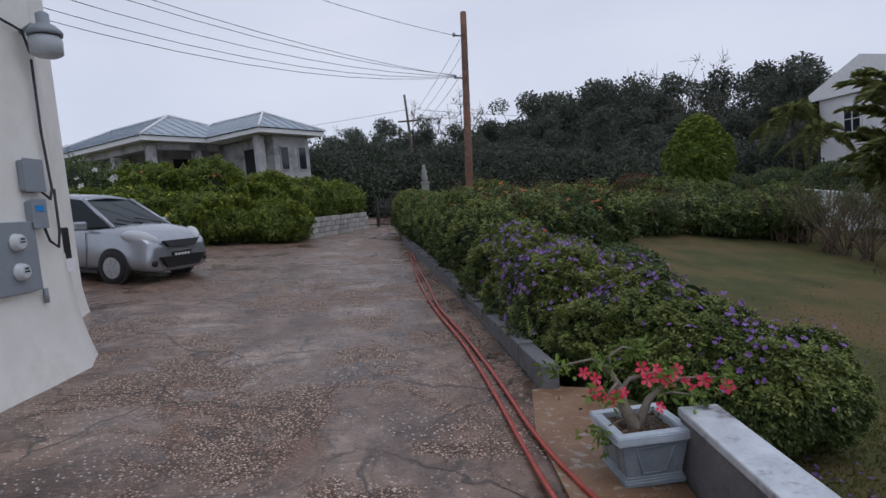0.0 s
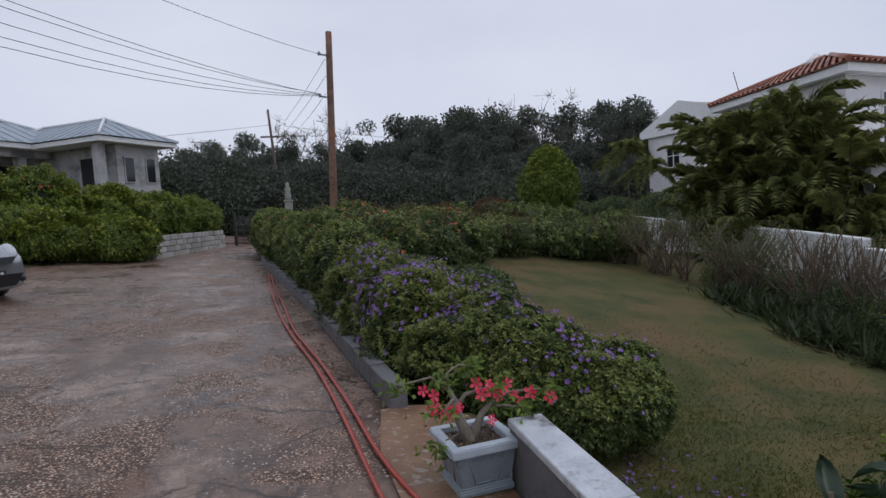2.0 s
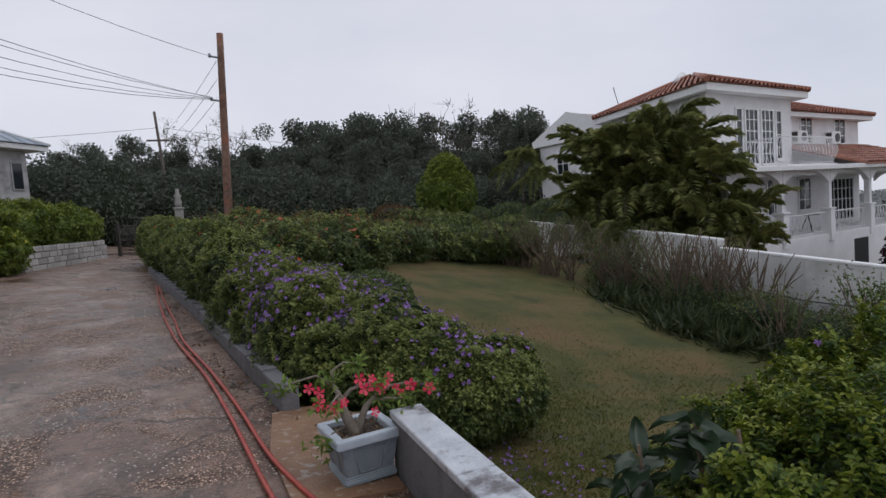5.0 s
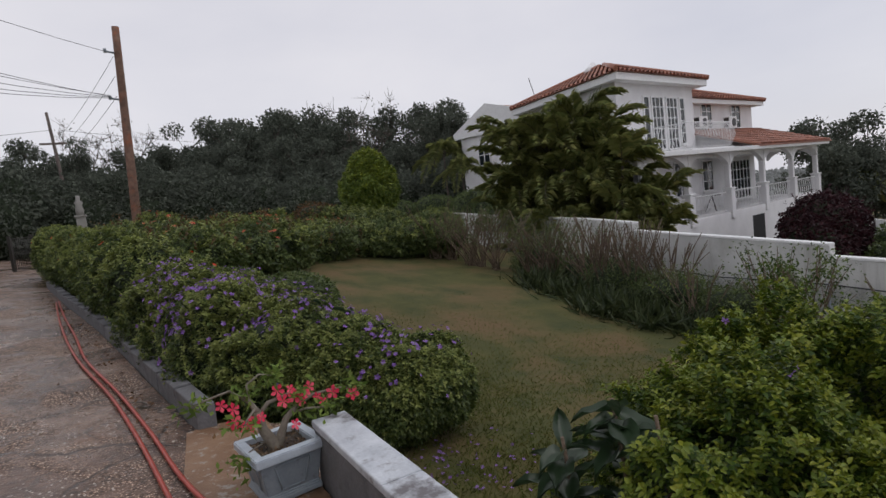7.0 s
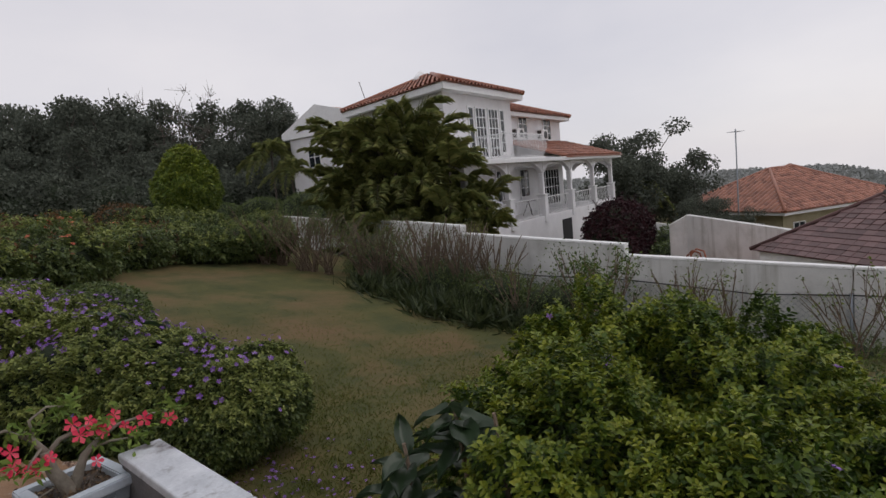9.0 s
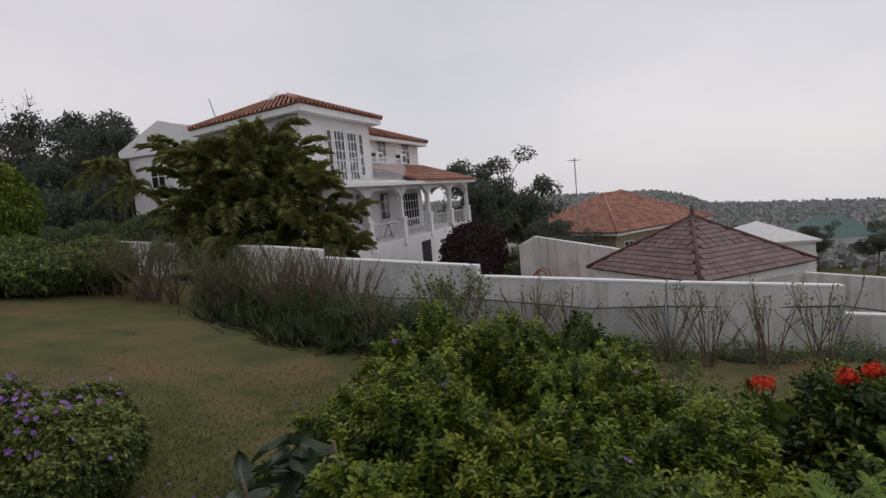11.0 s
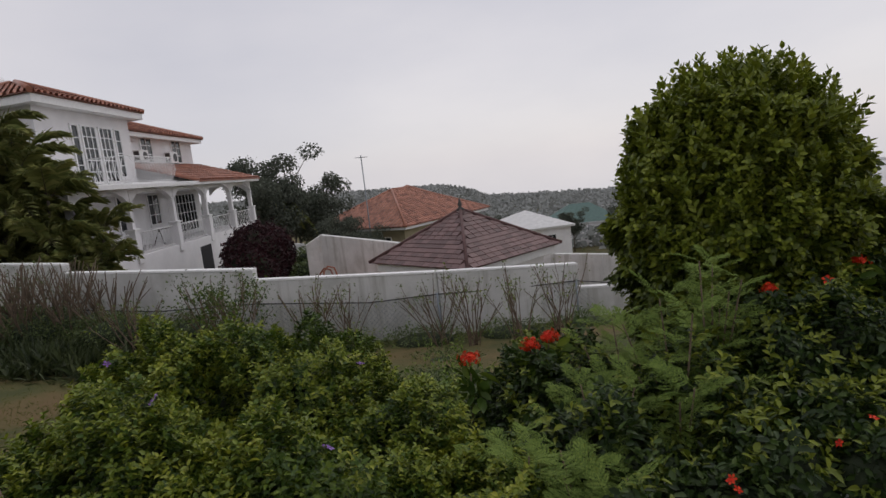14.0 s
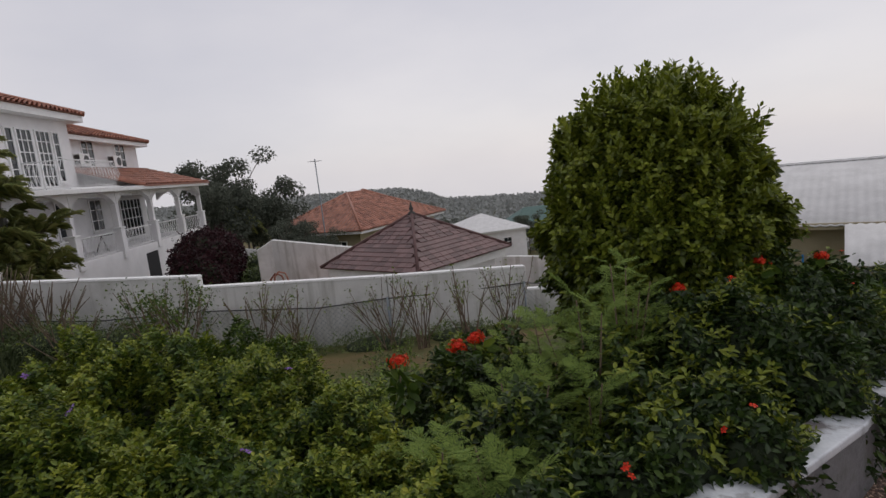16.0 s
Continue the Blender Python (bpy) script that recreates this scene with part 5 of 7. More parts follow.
    part("case", boxm(-0.06, 0.10, -0.07, 0.07, 0, 0.34, bevel=0.01), M_BLACK, mb)
    part("paper", boxm(0.101, 0.106, -0.06, 0.08, -0.07, 0.05), M_TRIM, mb, "white paper sheets")


meter_board()


# ---------------------------------------------------------------- silver hatchback
def car():
    """A small hatchback; local x runs forward, y to its left."""
    c = holder("car", (-6.42, 10.75, 0.015), "parked silver hatchback, wet, nose towards the drive", "car", turn=-17.0)
    at = c.matrix_world.translation.copy()
    # it stands on the sloping drive
    c.matrix_world = Matrix.Translation(at) @ pose(0, 0, 0, 1.0, 5.0, 0) @ Matrix.Translation(-at) @ c.matrix_world @ Matrix.Diagonal((0.95, 0.95, 0.97, 1))
    stations = [  # x, half width low, half width at the belt, sill, belt, crown of the deck
        (-1.90, 0.62, 0.62, 0.40, 0.78, 0.86), (-1.80, 0.76, 0.73, 0.24, 0.90, 0.96), (-1.45, 0.83, 0.80, 0.20, 0.95, 0.98),
        (-0.90, 0.85, 0.83, 0.18, 0.94, 0.97), (-0.20, 0.85, 0.84, 0.18, 0.92, 0.95), (0.50, 0.85, 0.84, 0.18, 0.91, 0.95),
        (1.00, 0.85, 0.82, 0.18, 0.93, 1.03), (1.25, 0.85, 0.81, 0.18, 0.93, 1.01), (1.55, 0.84, 0.79, 0.18, 0.88, 0.95), (1.80, 0.82, 0.75, 0.18, 0.79, 0.85), (1.92, 0.76, 0.68, 0.19, 0.68, 0.74), (1.96, 0.62, 0.56, 0.24, 0.58, 0.63)]
    bm = bmesh.new()
    rings = []
    for x, wl, wb, zs, zb, zr in stations:
        half = [(wl * 0.80, zs - 0.01), (wl, zs + 0.08), (wl + 0.02, zs * 0.55 + zb * 0.45), (wb + 0.012, zb - 0.06), (wb, zb), (wb * 0.86, zb * 0.3 + zr * 0.7), (wb * 0.4, zr), (0, zr + 0.012)]
        rings.append([bm.verts.new((x, -y, z)) for y, z in half] + [bm.verts.new((x, y, z)) for y, z in half[-2::-1]])
    for q, s in zip(rings, rings[1:]):
        for k in range(len(q) - 1):
            bm.faces.new((q[k], s[k], s[k + 1], q[k + 1])).smooth = True
        bm.faces.new((q[-1], s[-1], s[0], q[0]))
    bm.faces.new(rings[0])
    bm.faces.new(rings[-1][::-1])
    bmesh.ops.recalc_face_normals(bm, faces=bm.faces)
    body = part("body", bm, M_CAR, c)
    md = body.modifiers.new("round", "SUBSURF")
    md.levels = md.render_levels = 2
    # cabin: roof, pillars and glass
    low = [(1.10, 0.68, 1.0), (0.30, 0.775, 0.945), (-0.55, 0.785, 0.955), (-1.40, 0.72, 0.965), (-1.76, 0.52, 0.97)]
    high = [(0.26, 0.54, 1.455), (-0.08, 0.60, 1.50), (-0.65, 0.61, 1.51), (-1.32, 0.57, 1.46), (-1.52, 0.46, 1.40)]
    bm = bmesh.new()
    for z_off, w_off in ((0.0, 0.0),):
        rows = [[bm.verts.new((x, y * k, z + 0.05 * (1 - k * k) + 0.012)) for k in (-1.02, -0.6, 0, 0.6, 1.02)] for x, y, z in high]
        for p, q in zip(rows, rows[1:]):
            for j in range(4):
                bm.faces.new((p[j], p[j + 1], q[j + 1], q[j])).smooth = True
    ext = bmesh.ops.extrude_face_region(bm, geom=list(bm.faces))
    bmesh.ops.translate(bm, vec=(0, 0, -0.04), verts=[g for g in ext["geom"] if isinstance(g, bmesh.types.BMVert)])
    bmesh.ops.recalc_face_normals(bm, faces=bm.faces)
    part("roof_panel", bm, M_CAR, c)
    for s in (-1, 1):
        for k, r, m_ in ((0, 0.038, M_CAR), (2, 0.03, M_BLACK), (3, 0.05, M_CAR), (4, 0.04, M_CAR)):
            a_, b_ = low[k], high[k]
            part("pillar", tube(bmesh.new(), [(a_[0], s * a_[1], a_[2] - 0.03), (b_[0], s * b_[1], b_[2] + 0.01)], r, 8), m_, c)

    def sheet(name, pts, mat_, parent, thick=0.012, label=""):
        b2 = bmesh.new()
        vs = [b2.verts.new(p) for p in pts]
        b2.faces.new(vs)
        b2.normal_update()
        e = bmesh.ops.extrude_face_region(b2, geom=list(b2.faces))
        n = list(b2.faces)[0].normal.copy()
        bmesh.ops.translate(b2, vec=n * thick, verts=[g for g in e["geom"] if isinstance(g, bmesh.types.BMVert)])
        bmesh.ops.recalc_face_normals(b2, faces=b2.faces)
        return part(name, b2, mat_, parent, label)

    def flip(p, s):
        return (p[0], s * p[1], p[2])

    sheet("windscreen", [flip(low[0], -1), flip(low[0], 1), flip(high[0], 1), flip(high[0], -1)], M_CARGLASS, c, 0.01)
    sheet("rear_window", [flip(low[4], -1), flip(low[4], 1), flip(high[4], 1), flip(high[4], -1)], M_CARGLASS, c, 0.01)
    for s in (-1, 1):
        for k in range(4):
            sheet("side_window", [flip(low[k], s), flip(low[k + 1], s), flip(high[k + 1], s), flip(high[k], s)], M_CARGLASS, c, 0.01)
        hl = bmesh.new()
        bmesh.ops.create_icosphere(hl, subdivisions=3, radius=1.0)
        bmesh.ops.transform(hl, matrix=pose(1.66, s * 0.66, 0.80, 0, 14, -s * 38) @ Matrix.Diagonal((0.31, 0.12, 0.13, 1)), verts=hl.verts)
        part("headlight", hl, M_LAMP, c)
        fl = bmesh.new()
        bmesh.ops.create_icosphere(fl, subdivisions=2, radius=1.0)
        bmesh.ops.transform(fl, matrix=pose(1.90, s * 0.60, 0.36, 0, 0, -s * 25) @ Matrix.Diagonal((0.06, 0.12, 0.07, 1)), verts=fl.verts)
        part("fog_lamp", fl, M_BLACK, c)
        mi = part("wing_mirror", boxm(-0.07, 0.07, -0.11, 0.11, -0.075, 0.075, bevel=0.03), M_CAR, c, m=pose(0.62, s * 0.97, 1.02, 0, 0, s * 12))
        part("mirror_foot", boxm(-0.03, 0.03, -0.05, 0.05, -0.02, 0.02), M_BLACK, mi, m=pose(0.0, -s * 0.13, -0.04))
        part("door_handle", boxm(-0.09, 0.09, -0.015, 0.015, -0.018, 0.018, bevel=0.008), M_CAR, c, m=pose(-0.25, s * 0.86, 0.84))
        for x in (1.22, -1.22):
            w = holder("wheel", (x, s * 0.80, 0.29), "", "", slope=False)
            w.parent = c
            bm = bmesh.new()
            prof = [(0.19, -0.09), (0.27, -0.095), (0.292, -0.06), (0.295, 0.06), (0.27, 0.095), (0.19, 0.09)]
            lathe(bm, prof, 28)
            tyre = part("tyre", bm, M_TYRE, w, m=pose(0, 0, 0, 90, 0, 0))
            bm = bmesh.new()
            lathe(bm, [(0.19, -0.095), (0.185, -0.075), (0.06, -0.085), (0.04, -0.10)], 24)
            part("rim", bm, M_RIM, w, m=pose(0, 0, 0, 90 * s, 0, 0))
            bm = bmesh.new()
            for k in range(7):
                box(bm, 0.05, 0.175, -0.022, 0.022, 0.088, 0.106, m=pose(0, 0, 0, 0, 0, k * 360 / 7))
            part("spoke_ring", bm, M_RIM, w, m=pose(0, 0, 0, 90 * -s, 0, 0))
            bm = bmesh.new()
            tube(bm, [(x, s * 0.70, 0.30), (x, s * 0.868, 0.30)], 0.335, 28)
            part("wheel_arch", bm, M_BLACK, c)
    sheet("grille", [(1.955, -0.34, 0.63), (1.955, 0.34, 0.63), (1.925, 0.46, 0.74), (1.925, -0.46, 0.74)], M_BLACK, c, -0.06)
    sheet("lower_grille", [(1.972, -0.40, 0.27), (1.972, 0.40, 0.27), (1.975, 0.56, 0.47), (1.975, -0.56, 0.47)], M_BLACK, c, -0.06)
    bm = bmesh.new()
    bmesh.ops.create_icosphere(bm, subdivisions=2, radius=1.0)
    bmesh.ops.transform(bm, matrix=pose(1.965, 0, 0.70) @ Matrix.Diagonal((0.02, 0.075, 0.05, 1)), verts=bm.verts)
    part("badge", bm, M_RIM, c, "plain silver oval badge")
    pl = part("number_plate", boxm(1.955, 1.985, -0.24, 0.24, 0.42, 0.54, bevel=0.006), M_BLACK, c, "black plate with pale bars")
    for k in range(5):
        part("bar", boxm(1.985, 1.989, -0.19 + k * 0.08, -0.135 + k * 0.08, 0.45, 0.51), M_TRIM, pl)
    # door seams and the black sill
    for s in (-1, 1):
        for x in (0.62, -0.32, -1.05):
            part("door_seam", tube(bmesh.new(), [(x, s * 0.868, 0.30), (x + 0.02, s * 0.878, 0.60), (x, s * 0.852, 0.90)], 0.006, 5), M_BLACK, c)
        part("sill_trim", boxm(-0.85, 0.85, s * 0.835 - 0.02, s * 0.835 + 0.02, 0.17, 0.23, bevel=0.01), M_BLACK, c)
    bm = bmesh.new()
    tube(bm, [(1.12, 0.45, 1.02), (0.95, -0.05, 1.13)], 0.012, 5)
    tube(bm, [(1.14, -0.05, 1.02), (0.97, -0.5, 1.12)], 0.012, 5)
    part("wiper", bm, M_BLACK, c)


car()


# ---------------------------------------------------------------- low stone wall and gate across the drive
def stone_wall():
    a, b = Vector((-4.35, 18.9)), Vector((-3.15, 24.4))
    t = holder("stone_wall", (a.x, a.y, 0.0), "low dry wall of squared pale stones holding back a bank", "wall", kind="structure", turn=math.degrees(math.atan2(b.y - a.y, b.x - a.x)))
    L = (b - a).length
    part("backing", boxm(0, L, 0.05, 0.35, -0.2, 0.70), M_GREYBLOCK, t)
    rng = random.Random(9)
    for row in range(4):
        x = -rng.uniform(0, 0.2)
        while x < L:
            w = rng.uniform(0.28, 0.52)
            part("stone", boxm(0.0, w - 0.025, -0.07 + rng.uniform(-0.015, 0.015), 0.06, 0.0, 0.17, bevel=0.018), M_STONE, t, m=pose(x, 0, -0.01 + row * 0.185, rng.uniform(-1, 1), rng.uniform(-1, 1), rng.uniform(-1, 1)))
            x += w
    g = holder("gate", (-2.75, 25.6, 0.0), "dark iron gate post and mesh panel by the road", "gate", turn=70)
    for x in (0.0, 1.5):
        part("post", boxm(x - 0.05, x + 0.05, -0.05, 0.05, 0, 1.35), M_IRON, g)
    bm = bmesh.new()
    for i in range(12):
        tube(bm, [(0.06 + i * 0.12, 0, 0.1), (0.06 + i * 0.12, 0, 1.25)], 0.012, 4)
    for z in (0.1, 0.65, 1.25):
        tube(bm, [(0.0, 0, z), (1.5, 0, z)], 0.018, 4)
    part("bars", bm, M_IRON, g)


stone_wall()


# ---------------------------------------------------------------- poles and wires
def timber_pole(place, h, r0, r1, material, label, lean=0.0):
    p = holder("utility_pole", place, label, "utility pole", slope=False)
    bm = bmesh.new()
    n = 9
    tube(bm, [(lean * i / n, 0.03 * math.sin(i * 1.3), -0.4 + (h + 0.4) * i / n) for i in range(n + 1)], [r0 + (r1 - r0) * i / n for i in range(n + 1)], 12)
    part("shaft", bm, material, p)
    return p


PX, PY_ = 1.26, 23.3
pole = timber_pole((PX + 0.04, PY_, ground_z(PX, PY_)), 8.72 + float(fall(PX, PY_)) - ground_z(PX, PY_), 0.17, 0.125, M_POLE, "tall brown weathered timber utility pole", 0.36)
for z in (7.8, 6.15):
    bm = bmesh.new()
    zz = z + float(fall(PX, PY_)) - ground_z(PX, PY_)
    ox = 0.36 * zz / 8.6
    tube(bm, [(ox - 0.10, -0.05, zz), (ox - 0.38, -0.05, zz + 0.05)], 0.035, 6)
    tube(bm, [(ox - 0.38, -0.05, zz + 0.0), (ox - 0.38, -0.05, zz + 0.14)], 0.05, 8)
    part("insulator", bm, M_STEEL, pole)
pole2 = timber_pole((-1.55, 46.3, ground_z(-1.55, 46.3)), 8.7, 0.13, 0.09, M_POLE2, "thin grey timber utility pole further along the road", -0.5)
part("cross_arm", boxm(-1.2, 0.4, -0.06, 0.06, 6.55, 6.68), M_POLE2, pole2)


def wire(a, b, sag, r=0.009, n=14):
    a, b = (Vector((q[0], q[1], q[2] + float(fall(q[0], q[1])))) for q in (a, b))
    w = tube(bmesh.new(), [a.lerp(b, i / n) - Vector((0, 0, sag * 4 * (i / n) * (1 - i / n))) for i in range(n + 1)], r, 5)
    return part("wire_run", w, M_WIRE, wires)


wires = holder("power_lines", (0, 0, 0), "black overhead lines strung from the pole", "wire", slope=False)
wire((1.22, 23.2, 7.83), (-17.0, 6.0, 11.2), 1.1)
for k, (dz, sg) in enumerate(((0.0, 0.9), (0.1, 1.1), (-0.05, 1.35), (-0.12, 1.6), (-0.2, 1.75))):
    wire((1.14, 23.2, 6.25 + 0.3 * dz), (-15.0 - 0.4 * k, 5.0, 8.3 + dz), sg, 0.009)
for k in range(3):
    wire((1.45 - 0.04 * k, 23.3, 7.7 - 0.7 * k), (-1.9 + 0.3 * k, 46.2, 7.4 - 0.35 * k), 0.25, 0.009)
wire((-1.9, 46.3, 8.2), (-60, 40, 4.0), 1.0, 0.013)
wire((-1.4, 46.3, 8.2), (70, 60, 13.0), 2.0, 0.013)

st = holder("garden_statue", (-0.72, 34.6, 0.0), "pale stone figure on a tall square pillar", "statue")
bm = bmesh.new()
box(bm, -0.22, 0.22, -0.22, 0.22, 0, 2.1, bevel=0.03)
box(bm, -0.28, 0.28, -0.28, 0.28, 2.1, 2.2, bevel=0.03)
lathe(bm, [(0.17, 2.2), (0.20, 2.45), (0.14, 2.7), (0.20, 2.85), (0.09, 2.98), (0.11, 3.08), (0.08, 3.22)], 10)
tagged(part("statue_form", bm, M_STONE, st), "")


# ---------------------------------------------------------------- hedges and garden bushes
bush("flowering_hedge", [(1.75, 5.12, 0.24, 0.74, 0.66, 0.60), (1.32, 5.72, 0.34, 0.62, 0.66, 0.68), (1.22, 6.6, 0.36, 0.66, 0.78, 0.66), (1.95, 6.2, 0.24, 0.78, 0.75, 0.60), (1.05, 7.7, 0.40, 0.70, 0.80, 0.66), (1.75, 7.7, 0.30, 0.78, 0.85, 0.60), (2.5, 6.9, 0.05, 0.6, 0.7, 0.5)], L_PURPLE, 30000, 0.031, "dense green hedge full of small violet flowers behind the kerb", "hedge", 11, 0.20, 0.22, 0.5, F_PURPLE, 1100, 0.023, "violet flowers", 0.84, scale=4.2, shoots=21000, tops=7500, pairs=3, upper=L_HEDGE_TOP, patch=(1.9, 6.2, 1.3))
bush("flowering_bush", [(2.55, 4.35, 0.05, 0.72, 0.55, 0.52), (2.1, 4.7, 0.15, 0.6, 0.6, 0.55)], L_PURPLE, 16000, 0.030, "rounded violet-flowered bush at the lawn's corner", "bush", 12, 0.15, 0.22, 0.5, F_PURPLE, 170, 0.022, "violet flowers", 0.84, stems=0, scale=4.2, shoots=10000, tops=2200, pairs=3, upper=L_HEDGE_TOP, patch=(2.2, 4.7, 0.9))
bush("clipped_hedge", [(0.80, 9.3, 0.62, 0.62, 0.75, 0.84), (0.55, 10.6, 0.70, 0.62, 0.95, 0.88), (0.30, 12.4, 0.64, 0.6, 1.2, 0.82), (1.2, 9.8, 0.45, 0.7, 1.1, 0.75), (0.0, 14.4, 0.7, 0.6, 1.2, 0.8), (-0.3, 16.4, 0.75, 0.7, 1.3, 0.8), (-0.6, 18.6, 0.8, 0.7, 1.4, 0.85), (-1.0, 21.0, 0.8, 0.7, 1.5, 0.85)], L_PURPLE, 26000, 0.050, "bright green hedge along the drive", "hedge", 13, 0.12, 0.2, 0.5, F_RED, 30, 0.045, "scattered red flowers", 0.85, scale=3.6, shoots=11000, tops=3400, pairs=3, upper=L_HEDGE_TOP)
bush("low_dark_bush", [(2.9, 9.4, 0.18, 0.9, 0.9, 0.55), (2.0, 10.0, 0.25, 0.8, 0.9, 0.6)], L_DARK, 14000, 0.06, "low dark round bush beside the lawn", "bush", 14, 0.08, 0.15, core=0.87)
bush("hibiscus_hedge", [(1.6, 13.0, 0.75, 1.3, 1.2, 0.75), (3.4, 14.2, 0.8, 1.5, 1.3, 0.75), (5.2, 15.6, 0.85, 1.5, 1.3, 0.70), (1.2, 15.5, 0.9, 1.6, 1.5, 0.9), (3.6, 17.0, 1.0, 1.8, 1.6, 0.85)], L_DARK, 34000, 0.085, "rambling hibiscus hedge with scattered orange-red flowers", "hedge", 15, 0.22, 0.2, 0.5, F_ORANGE, 90, 0.055, "orange-red flowers", 0.80, sprigs=260, scale=2.4, young=L_RED, shoots=3600, tops=1600, pairs=3, upper=L_HEDGE_TOP)
bush("copper_bush", [(6.3, 16.0, 0.95, 0.95, 0.9, 0.65), (5.6, 16.6, 1.0, 0.8, 0.8, 0.6), (6.6, 18.6, 1.6, 0.9, 0.8, 0.6)], L_RED, 7000, 0.08, "reddish copperleaf bush at the back of the lawn", "bush", 16, 0.12, 0.2, core=0.86)
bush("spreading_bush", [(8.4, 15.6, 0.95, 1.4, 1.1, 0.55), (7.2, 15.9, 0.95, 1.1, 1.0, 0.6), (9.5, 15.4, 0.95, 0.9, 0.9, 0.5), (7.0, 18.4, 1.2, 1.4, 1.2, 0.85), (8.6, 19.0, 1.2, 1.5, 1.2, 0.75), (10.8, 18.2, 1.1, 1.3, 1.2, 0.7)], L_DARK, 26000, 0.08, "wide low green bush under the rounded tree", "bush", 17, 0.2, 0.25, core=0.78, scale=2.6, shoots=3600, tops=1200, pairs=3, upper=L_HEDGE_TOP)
bush("clipped_tree", [(9.6, 20.8, 2.75, 1.15, 1.15, 1.20), (9.6, 20.8, 3.50, 0.75, 0.75, 0.80)], L_BANK, 15000, 0.11, "bright green rounded clipped tree", "tree", 18, 0.09, 0.14, core=0.86, shoots=2600, tops=700, pairs=3, upper=L_YOUNG)
bush("far_hedge", [(12.6, 25.4, 1.5, 1.7, 1.0, 1.0), (14.8, 24.8, 1.6, 1.5, 1.0, 1.1), (15.7, 22.8, 1.6, 1.0, 1.6, 1.25), (15.6, 20.6, 1.6, 0.9, 1.6, 1.35), (15.4, 18.6, 1.6, 0.9, 1.5, 1.35), (11.0, 25.8, 1.4, 1.5, 1.0, 0.9)], L_DARK, 30000, 0.09, "long dark clipped hedge before the villa", "hedge", 19, 0.04, 0.12, core=0.88)
bush("white_flower_bush", [(14.6, 17.2, 1.3, 0.9, 1.2, 0.6), (14.9, 19.4, 1.4, 0.9, 1.3, 0.6)], L_DARK, 9000, 0.08, "dark bush with a few white blossoms behind the wall", "bush", 20, 0.10, 0.2, flower=F_WHITE, flowers=14, fsize=0.07, flabel="white blossoms")
bush("border_bush", [(11.0, 10.6, 0.0, 0.7, 0.9, 0.55), (10.6, 9.2, -0.05, 0.7, 0.9, 0.55), (10.6, 7.6, -0.2, 0.7, 0.9, 0.5), (10.6, 6.2, -0.3, 0.6, 0.8, 0.45), (10.9, 12.3, 0.2, 0.8, 0.9, 0.6)], L_DARK, 16000, 0.07, "low tangled dark planting along the wall", "bush", 25, 0.2, 0.3, 0.3, core=0.75, sprigs=200)

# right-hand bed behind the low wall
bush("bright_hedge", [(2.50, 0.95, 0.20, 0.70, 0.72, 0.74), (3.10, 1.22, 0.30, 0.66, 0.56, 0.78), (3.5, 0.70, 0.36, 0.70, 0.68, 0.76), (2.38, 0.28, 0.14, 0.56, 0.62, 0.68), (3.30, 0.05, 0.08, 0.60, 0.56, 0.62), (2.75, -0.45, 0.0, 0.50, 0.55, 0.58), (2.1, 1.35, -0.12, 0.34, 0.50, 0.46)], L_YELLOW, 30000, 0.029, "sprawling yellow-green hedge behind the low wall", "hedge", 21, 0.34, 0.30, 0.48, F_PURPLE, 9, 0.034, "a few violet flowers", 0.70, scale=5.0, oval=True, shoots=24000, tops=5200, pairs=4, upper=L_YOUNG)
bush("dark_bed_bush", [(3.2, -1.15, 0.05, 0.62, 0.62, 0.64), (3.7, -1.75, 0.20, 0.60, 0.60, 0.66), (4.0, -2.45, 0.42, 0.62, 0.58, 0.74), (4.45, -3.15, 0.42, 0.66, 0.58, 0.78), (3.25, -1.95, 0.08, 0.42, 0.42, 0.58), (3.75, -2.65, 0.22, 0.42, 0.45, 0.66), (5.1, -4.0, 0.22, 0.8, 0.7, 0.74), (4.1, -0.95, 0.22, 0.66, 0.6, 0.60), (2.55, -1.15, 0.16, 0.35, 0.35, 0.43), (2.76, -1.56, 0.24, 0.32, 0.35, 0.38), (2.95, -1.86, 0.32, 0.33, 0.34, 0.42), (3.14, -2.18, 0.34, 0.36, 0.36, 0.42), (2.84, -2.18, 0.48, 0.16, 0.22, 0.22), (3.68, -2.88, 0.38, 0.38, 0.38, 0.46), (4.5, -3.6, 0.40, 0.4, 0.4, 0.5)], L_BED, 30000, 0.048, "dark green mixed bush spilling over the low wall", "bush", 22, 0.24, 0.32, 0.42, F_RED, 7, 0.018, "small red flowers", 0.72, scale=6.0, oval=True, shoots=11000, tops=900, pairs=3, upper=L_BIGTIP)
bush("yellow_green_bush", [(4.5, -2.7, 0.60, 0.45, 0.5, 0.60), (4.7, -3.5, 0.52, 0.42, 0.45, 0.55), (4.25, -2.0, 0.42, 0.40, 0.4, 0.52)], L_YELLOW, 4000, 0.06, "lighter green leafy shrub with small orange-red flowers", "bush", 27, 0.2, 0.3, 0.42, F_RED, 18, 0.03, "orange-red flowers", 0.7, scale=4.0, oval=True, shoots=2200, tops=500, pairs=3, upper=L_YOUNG)
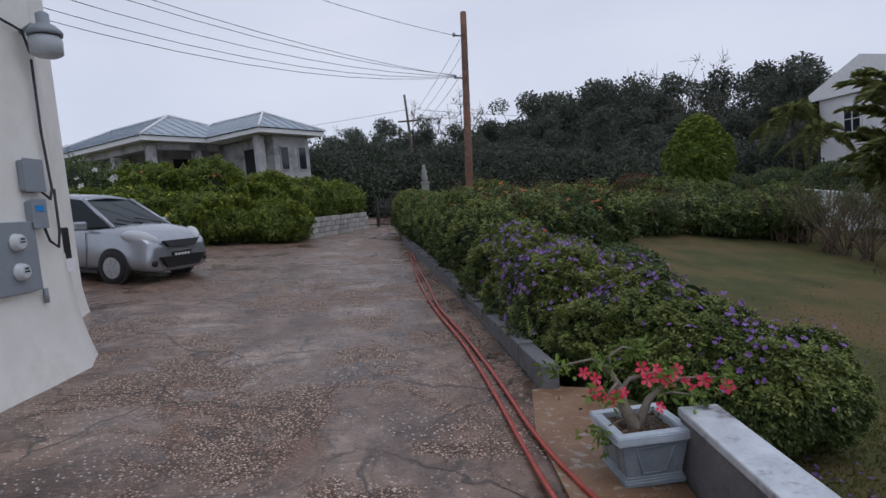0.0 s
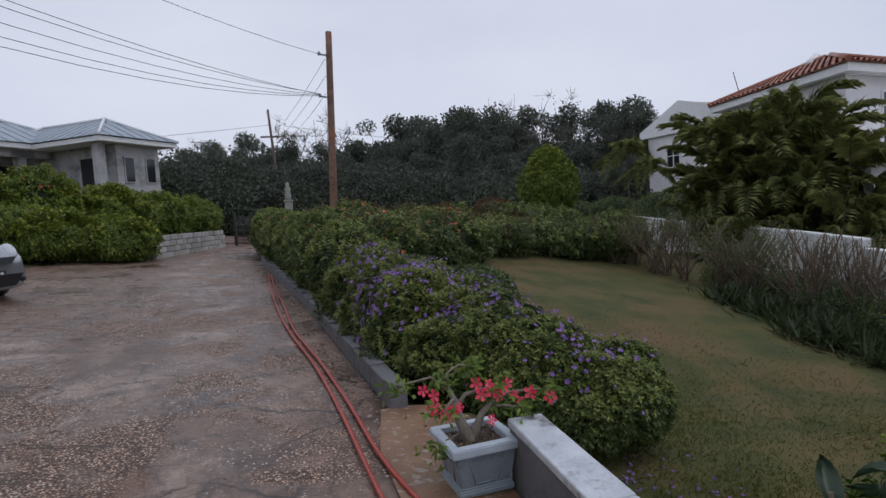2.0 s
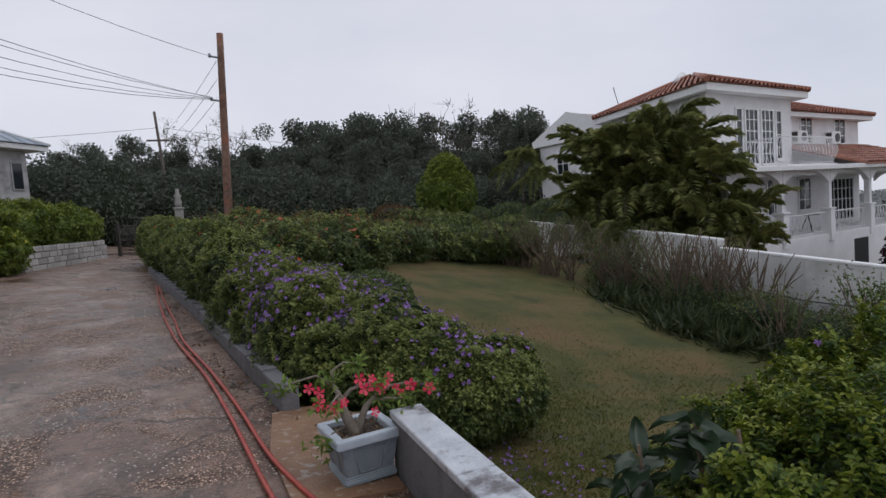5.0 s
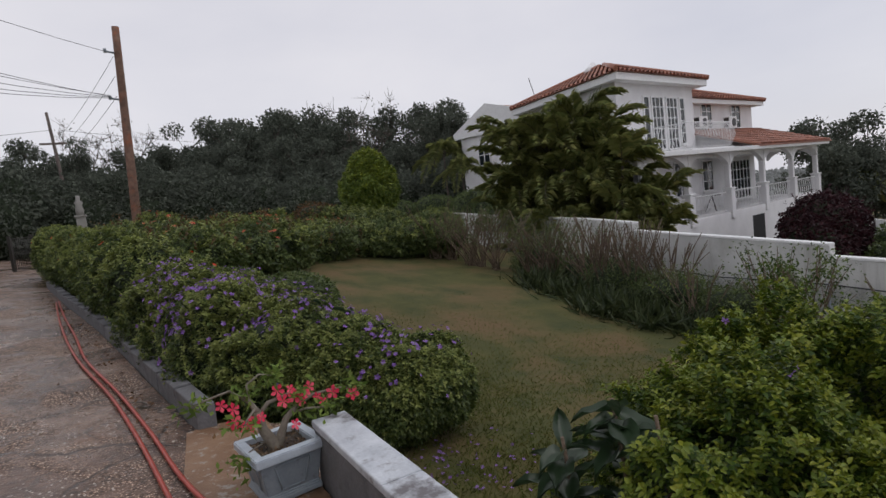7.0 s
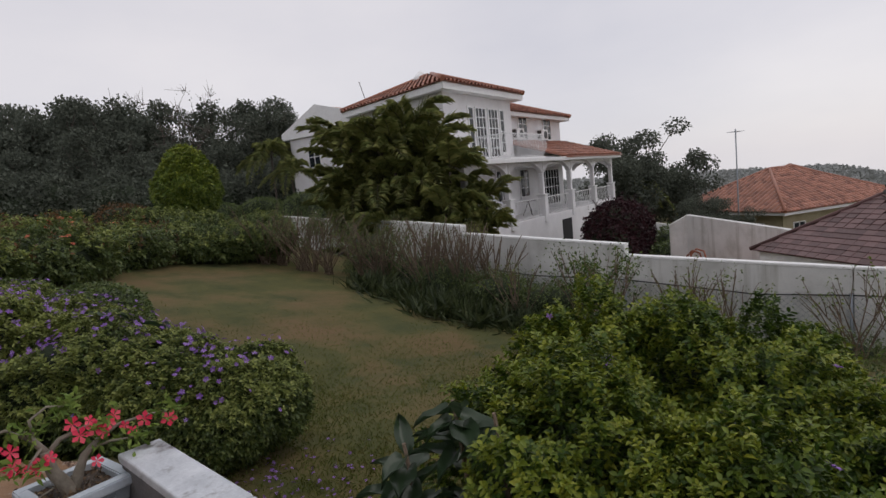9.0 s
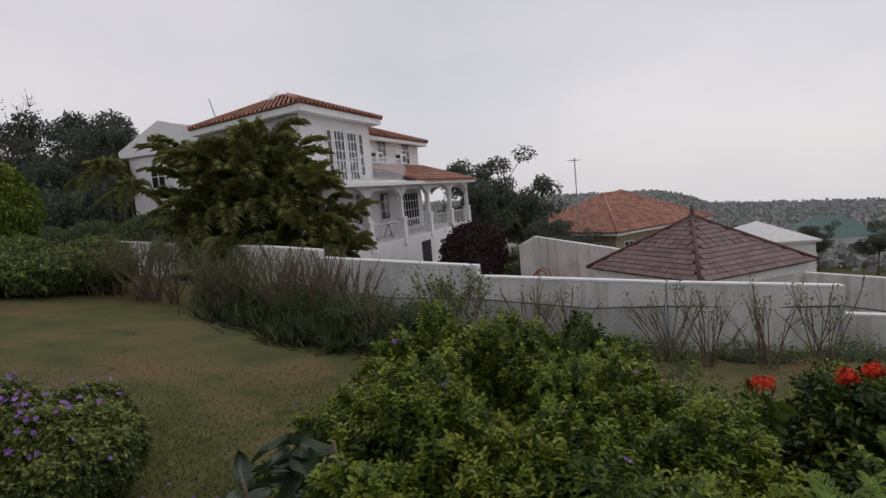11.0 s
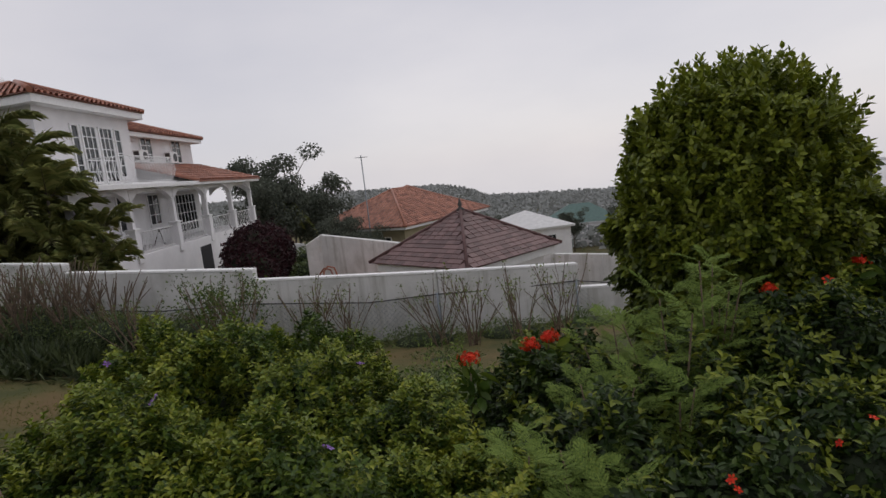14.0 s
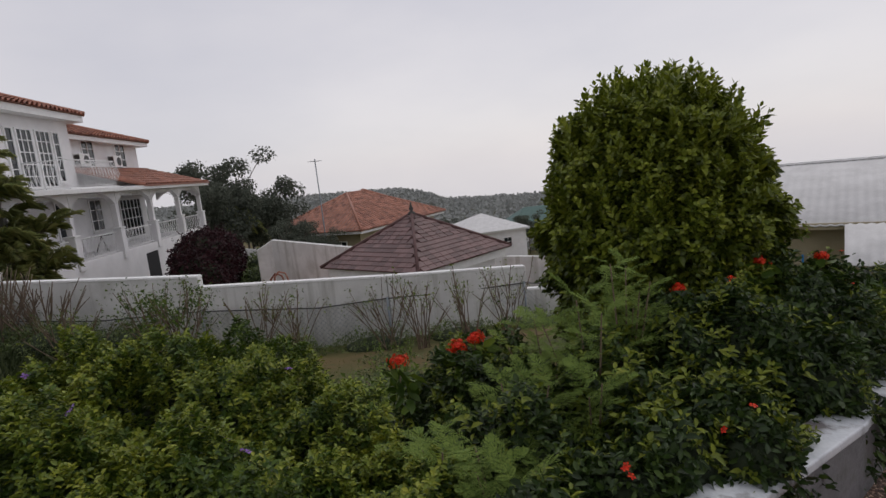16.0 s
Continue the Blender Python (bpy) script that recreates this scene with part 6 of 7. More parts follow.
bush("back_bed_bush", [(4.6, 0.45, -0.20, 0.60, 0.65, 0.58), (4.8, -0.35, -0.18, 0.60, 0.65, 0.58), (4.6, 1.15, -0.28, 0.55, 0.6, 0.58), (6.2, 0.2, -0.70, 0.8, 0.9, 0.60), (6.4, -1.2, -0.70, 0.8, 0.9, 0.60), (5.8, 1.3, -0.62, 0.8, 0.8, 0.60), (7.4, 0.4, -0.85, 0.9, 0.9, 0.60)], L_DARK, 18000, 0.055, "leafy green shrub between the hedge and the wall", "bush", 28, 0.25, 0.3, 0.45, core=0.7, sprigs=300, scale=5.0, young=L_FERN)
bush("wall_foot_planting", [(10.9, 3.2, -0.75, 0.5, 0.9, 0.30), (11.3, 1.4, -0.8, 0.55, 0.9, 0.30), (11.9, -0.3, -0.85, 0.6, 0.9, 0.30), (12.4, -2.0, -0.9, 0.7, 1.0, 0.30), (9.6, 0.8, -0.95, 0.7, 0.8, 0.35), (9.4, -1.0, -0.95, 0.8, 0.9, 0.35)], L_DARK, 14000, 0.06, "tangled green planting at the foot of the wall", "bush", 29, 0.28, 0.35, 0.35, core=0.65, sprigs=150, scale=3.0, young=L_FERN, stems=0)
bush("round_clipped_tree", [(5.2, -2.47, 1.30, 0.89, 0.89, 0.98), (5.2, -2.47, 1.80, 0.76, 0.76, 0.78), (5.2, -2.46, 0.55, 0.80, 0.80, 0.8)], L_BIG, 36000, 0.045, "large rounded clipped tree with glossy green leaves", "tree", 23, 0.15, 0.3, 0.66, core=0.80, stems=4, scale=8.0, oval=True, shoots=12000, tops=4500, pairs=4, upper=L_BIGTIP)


tree_thing = bpy.data.objects["round_clipped_tree"]
tz = tree_thing.matrix_world.translation - Vector((0, 0, float(fall(5.2, -2.5))))
rng = np.random.default_rng(24)
SP, SN = shell([(5.2 - tz.x, -2.47 - tz.y, 1.30 - tz.z, 0.89, 0.89, 0.98), (5.2 - tz.x, -2.47 - tz.y, 1.80 - tz.z, 0.76, 0.76, 0.78)], 1600, rng, 0.06, 0.03, None, 24, 6.0)
up_side = SN[:, 2] > 0.25
part("upright_foliage", sprig_sheet("upright_foliage", SP[up_side] - SN[up_side] * 0.03, SN[up_side], rng, 0.052, 9, 0.5, 0.42, lift=1.8, splay=0.9, curl=0.05), L_BIGTIP, tree_thing)


def feather_leaf(seed, pairs=7, pinna=0.36, leaflets=13):
    """One twice-divided leaf of length 1 along x: paired side sprays of many tiny leaflets."""
    rng = np.random.default_rng(seed)
    vs = []
    for k in range(pairs):
        u = 0.22 + 0.78 * k / (pairs - 1)
        p = np.array([u, 0, -0.28 * u * u])
        ll = pinna * math.sin(math.pi * (0.28 + 0.55 * k / (pairs - 1)))
        for q in (-1, 1):
            a = (62 - 40 * k / (pairs - 1) + rng.uniform(-8, 8)) * math.pi / 180
            d = np.array([math.cos(a), q * math.sin(a), rng.uniform(-0.35, 0.05)])
            s = np.array([-d[1], d[0], 0.15 * q])
            for i in range(leaflets):
                w = (i + 0.6) / leaflets
                c = p + d * ll * w - np.array([0, 0, 0.12 * ll * w * w])
                h = 0.075 * math.sin(math.pi * (0.2 + 0.7 * w))
                for r in (-1, 1):
                    e = s * r * 0.9 + d * 0.45
                    vs += [c, c + e * h * 0.5 + d * 0.011, c + e * h, c + e * h * 0.5 - d * 0.011]
    return np.array(vs)


def feathery(x, y, h, seed, n=9, wide=0.30, fronds=17):
    """A light shrub with arching stems and twice-divided feathery leaves."""
    rng = np.random.default_rng(seed)
    z = ground_z(x, y)
    t = holder("feathery_shrub", (x, y, z), "light green shrub with soft feathery fern-like leaves", "shrub", slope=False)
    leaf = [feather_leaf(seed + 7 * k) for k in range(3)]
    bm, ribs, vs = bmesh.new(), bmesh.new(), []
    for i in range(n):
        a, top = rng.uniform(0, 6.28), h * rng.uniform(0.62, 1.0)
        r = wide * rng.uniform(0.3, 1.0)
        m = Vector((math.cos(a) * r * 0.35, math.sin(a) * r * 0.35, top * 0.6))
        e = Vector((math.cos(a) * r, math.sin(a) * r, top))
        tube(bm, [(0, 0, 0), m, e], [0.011, 0.008, 0.004], 5)
        for f in range(fronds):
            w = 0.1 + 0.9 * f / (fronds - 1)
            b = f * 2.4 + rng.uniform(-.5, .5)
            el = rng.uniform(0.0, 0.55) + 0.45 * w
            L = rng.uniform(0.13, 0.22)
            o = np.array(m.lerp(e, w)[:])
            fx = np.array([math.cos(b) * math.cos(el), math.sin(b) * math.cos(el), math.sin(el)])
            fy = np.array([-math.sin(b), math.cos(b), rng.uniform(-.35, .35)])
            fz = np.cross(fx, fy)
            vs.append(o + (leaf[f % 3] @ np.stack([fx, fy, fz])) * L)
            tube(ribs, [tuple(o + (fx * u - fz * 0.28 * u * u) * L) for u in (0, 0.5, 1.0)], 0.0016, 3, cap=False)
    part("branching", bm, M_TWIG, t)
    part("leaf_ribs", ribs, L_FERN, t)
    v = np.concatenate(vs)
    k = np.arange(len(v) // 4)[:, None] * 4
    part("leaves", fast_mesh("leaves", v, np.stack([k + [0, 1, 2], k + [0, 2, 3]], 1).reshape(-1, 3)), L_FERN, t)


for i, (x, y, h, n, wide) in enumerate(((3.90, -1.85, 1.95, 9, 0.34), (3.70, -1.62, 1.60, 7, 0.32), (3.45, -1.55, 1.20, 7, 0.30), (3.3, -1.15, 1.15, 7, 0.28), (2.87, -0.72, 1.10, 7, 0.26), (2.87, -1.02, 1.0, 7, 0.28), (3.95, -1.4, 1.5, 7, 0.28))):
    feathery(x, y, h, 300 + i, n, wide)


def ixora(x, y, z, seed, r=0.075):
    rng = np.random.default_rng(seed)
    t = holder("red_flower_head", (x, y, z), "round cluster of small bright red flowers over yellow-green leaves", "flower")
    n = 85
    d = unit(rng.normal(size=(n, 3)) + [0, 0, 0.5])
    part("bloom", blossoms("bloom", d * r * rng.uniform(0.45, 1.25, size=(n, 1)) * np.array([1, 1, 0.6]) + rng.normal(size=(n, 3)) * r * 0.15, d, 0.014, rng, 4), F_RED, t)
    n = 44
    d = unit(rng.normal(size=(n, 3)) * [1, 1, 0.5])
    part("leaves", leaf_sheet("leaves", d * 0.05 - np.array([0, 0, 1.0]) * (r * 0.6 + rng.random((n, 1)) * 0.25), d, 0.11, rng, 0.45, oval=True), L_YELLOW, t)
    part("stalk", tube(bmesh.new(), [(0.02, 0.03, -0.6), (0, 0, -r * 0.4)], [0.006, 0.004], 5), M_TWIG, t)


ixora(3.93, -0.80, 0.86, 1, 0.06)
ixora(3.98, -0.92, 0.90, 2, 0.05)
ixora(3.88, -0.42, 0.80, 3, 0.06)
for i, (x, y, z) in enumerate(((4.35, -2.9, 1.22), (4.5, -3.4, 1.20), (4.15, -2.3, 1.10))):
    ixora(x, y, z, 10 + i, 0.04)


def big_leaf_plant(x, y, z, seed):
    rng = np.random.default_rng(seed)
    t = holder("broad_leaf_plant", (x, y, z), "dark plant with broad glossy leaves at the hedge's foot", "plant")
    for k in range(20):
        a, e = rng.uniform(0, 6.28), rng.uniform(0.1, 1.2)
        L, W = rng.uniform(0.10, 0.19), rng.uniform(0.034, 0.055)
        bm = bmesh.new()
        rows = []
        for i in range(7):
            u = i / 6
            w = W * math.sin(math.pi * min(1.0, 0.08 + u * 0.92)) ** 0.8
            rows.append([bm.verts.new((L * u, s * w, 0.03 * abs(s) - 0.10 * u * u + 0.012 * math.sin(9 * u) * abs(s))) for s in (-1, -0.5, 0, 0.5, 1)])
        for p, q in zip(rows, rows[1:]):
            for j in range(4):
                bm.faces.new((p[j], q[j], q[j + 1], p[j + 1])).smooth = True
        h = rng.uniform(0.1, 0.55)
        part("leaf", bm, L_BROAD, t, m=pose(math.cos(a) * 0.04, math.sin(a) * 0.04, h, 0, -math.degrees(e) * 0.9, math.degrees(a)))
    part("stalk", tube(bmesh.new(), [(0, 0, -0.3), (0.02, 0, 0.3), (0, 0.02, 0.6)], [0.015, 0.012, 0.008], 6), M_TWIG, t)


big_leaf_plant(1.98, 1.16, 0.34, 5)
big_leaf_plant(1.92, 1.40, 0.12, 6)
big_leaf_plant(2.05, 1.02, 0.30, 9)
big_leaf_plant(2.25, 4.65, 0.20, 7)
big_leaf_plant(1.9, 5.0, 0.35, 8)


def sticks(name, places, h, label, seed, n=14, spread=0.35, leaf=None, leaves=0, lsize=0.05, r=0.012):
    """A shrub of bare upright forking stems, with or without leaf tufts."""
    rng = np.random.default_rng(seed)
    for x, y in places:
        z = ground_z(x, y)
        t = holder(name, (x, y, z), label, "shrub", "shrubs along the garden wall", slope=False)
        bm = bmesh.new()
        tips, dirs = [], []
        for _ in range(n):
            a, s = rng.uniform(0, 6.28), rng.uniform(0.2, 1.0) * spread
            hh = h * rng.uniform(0.6, 1.05)
            p0 = Vector((rng.uniform(-.15, .15), rng.uniform(-.15, .15), -0.05))
            p2 = Vector((math.cos(a) * s, math.sin(a) * s, hh * 0.6))
            tube(bm, [p0, p0.lerp(p2, 0.5) + Vector((0, 0, 0.06)), p2], [r, r * 0.9, r * 0.7], 5, cap=False)
            for k in range(rng.integers(2, 4)):
                b = a + rng.uniform(-0.9, 0.9)
                q = p2 + Vector((math.cos(b) * s * 0.7, math.sin(b) * s * 0.7, hh * rng.uniform(0.25, 0.45)))
                tube(bm, [p2, p2.lerp(q, 0.5) + Vector((rng.uniform(-.03, .03), rng.uniform(-.03, .03), 0.02)), q], [r * 0.7, r * 0.6, r * 0.45], 4, cap=False)
                tips.append(q[:])
                tips.append(p2.lerp(q, 0.6)[:])
        part("branching", bm, M_TWIG, t)
        if leaf is not None and leaves:
            T = np.array(tips)[rng.integers(0, len(tips), leaves)] + rng.normal(size=(leaves, 3)) * 0.07
            part("leaves", leaf_sheet("leaves", T, unit(rng.normal(size=(leaves, 3))), lsize, rng, 0.45), leaf, t)


rngp = random.Random(31)
row = [(9.3 + 0.17 * i + rngp.uniform(-.3, .3), 15.2 - 0.62 * i + rngp.uniform(-.3, .3)) for i in range(10)]
sticks("bare_shrub", row, 1.7, "leggy grey shrub of bare upright stems by the wall", 41, 22, 0.7, L_DARK, 1000, 0.045, r=0.015)
sticks("bare_shrub", [(10.6, 8.7), (10.9, 8.0), (10.3, 9.4)], 1.9, "tall bare forking frangipani-like stems by the wall", 42, 20, 0.6, None, 0, r=0.018)
sticks("leafy_shrub", [(10.3, 5.2), (10.0, 4.6)], 1.75, "thin shrub with small leaves before the white wall", 43, 16, 0.5, L_YELLOW, 700, 0.07)
sticks("bare_shrub", [(9.9, 6.6), (10.8, 2.8), (11.0, 1.0), (10.9, 0.3), (11.1, -0.5), (10.7, 3.5), (11.3, -1.3)], 1.45, "small bare forked shrub before the white wall", 44, 13, 0.48, L_BANK, 150, 0.06, r=0.012)

for k, (x, y) in enumerate([(9.9, 6.9), (9.6, 7.8), (9.5, 8.7), (9.4, 9.7), (10.0, 5.9), (9.6, 6.3), (9.5, 10.8), (9.9, 8.3), (9.2, 7.2), (9.0, 8.2)]):
    rng = np.random.default_rng(60 + k)
    t = holder("strap_leaf_plant", (x, y, ground_z(x, y)), "clump of dark strap-shaped leaves at the border's edge", "plant", "strap-leaf plants of the border", slope=False)
    n = 340
    P = np.stack([rng.normal(0, 0.30, n), rng.normal(0, 0.30, n), np.zeros(n)], 1)
    N = unit(np.stack([rng.normal(0, 0.45, n), rng.normal(0, 0.45, n), np.ones(n)], 1))
    part("leaves", leaf_sheet("leaves", P, N * 1.6, 0.52, rng, 0.09, 0.1), L_STRAP, t)

# left bank
bush("bank_bush", [(-7.2, 17.2, 0.75, 1.6, 1.2, 0.72), (-5.2, 17.9, 0.65, 1.3, 1.1, 0.66), (-9.2, 16.8, 0.85, 1.6, 1.2, 0.78), (-11.3, 16.6, 0.8, 1.6, 1.2, 0.8)], L_BANK, 36000, 0.075, "low spreading green bush with yellow flowers on the bank", "bush", 51, 0.20, 0.24, 0.5, F_YELLOW, 80, 0.04, "small yellow flowers", 0.80, scale=2.6, shoots=5000, tops=2600, pairs=3, upper=L_YOUNG)
bush("bank_hedge", [(-7.6, 19.4, 1.35, 1.4, 1.2, 1.25), (-9.6, 19.2, 1.2, 1.3, 1.2, 1.3), (-5.9, 20.6, 1.2, 1.3, 1.4, 1.0)], L_BANK, 26000, 0.085, "tall rounded green bush on the bank", "bush", 52, 0.20, 0.25, 0.5, F_ORANGE, 40, 0.05, "a few orange flowers", 0.80, scale=2.4, shoots=3600, tops=1900, pairs=3, upper=L_YOUNG)
bush("bank_shrub", [(-11.6, 19.0, 1.2, 1.5, 1.3, 1.4), (-13.5, 18.6, 1.2, 1.5, 1.3, 1.3), (-15.5, 18.2, 1.2, 1.6, 1.3, 1.3)], L_DARK, 22000, 0.09, "dark leafy shrub with white blossom on the bank", "bush", 53, 0.22, 0.28, 0.5, F_WHITE, 34, 0.11, "white blossom", 0.84, sprigs=100)
bush("wall_hedge", [(-5.2, 23.0, 1.15, 1.2, 1.5, 0.95), (-4.4, 25.2, 1.1, 1.1, 1.4, 0.95), (-7.0, 24.0, 1.3, 1.4, 1.5, 1.0)], L_BANK, 22000, 0.09, "green hedge behind the low stone wall", "hedge", 54, 0.2, 0.25, core=0.8, scale=2.6, shoots=3200, tops=1200, pairs=3, upper=L_YOUNG)


# ---------------------------------------------------------------- trees
def tree_model(name, h, crown, leaf, n, size, label, seed, bare=0.0, trunk_r=0.16):
    """A tree: a tapered forking trunk and a crown of many leaf clumps with gaps."""
    rng = np.random.default_rng(seed)
    t = holder(name, (0, 0, -200), label, "tree", "trees of the wood", slope=False)
    bm = bmesh.new()
    tips = []
    top = Vector((rng.uniform(-.3, .3), rng.uniform(-.3, .3), h * 0.55))
    tube(bm, [(0, 0, -0.6), (0.05, 0, h * 0.25), top], [trunk_r, trunk_r * 0.8, trunk_r * 0.55], 8)
    for i in range(9):
        a = 6.28 * i / 9 + rng.uniform(-.3, .3)
        s = Vector((0, 0, h * 0.25)).lerp(top, rng.uniform(0.35, 1.0))
        e = Vector((math.cos(a) * crown * rng.uniform(0.4, 0.95), math.sin(a) * crown * rng.uniform(0.4, 0.95), h * rng.uniform(0.45, 0.92)))
        mid = s.lerp(e, 0.5) + Vector((0, 0, 0.3))
        tube(bm, [s, mid, e], [trunk_r * 0.4, trunk_r * 0.25, trunk_r * 0.1], 5, cap=False)
        tips += [e, mid]
        for _ in range(3):
            q = e + Vector((rng.normal() * crown * 0.3, rng.normal() * crown * 0.3, abs(rng.normal()) * crown * 0.35))
            tube(bm, [mid.lerp(e, 0.6), q], [trunk_r * 0.26, trunk_r * 0.12], 4, cap=False)
            tips.append(q)
            if bare:
                for _ in range(9):
                    q2 = q + Vector((rng.normal() * 0.5, rng.normal() * 0.5, abs(rng.normal()) * 0.6))
                    tube(bm, [q, q2], [trunk_r * 0.16, trunk_r * 0.08], 3, cap=False)
    part("trunk", bm, M_BARK, t)
    if n:
        T = np.array([p[:] for p in tips])
        c = T[rng.integers(0, len(T), n)]
        r = crown * rng.uniform(0.16, 0.34, size=(n, 1))
        d = unit(rng.normal(size=(n, 3)))
        P = c + d * r * np.array([1, 1, 0.7])
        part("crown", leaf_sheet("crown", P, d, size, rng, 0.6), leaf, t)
    return t


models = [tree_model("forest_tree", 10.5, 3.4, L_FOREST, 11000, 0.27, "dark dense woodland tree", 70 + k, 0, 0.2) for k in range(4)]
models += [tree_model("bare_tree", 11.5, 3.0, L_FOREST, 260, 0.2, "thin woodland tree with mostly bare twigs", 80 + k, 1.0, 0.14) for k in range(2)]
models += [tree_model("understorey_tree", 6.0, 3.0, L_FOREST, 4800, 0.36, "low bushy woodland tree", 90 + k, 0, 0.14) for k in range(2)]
rngt = random.Random(5)


def place_tree(model, x, y, s, dz=0.0):
    o = copy_thing(models[model], pose(x, y, ground_z(x, y) + dz, 0, 0, rngt.uniform(0, 360)) @ Matrix.Diagonal((s, s, s * rngt.uniform(0.93, 1.07), 1)))
    return o


def skyline(az):
    """Height of the wood's outline by compass bearing from the drive, in degrees."""
    return np.interp(az, [-60, -30, -14, -10, -7, 0, 5, 10, 14, 17, 19, 22, 25, 28, 32, 36, 45], [6, 6, 6.5, 7.6, 8.4, 9.4, 10.2, 11.2, 13.2, 14.6, 14.2, 13.0, 12.8, 12.4, 10.5, 10, 9])


for ring, (dist, step) in enumerate(((44, 3.6), (52, 3.2), (60, 3.0))):
    az = -46.0
    while az < 44:
        d = dist + rngt.uniform(-2.5, 2.5)
        x, y = math.sin(radians(az)) * d, math.cos(radians(az)) * d
        want = 1.07 * skyline(az) * d / 60.0 * (0.72, 0.90, 1.0)[ring]
        k = rngt.choice((0, 1, 2, 3, 4, 5, 4, 5, 4, 5) if ring == 2 else (0, 1, 2, 3))
        if not (-14 < az < -3 and ring == 0 and abs(x + 4) < 4):
            place_tree(k, x, y, max(0.3, want / (12.6 if k < 4 else 12.2)))
        az += step * rngt.uniform(0.8, 1.2)
for k in range(15):
    az = -22 + 4.3 * k
    d = 38 + rngt.uniform(-2, 2)
    x, y = math.sin(radians(az)) * d, math.cos(radians(az)) * d
    if abs(az + 5.0) < 2.5:
        d, y = 50, y + 12
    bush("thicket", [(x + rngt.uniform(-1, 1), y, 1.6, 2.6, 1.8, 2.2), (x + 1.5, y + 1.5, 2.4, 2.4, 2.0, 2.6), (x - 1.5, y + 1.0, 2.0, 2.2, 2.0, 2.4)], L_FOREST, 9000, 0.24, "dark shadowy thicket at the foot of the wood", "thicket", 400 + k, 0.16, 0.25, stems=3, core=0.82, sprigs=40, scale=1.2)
# taller wood beside the villa
for x, y, s in ((22.0, 42.0, 0.80), (24.5, 39.5, 0.78), (26.5, 43.0, 0.86), (20.0, 45.0, 0.84), (28.0, 38.5, 0.70)):
    place_tree(rngt.choice((0, 1, 2, 3, 4)), x, y, s)
# trees past the villa and in the valley
for x, y, s in ((40, 17.8, 0.78), (43, 19, 0.85), (46, 17, 0.78), (50, 20, 0.85), (58, 24, 0.7), (66, 26, 0.7), (41, 13.0, 0.42), (45, 12.5, 0.40), (62, 20, 0.6), (74, 22, 0.6), (50, 15.5, 0.45), (36, 11.5, 0.34), (40, 10.5, 0.30), (85, 10, 0.7), (92, 4, 0.6), (80, 14, 0.7), (95, -8, 0.6), (90, -14, 0.6), (104, 8, 0.7)):
    place_tree(rngt.randrange(4), x, y, s)
for m in models:
    for o in (m, *m.children_recursive):
        bpy.data.objects.remove(o)

# far wooded hills, as uncountable tree crowns; haze is in their leaf colour
rng = np.random.default_rng(99)
n = 90000
ang = rng.uniform(radians(28), radians(128), n)
d = 95 + 230 * rng.random(n) ** 0.8
P = np.stack([np.sin(ang) * d, np.cos(ang) * d, np.zeros(n)], 1)
P[:, 2] = ground_z_np(P[:, 0], P[:, 1]) + rng.uniform(0.0, 3.2, n)
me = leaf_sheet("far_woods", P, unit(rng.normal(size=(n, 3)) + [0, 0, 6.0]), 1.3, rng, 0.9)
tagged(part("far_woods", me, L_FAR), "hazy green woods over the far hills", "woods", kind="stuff")


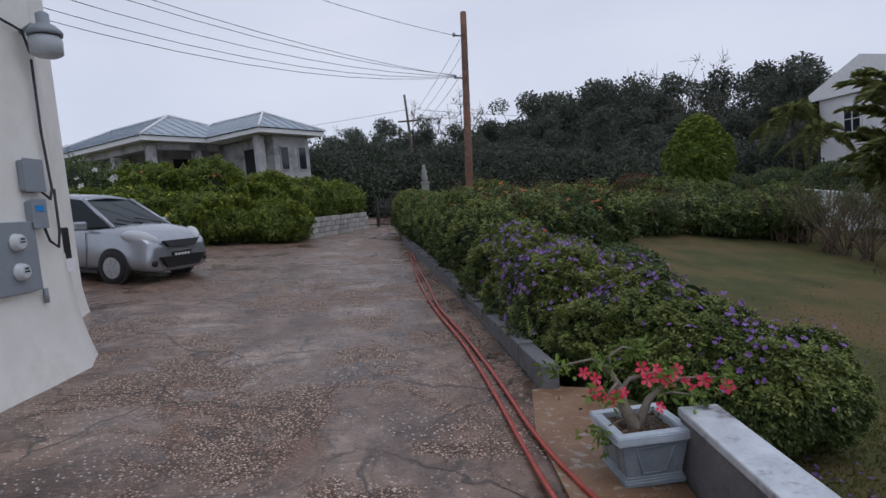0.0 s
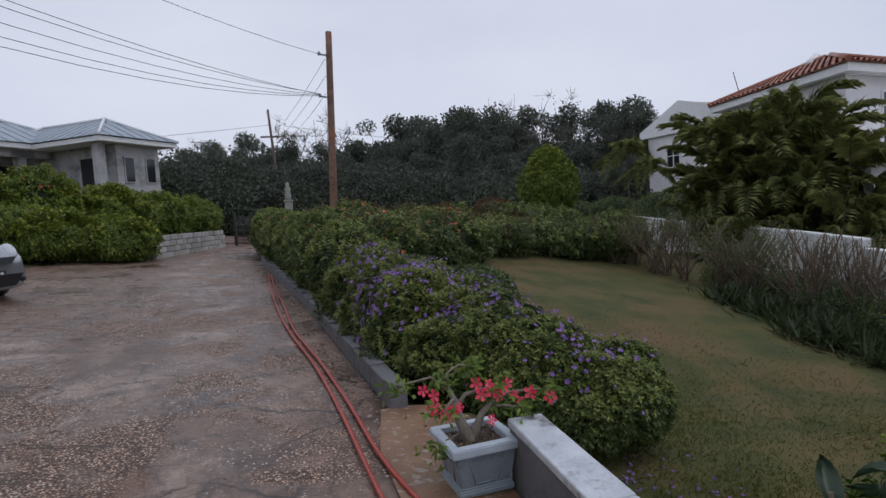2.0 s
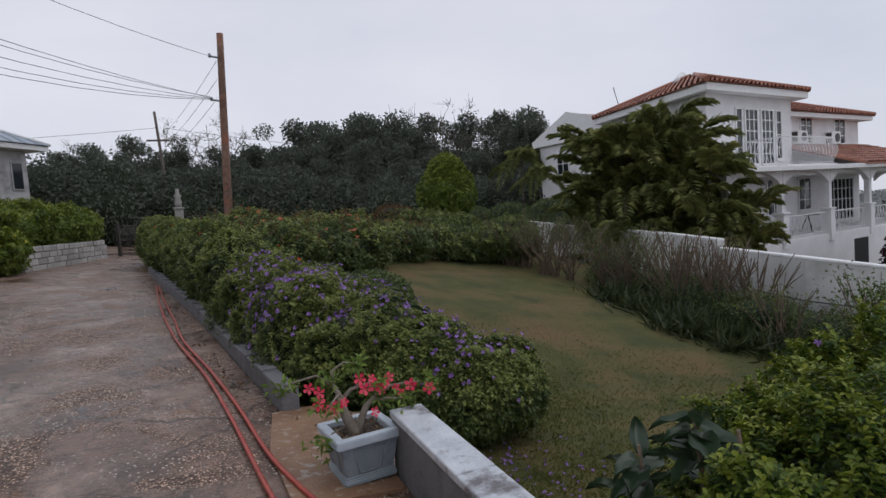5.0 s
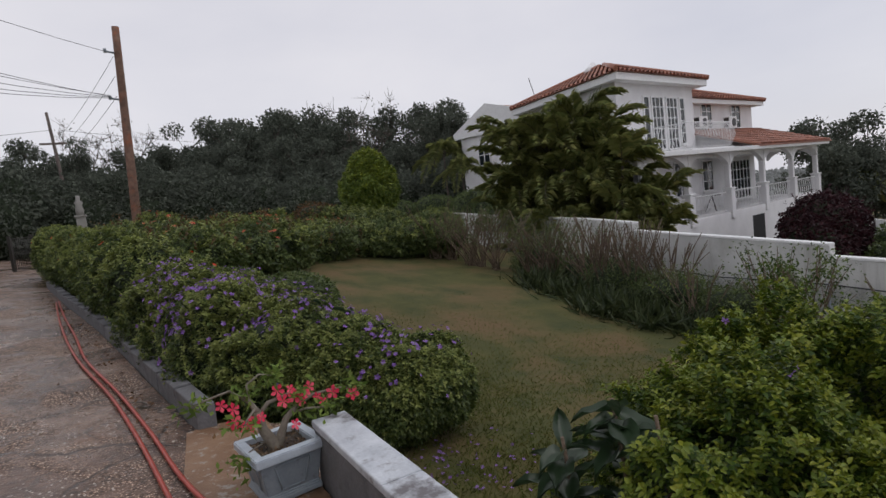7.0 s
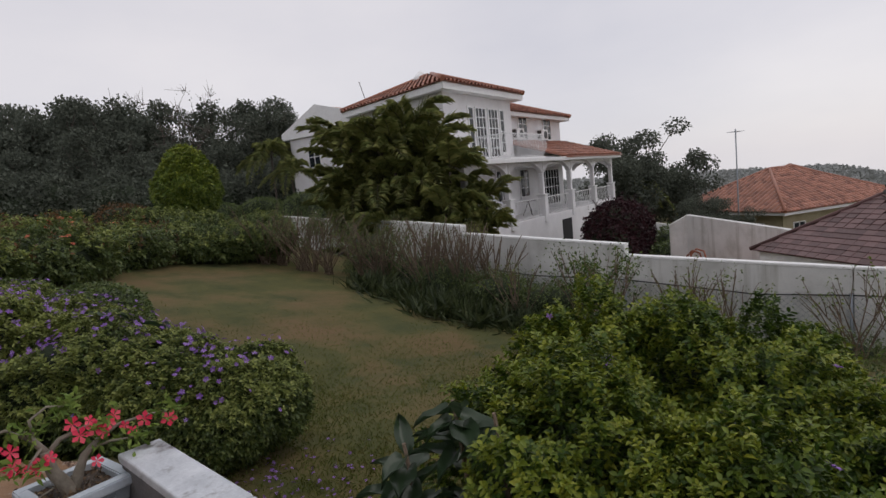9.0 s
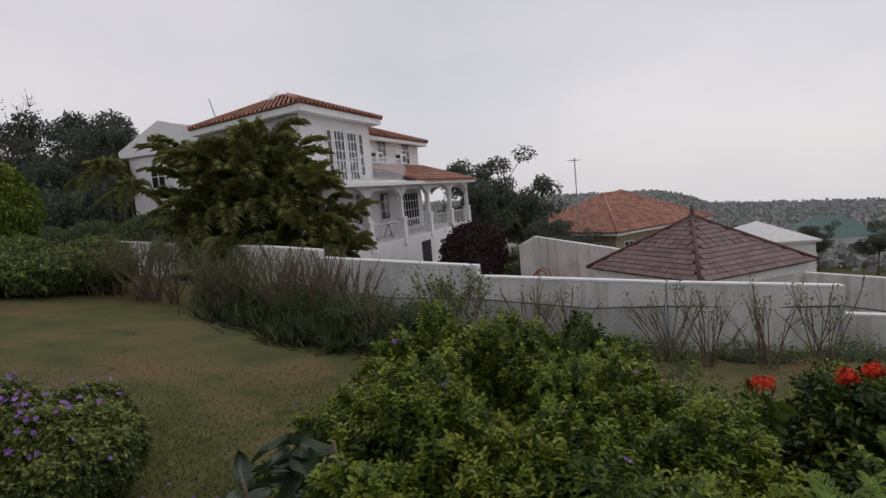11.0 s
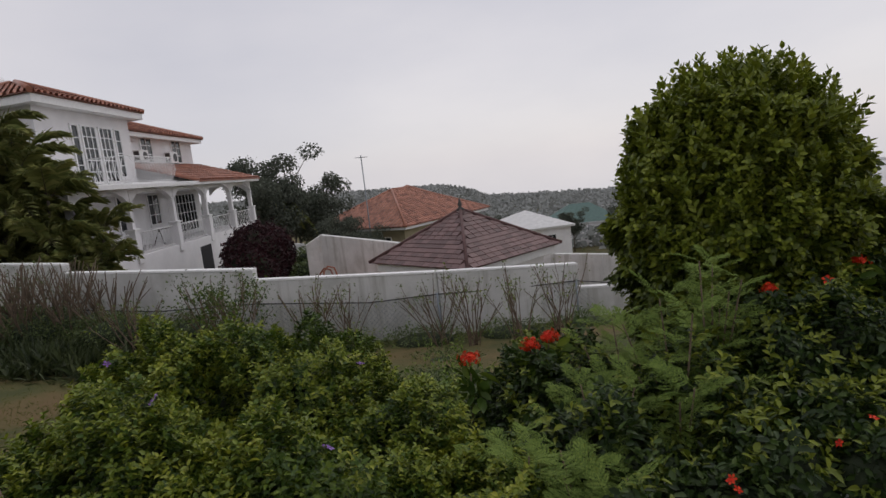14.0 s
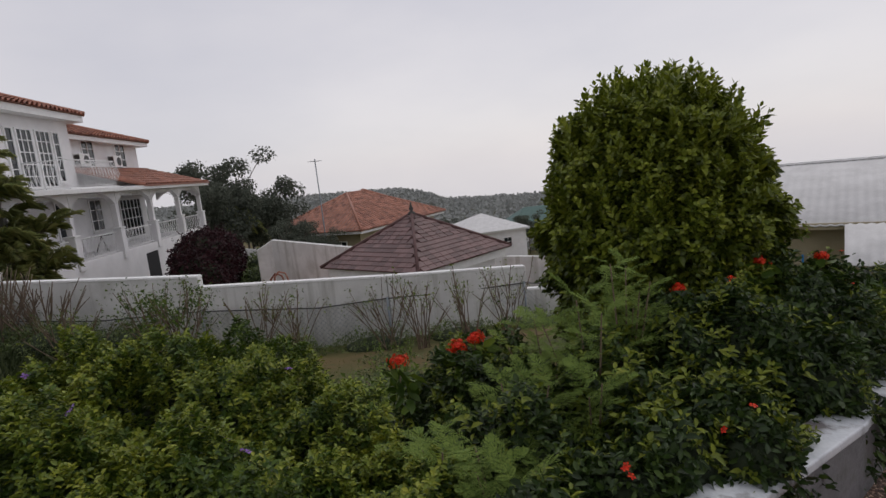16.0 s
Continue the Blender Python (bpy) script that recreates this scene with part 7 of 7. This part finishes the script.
# ---------------------------------------------------------------- palms
def palm_model(name, label, fronds, length, stem_h, seed, spread=0.2, droop=1.0, stems=1, low=0.7):
    rng = np.random.default_rng(seed)
    t = holder(name, (0, 0, -200), label, "palm", "palms", slope=False)
    heads = []
    for s in range(stems):
        a, r = rng.uniform(0, 6.28), (0 if stems == 1 else rng.uniform(0.1, spread))
        hh = stem_h * rng.uniform(0.05, 1.0) if stems > 1 else stem_h
        p = Vector((math.cos(a) * r, math.sin(a) * r, -0.2))
        q = Vector((math.cos(a) * r * 1.8, math.sin(a) * r * 1.8, hh))
        part("trunk", tube(bmesh.new(), [p, p.lerp(q, 0.5), q], [0.07, 0.06, 0.05], 7), M_BARK, t)
        heads.append((q, a))
    vs, rib = [], bmesh.new()
    for q, a0 in heads:
        for f in range(fronds):
            a = 6.28 * f / fronds + rng.uniform(-.3, .3)
            el = rng.uniform(low, 1.5)
            L = length * rng.uniform(0.65, 1.12)
            dr = droop * rng.uniform(0.45, 1.25)
            d = Vector((math.cos(a), math.sin(a), 0))
            pts = []
            for k in range(9):
                u = k / 8
                pts.append(q + d * (L * (math.cos(el) * u + 0.24 * u * u)) + Vector((0, 0, L * (math.sin(el) * u - dr * 0.80 * u ** 2.5))))
            tube(rib, pts, [0.016 * (1 - 0.8 * k / 8) for k in range(9)], 4, cap=False)
            side = d.cross(Vector((0, 0, 1)))
            for k in range(36):
                u = 0.16 + 0.84 * k / 36
                i = min(int(u * 8), 7)
                p = pts[i].lerp(pts[i + 1], u * 8 - i)
                fw = (pts[i + 1] - pts[i]).normalized()
                ll = length * 0.27 * math.sin(math.pi * min(1, 0.18 + 0.80 * u)) ** 0.6 + 0.05
                for s in (-1, 1):
                    w = (side * s * 0.8 + fw * 0.75 + Vector((0, 0, 0.45 + rng.uniform(-.3, .3)))).normalized()
                    tip = p + w * ll - Vector((0, 0, rng.uniform(0.15, 0.65) * ll))
                    mid = p + w * ll * 0.5
                    vs += [p[:], (mid + fw * 0.012)[:], tip[:], (mid - fw * 0.012)[:]]
    v = np.array(vs)
    k = np.arange(len(v) // 4)[:, None] * 4
    part("fronds", fast_mesh("fronds", v, np.stack([k + [0, 1, 2], k + [0, 2, 3]], 1).reshape(-1, 3)), L_PALM, t)
    part("frond_ribs", rib, M_BARK, t)
    return t


clump = palm_model("areca_palm", "big clump of arching green and browned palm fronds", 9, 2.4, 5.0, 5, 0.80, 0.90, 20, 0.80)
single = palm_model("tall_palm", "slender palm with drooping fronds among the trees", 16, 2.4, 5.0, 6, 0.2, 1.25, 1, 0.1)
for x, y, s in ((15.2, 15.6, 1.10), (15.3, 17.6, 0.80), (16.0, 14.2, 0.92), (15.9, 15.3, 1.08), (16.4, 13.5, 0.70), (15.4, 16.6, 0.95)):
    copy_thing(clump, pose(x, y, ground_z(x, y) + 0.1, 0, 0, rngt.uniform(0, 360)) @ Matrix.Diagonal((s, s, s, 1)))
for x, y, s in ((18.5, 29.5, 0.95), (41, 17.4, 1.05), (16.8, 25.0, 0.7), (60.5, 16.5, 1.1)):
    copy_thing(single, pose(x, y, ground_z(x, y), 0, 0, rngt.uniform(0, 360)) @ Matrix.Diagonal((s, s, s, 1)))
for m in (clump, single):
    for o in (m, *m.children_recursive):
        bpy.data.objects.remove(o)

bush("maroon_bush", [(22.6, 10.6, 0.5, 1.6, 1.2, 1.5), (24.4, 10.9, 0.6, 1.5, 1.2, 1.35), (21.4, 10.2, 0.0, 1.1, 1.0, 1.2)], L_MAROON, 16000, 0.13, "dark maroon leafy bush before the villa's porch", "bush", 61, 0.13, 0.2, core=0.84, sprigs=120)
bush("terrace_bush", [(26.0, 9.0, -0.2, 1.8, 1.4, 1.2), (27.5, 8.0, -0.4, 1.5, 1.4, 1.0), (24.2, 8.6, -0.5, 1.2, 1.2, 0.9)], L_DARK, 9000, 0.12, "green and brown bush beside the terrace", "bush", 62, 0.14, 0.2, core=0.84)


# ---------------------------------------------------------------- the pot with its flowering plant
def flower_pot():
    x0, y0 = 1.125, 3.06
    t = holder("flower_pot", (x0, y0, 0.041), "square grey-blue plaster pot filled with dark soil", "flower pot", turn=6.0)
    t.matrix_world = t.matrix_world @ Matrix.Diagonal((0.83, 0.83, 0.95, 1))

    def ring(h, z):
        return [(-h, -h, z), (h, -h, z), (h, h, z), (-h, h, z)]

    bm = bmesh.new()
    rows = [ring(0.205, 0.0), ring(0.205, 0.035), ring(0.185, 0.05), ring(0.225, 0.262)]
    vr = [[bm.verts.new(p) for p in r] for r in rows]
    for a, b in zip(vr, vr[1:]):
        for i in range(4):
            bm.faces.new((a[i], a[(i + 1) % 4], b[(i + 1) % 4], b[i]))
    bm.faces.new(vr[0][::-1])
    bmesh.ops.bevel(bm, geom=[e for e in bm.edges if len(e.link_faces) == 2], offset=0.008, segments=2, affect="EDGES")
    body = part("body", bm, M_POT, t)
    for k in range(4):
        b2 = bmesh.new()
        q = [(-0.085, -0.2125, 0.075), (0.085, -0.2125, 0.075), (0.125, -0.2445, 0.235), (-0.125, -0.2445, 0.235)]
        for a, b in zip(q, q[1:] + q[:1]):
            tube(b2, [a, b], 0.0055, 6)
        bmesh.ops.translate(b2, vec=(0, 0.021, 0), verts=b2.verts)
        part("raised_panel", b2, M_POT, body, m=pose(0, 0, 0, 0, 0, 90 * k))
    bm = bmesh.new()
    o, i = 0.255, 0.185
    for a in ((-o, o, -o, -i), (-o, o, i, o), (-o, -i, -i, i), (i, o, -i, i)):
        box(bm, *a, 0.262, 0.315)
    bmesh.ops.remove_doubles(bm, verts=bm.verts, dist=1e-5)
    bmesh.ops.bevel(bm, geom=[e for e in bm.edges if e.calc_face_angle(0) > 0.5], offset=0.007, segments=2, affect="EDGES")
    part("rim", bm, M_POTRIM, t, "pale worn rim")
    rng = np.random.default_rng(3)
    gx = np.linspace(-0.186, 0.186, 26)
    part("soil", grid_mesh("soil", gx, gx, lambda x, y: 0.272 + 0.012 * wob(np.stack([x, y, 0 * x], -1), 14) + 0.006 * rng.normal(size=x.shape)), M_SOIL, t)
    n = 260
    P = np.stack([rng.uniform(-.18, .18, n), rng.uniform(-.18, .18, n), np.full(n, 0.283)], 1)
    part("wood_chips", leaf_sheet("wood_chips", P, unit(rng.normal(size=(n, 3)) * [1, 1, .2]), 0.03, rng, 0.5), mat("wood_chip", (0.10, 0.06, 0.035), (0.34, 0.24, 0.15), 0.8, 20, 0.3, 80, per="island"), t)["kind"] = "stuff"

    # desert rose
    d = holder("desert_rose", (x0 - 0.03, y0, 0.30), "desert rose with swollen grey stem and pink flowers, potted", "plant", turn=0)
    M_ROSE = mat("grey_stem", (0.15, 0.125, 0.095), (0.29, 0.255, 0.205), 0.7, 8, 0.3, 60)
    tips = []

    def limb(pts, r0, r1):
        n = len(pts)
        part("branch", tube(bmesh.new(), pts, [0.78 * (r0 + (r1 - r0) * k / (n - 1)) for k in range(n)], 9), M_ROSE, d)
        tips.append(pts[-1])

    limb([(0.0, 0.0, -0.06), (0.0, 0, 0.02), (-0.05, 0.01, 0.12), (-0.07, 0.0, 0.24)], 0.06, 0.028)
    limb([(0.01, 0.0, -0.04), (0.05, 0.0, 0.07), (0.09, -0.01, 0.16), (0.16, -0.02, 0.22)], 0.042, 0.016)
    limb([(-0.06, 0, 0.22), (-0.10, 0.02, 0.30), (-0.13, 0.02, 0.36)], 0.026, 0.010)
    limb([(-0.06, 0, 0.22), (0.0, 0.02, 0.27), (0.08, 0.0, 0.29), (0.19, 0.0, 0.31)], 0.020, 0.008)
    limb([(-0.10, 0.02, 0.30), (-0.20, 0.04, 0.39), (-0.33, 0.05, 0.37), (-0.40, 0.06, 0.35)], 0.012, 0.006)
    limb([(-0.10, 0.02, 0.30), (-0.10, 0.05, 0.40), (-0.02, 0.06, 0.44), (0.05, 0.05, 0.42)], 0.012, 0.006)
    limb([(0.14, -0.02, 0.21), (0.26, -0.02, 0.26), (0.40, -0.03, 0.26), (0.50, -0.04, 0.25)], 0.013, 0.006)
    limb([(0.10, 0.0, 0.17), (0.20, -0.06, 0.20), (0.30, -0.10, 0.19)], 0.011, 0.006)
    limb([(-0.08, 0.0, 0.26), (-0.14, -0.04, 0.22), (-0.16, -0.06, 0.20)], 0.011, 0.006)
    limb([(-0.05, 0.0, 0.05), (-0.15, -0.05, 0.04), (-0.21, -0.07, -0.01)], 0.007, 0.004)
    T = np.array(tips[1:])
    rng = np.random.default_rng(8)
    n = 420
    P = T[rng.integers(0, len(T), n)] + rng.normal(size=(n, 3)) * [0.045, 0.04, 0.03]
    part("leaves", leaf_sheet("leaves", P, unit(rng.normal(size=(n, 3)) + [0, 0, .5]), 0.055, rng, 0.42), L_FERN, d)
    for k, (fx, fy, fz) in enumerate([(-0.13, -0.05, 0.19), (-0.10, -0.06, 0.21), (-0.18, -0.06, 0.20), (-0.06, -0.05, 0.22), (-0.20, 0.0, 0.29), (-0.21, -0.03, 0.23), (0.08, -0.03, 0.27), (0.13, -0.03, 0.33), (0.06, 0.0, 0.33), (0.18, -0.05, 0.25), (0.21, -0.05, 0.29), (0.24, -0.04, 0.32), (0.28, -0.05, 0.25), (0.12, -0.08, 0.13), (0.38, -0.05, 0.25), (0.50, -0.06, 0.21), (-0.26, 0.0, 0.33), (0.30, -0.08, 0.22), (0.15, -0.02, 0.28)]):
        nn = unit(np.array([[rng.uniform(-.5, .5), -1.0, rng.uniform(-.1, .6)]]))
        part("flower", blossoms("flower", np.array([[fx, fy, fz]]), nn, 0.038, rng), F_PINK, d)


flower_pot()


# ---------------------------------------------------------------- red hoses on the drive
def hose(pts, label):
    t = holder("garden_hose", (pts[0][0], pts[0][1], 0.04), label, "hose")
    o = Vector((pts[0][0], pts[0][1], 0.04 + float(fall(*pts[0]))))
    P = [Vector((x, y, 0.052 + float(fall(x, y)))) - o for x, y in pts]
    out = []
    for i in range(len(P) - 1):
        p0, p1, p2, p3 = P[max(i - 1, 0)], P[i], P[i + 1], P[min(i + 2, len(P) - 1)]
        for k in range(6):
            u = k / 6
            out.append(0.5 * ((2 * p1) + (-p0 + p2) * u + (2 * p0 - 5 * p1 + 4 * p2 - p3) * u * u + (-p0 + 3 * p1 - 3 * p2 + p3) * u ** 3))
    out.append(P[-1])
    part("tube", tube(bmesh.new(), out, 0.016, 8), M_HOSE, t)


hose([(-0.70, 14.2), (-0.45, 11.6), (-0.2, 9.4), (-0.02, 7.6), (0.28, 5.9), (0.48, 4.55), (0.60, 3.55), (0.74, 2.9), (0.95, 2.2), (1.12, 1.4), (1.2, 0.6), (1.5, -0.5), (2.25, -1.85), (3.1, -2.9), (4.0, -3.85), (5.8, -5.6)], "red garden hose lying along the drive's edge")
hose([(-0.74, 14.1), (-0.52, 11.4), (-0.3, 9.2), (-0.08, 7.5), (0.22, 5.8), (0.40, 4.4), (0.50, 3.4), (0.57, 2.8), (0.70, 2.0), (0.95, 1.1), (1.2, 0.0), (1.9, -1.5), (2.8, -2.75), (3.8, -3.8), (5.6, -5.6)], "second red garden hose beside the first")


# ---------------------------------------------------------------- grass tufts, feathery shoots and flower heads near the walk
rng = np.random.default_rng(123)
n = 460000
x, y = rng.uniform(1.5, 11.0, n), rng.uniform(-1.0, 15.0, n)
far = np.hypot(x - 2.6, y - 3.0)
keep = (x > edge_x(y) + 0.25) & (rng.random(n) < 1.1 * np.exp(-(far / 3.8) ** 2)) & (wob(np.stack([x, y, 0 * x], -1), 1.3) + rng.normal(size=n) * 0.5 > -0.35)
x, y = x[keep], y[keep]
P = np.stack([x, y, ground_z_np(x, y) - 0.004], 1)
N = unit(np.stack([rng.normal(0, .6, len(x)), rng.normal(0, .6, len(x)), np.ones(len(x))], 1))
me = leaf_sheet("grass", P, N * 1.8, 0.062, rng, 0.12, 0.12)
L_GRASS = leaf_mat("grass_blade", (0.056, 0.086, 0.014), (0.110, 0.132, 0.027), (0.185, 0.160, 0.052), 0.8)
tagged(part("grass", me, L_GRASS), "short uneven grass of the lawn", "grass", kind="stuff")

n = 150
x, y = rng.normal(2.35, 0.45, n), rng.normal(3.45, 0.35, n)
keep = x > edge_x(y) + 0.3
P = np.stack([x[keep], y[keep], ground_z_np(x[keep], y[keep]) + 0.03], 1)
tagged(part("fallen_petals", blossoms("fallen_petals", P, unit(rng.normal(size=P.shape) * 0.4 + [0, 0, 1]), 0.016, rng), F_PURPLE), "fallen violet petals strewn on the grass", "petals", kind="stuff")

# dry leaves and stones washed against the drive's edges
n = 420
y = rng.uniform(2.0, 16.0, n)
x = edge_x(y) - 0.12 - np.abs(rng.normal(0, 0.18, n))
P = np.stack([x, y, 0.03 + fall(x, y)], 1)
tagged(part("dry_leaves", leaf_sheet("dry_leaves", P, unit(rng.normal(size=(n, 3)) * [1, 1, .15]), 0.045, rng, 0.5), mat("dry_leaf", (0.07, 0.04, 0.02), (0.24, 0.13, 0.06), 0.8, 12, 0.2, 60, per="island")), "brown dry leaves along the kerb", "leaves", kind="stuff")
n = 2600
x, y = rng.uniform(-4.5, 1.0, n), rng.uniform(1.5, 12.0, n)
keep = (x < edge_x(y) - 0.1) & (x > -3.0 - 0.25 * np.clip(y - 5, 0, 9)) & (wob(np.stack([x, y, 0 * x], -1), 0.9, 2.0) + rng.normal(size=n) * 0.35 > 0.1)
C = np.stack([x, y, 0.032 + fall(x, y)], 1)[keep]
R = (0.006 + 0.012 * rng.random(len(C)) ** 2)[:, None, None]
octa = np.array([[1, 0, 0], [0, 1, 0], [-1, 0, 0], [0, -1, 0], [0, 0, 0.6], [0, 0, -0.5]])
V = (C[:, None, :] + octa[None] * R * rng.uniform(0.7, 1.3, size=(len(C), 6, 1))).reshape(-1, 3)
k = np.arange(len(C))[:, None] * 6
F = np.concatenate([k + t for t in ([0, 1, 4], [1, 2, 4], [2, 3, 4], [3, 0, 4], [1, 0, 5], [2, 1, 5], [3, 2, 5], [0, 3, 5])])
tagged(part("gravel", fast_mesh("gravel", V, F), mat("pale_gravel", (0.28, 0.22, 0.18), (0.62, 0.54, 0.47), 0.7, 20, 0.2, 60, per="island")), "loose pale gravel scattered over the worn drive", "gravel", kind="stuff")
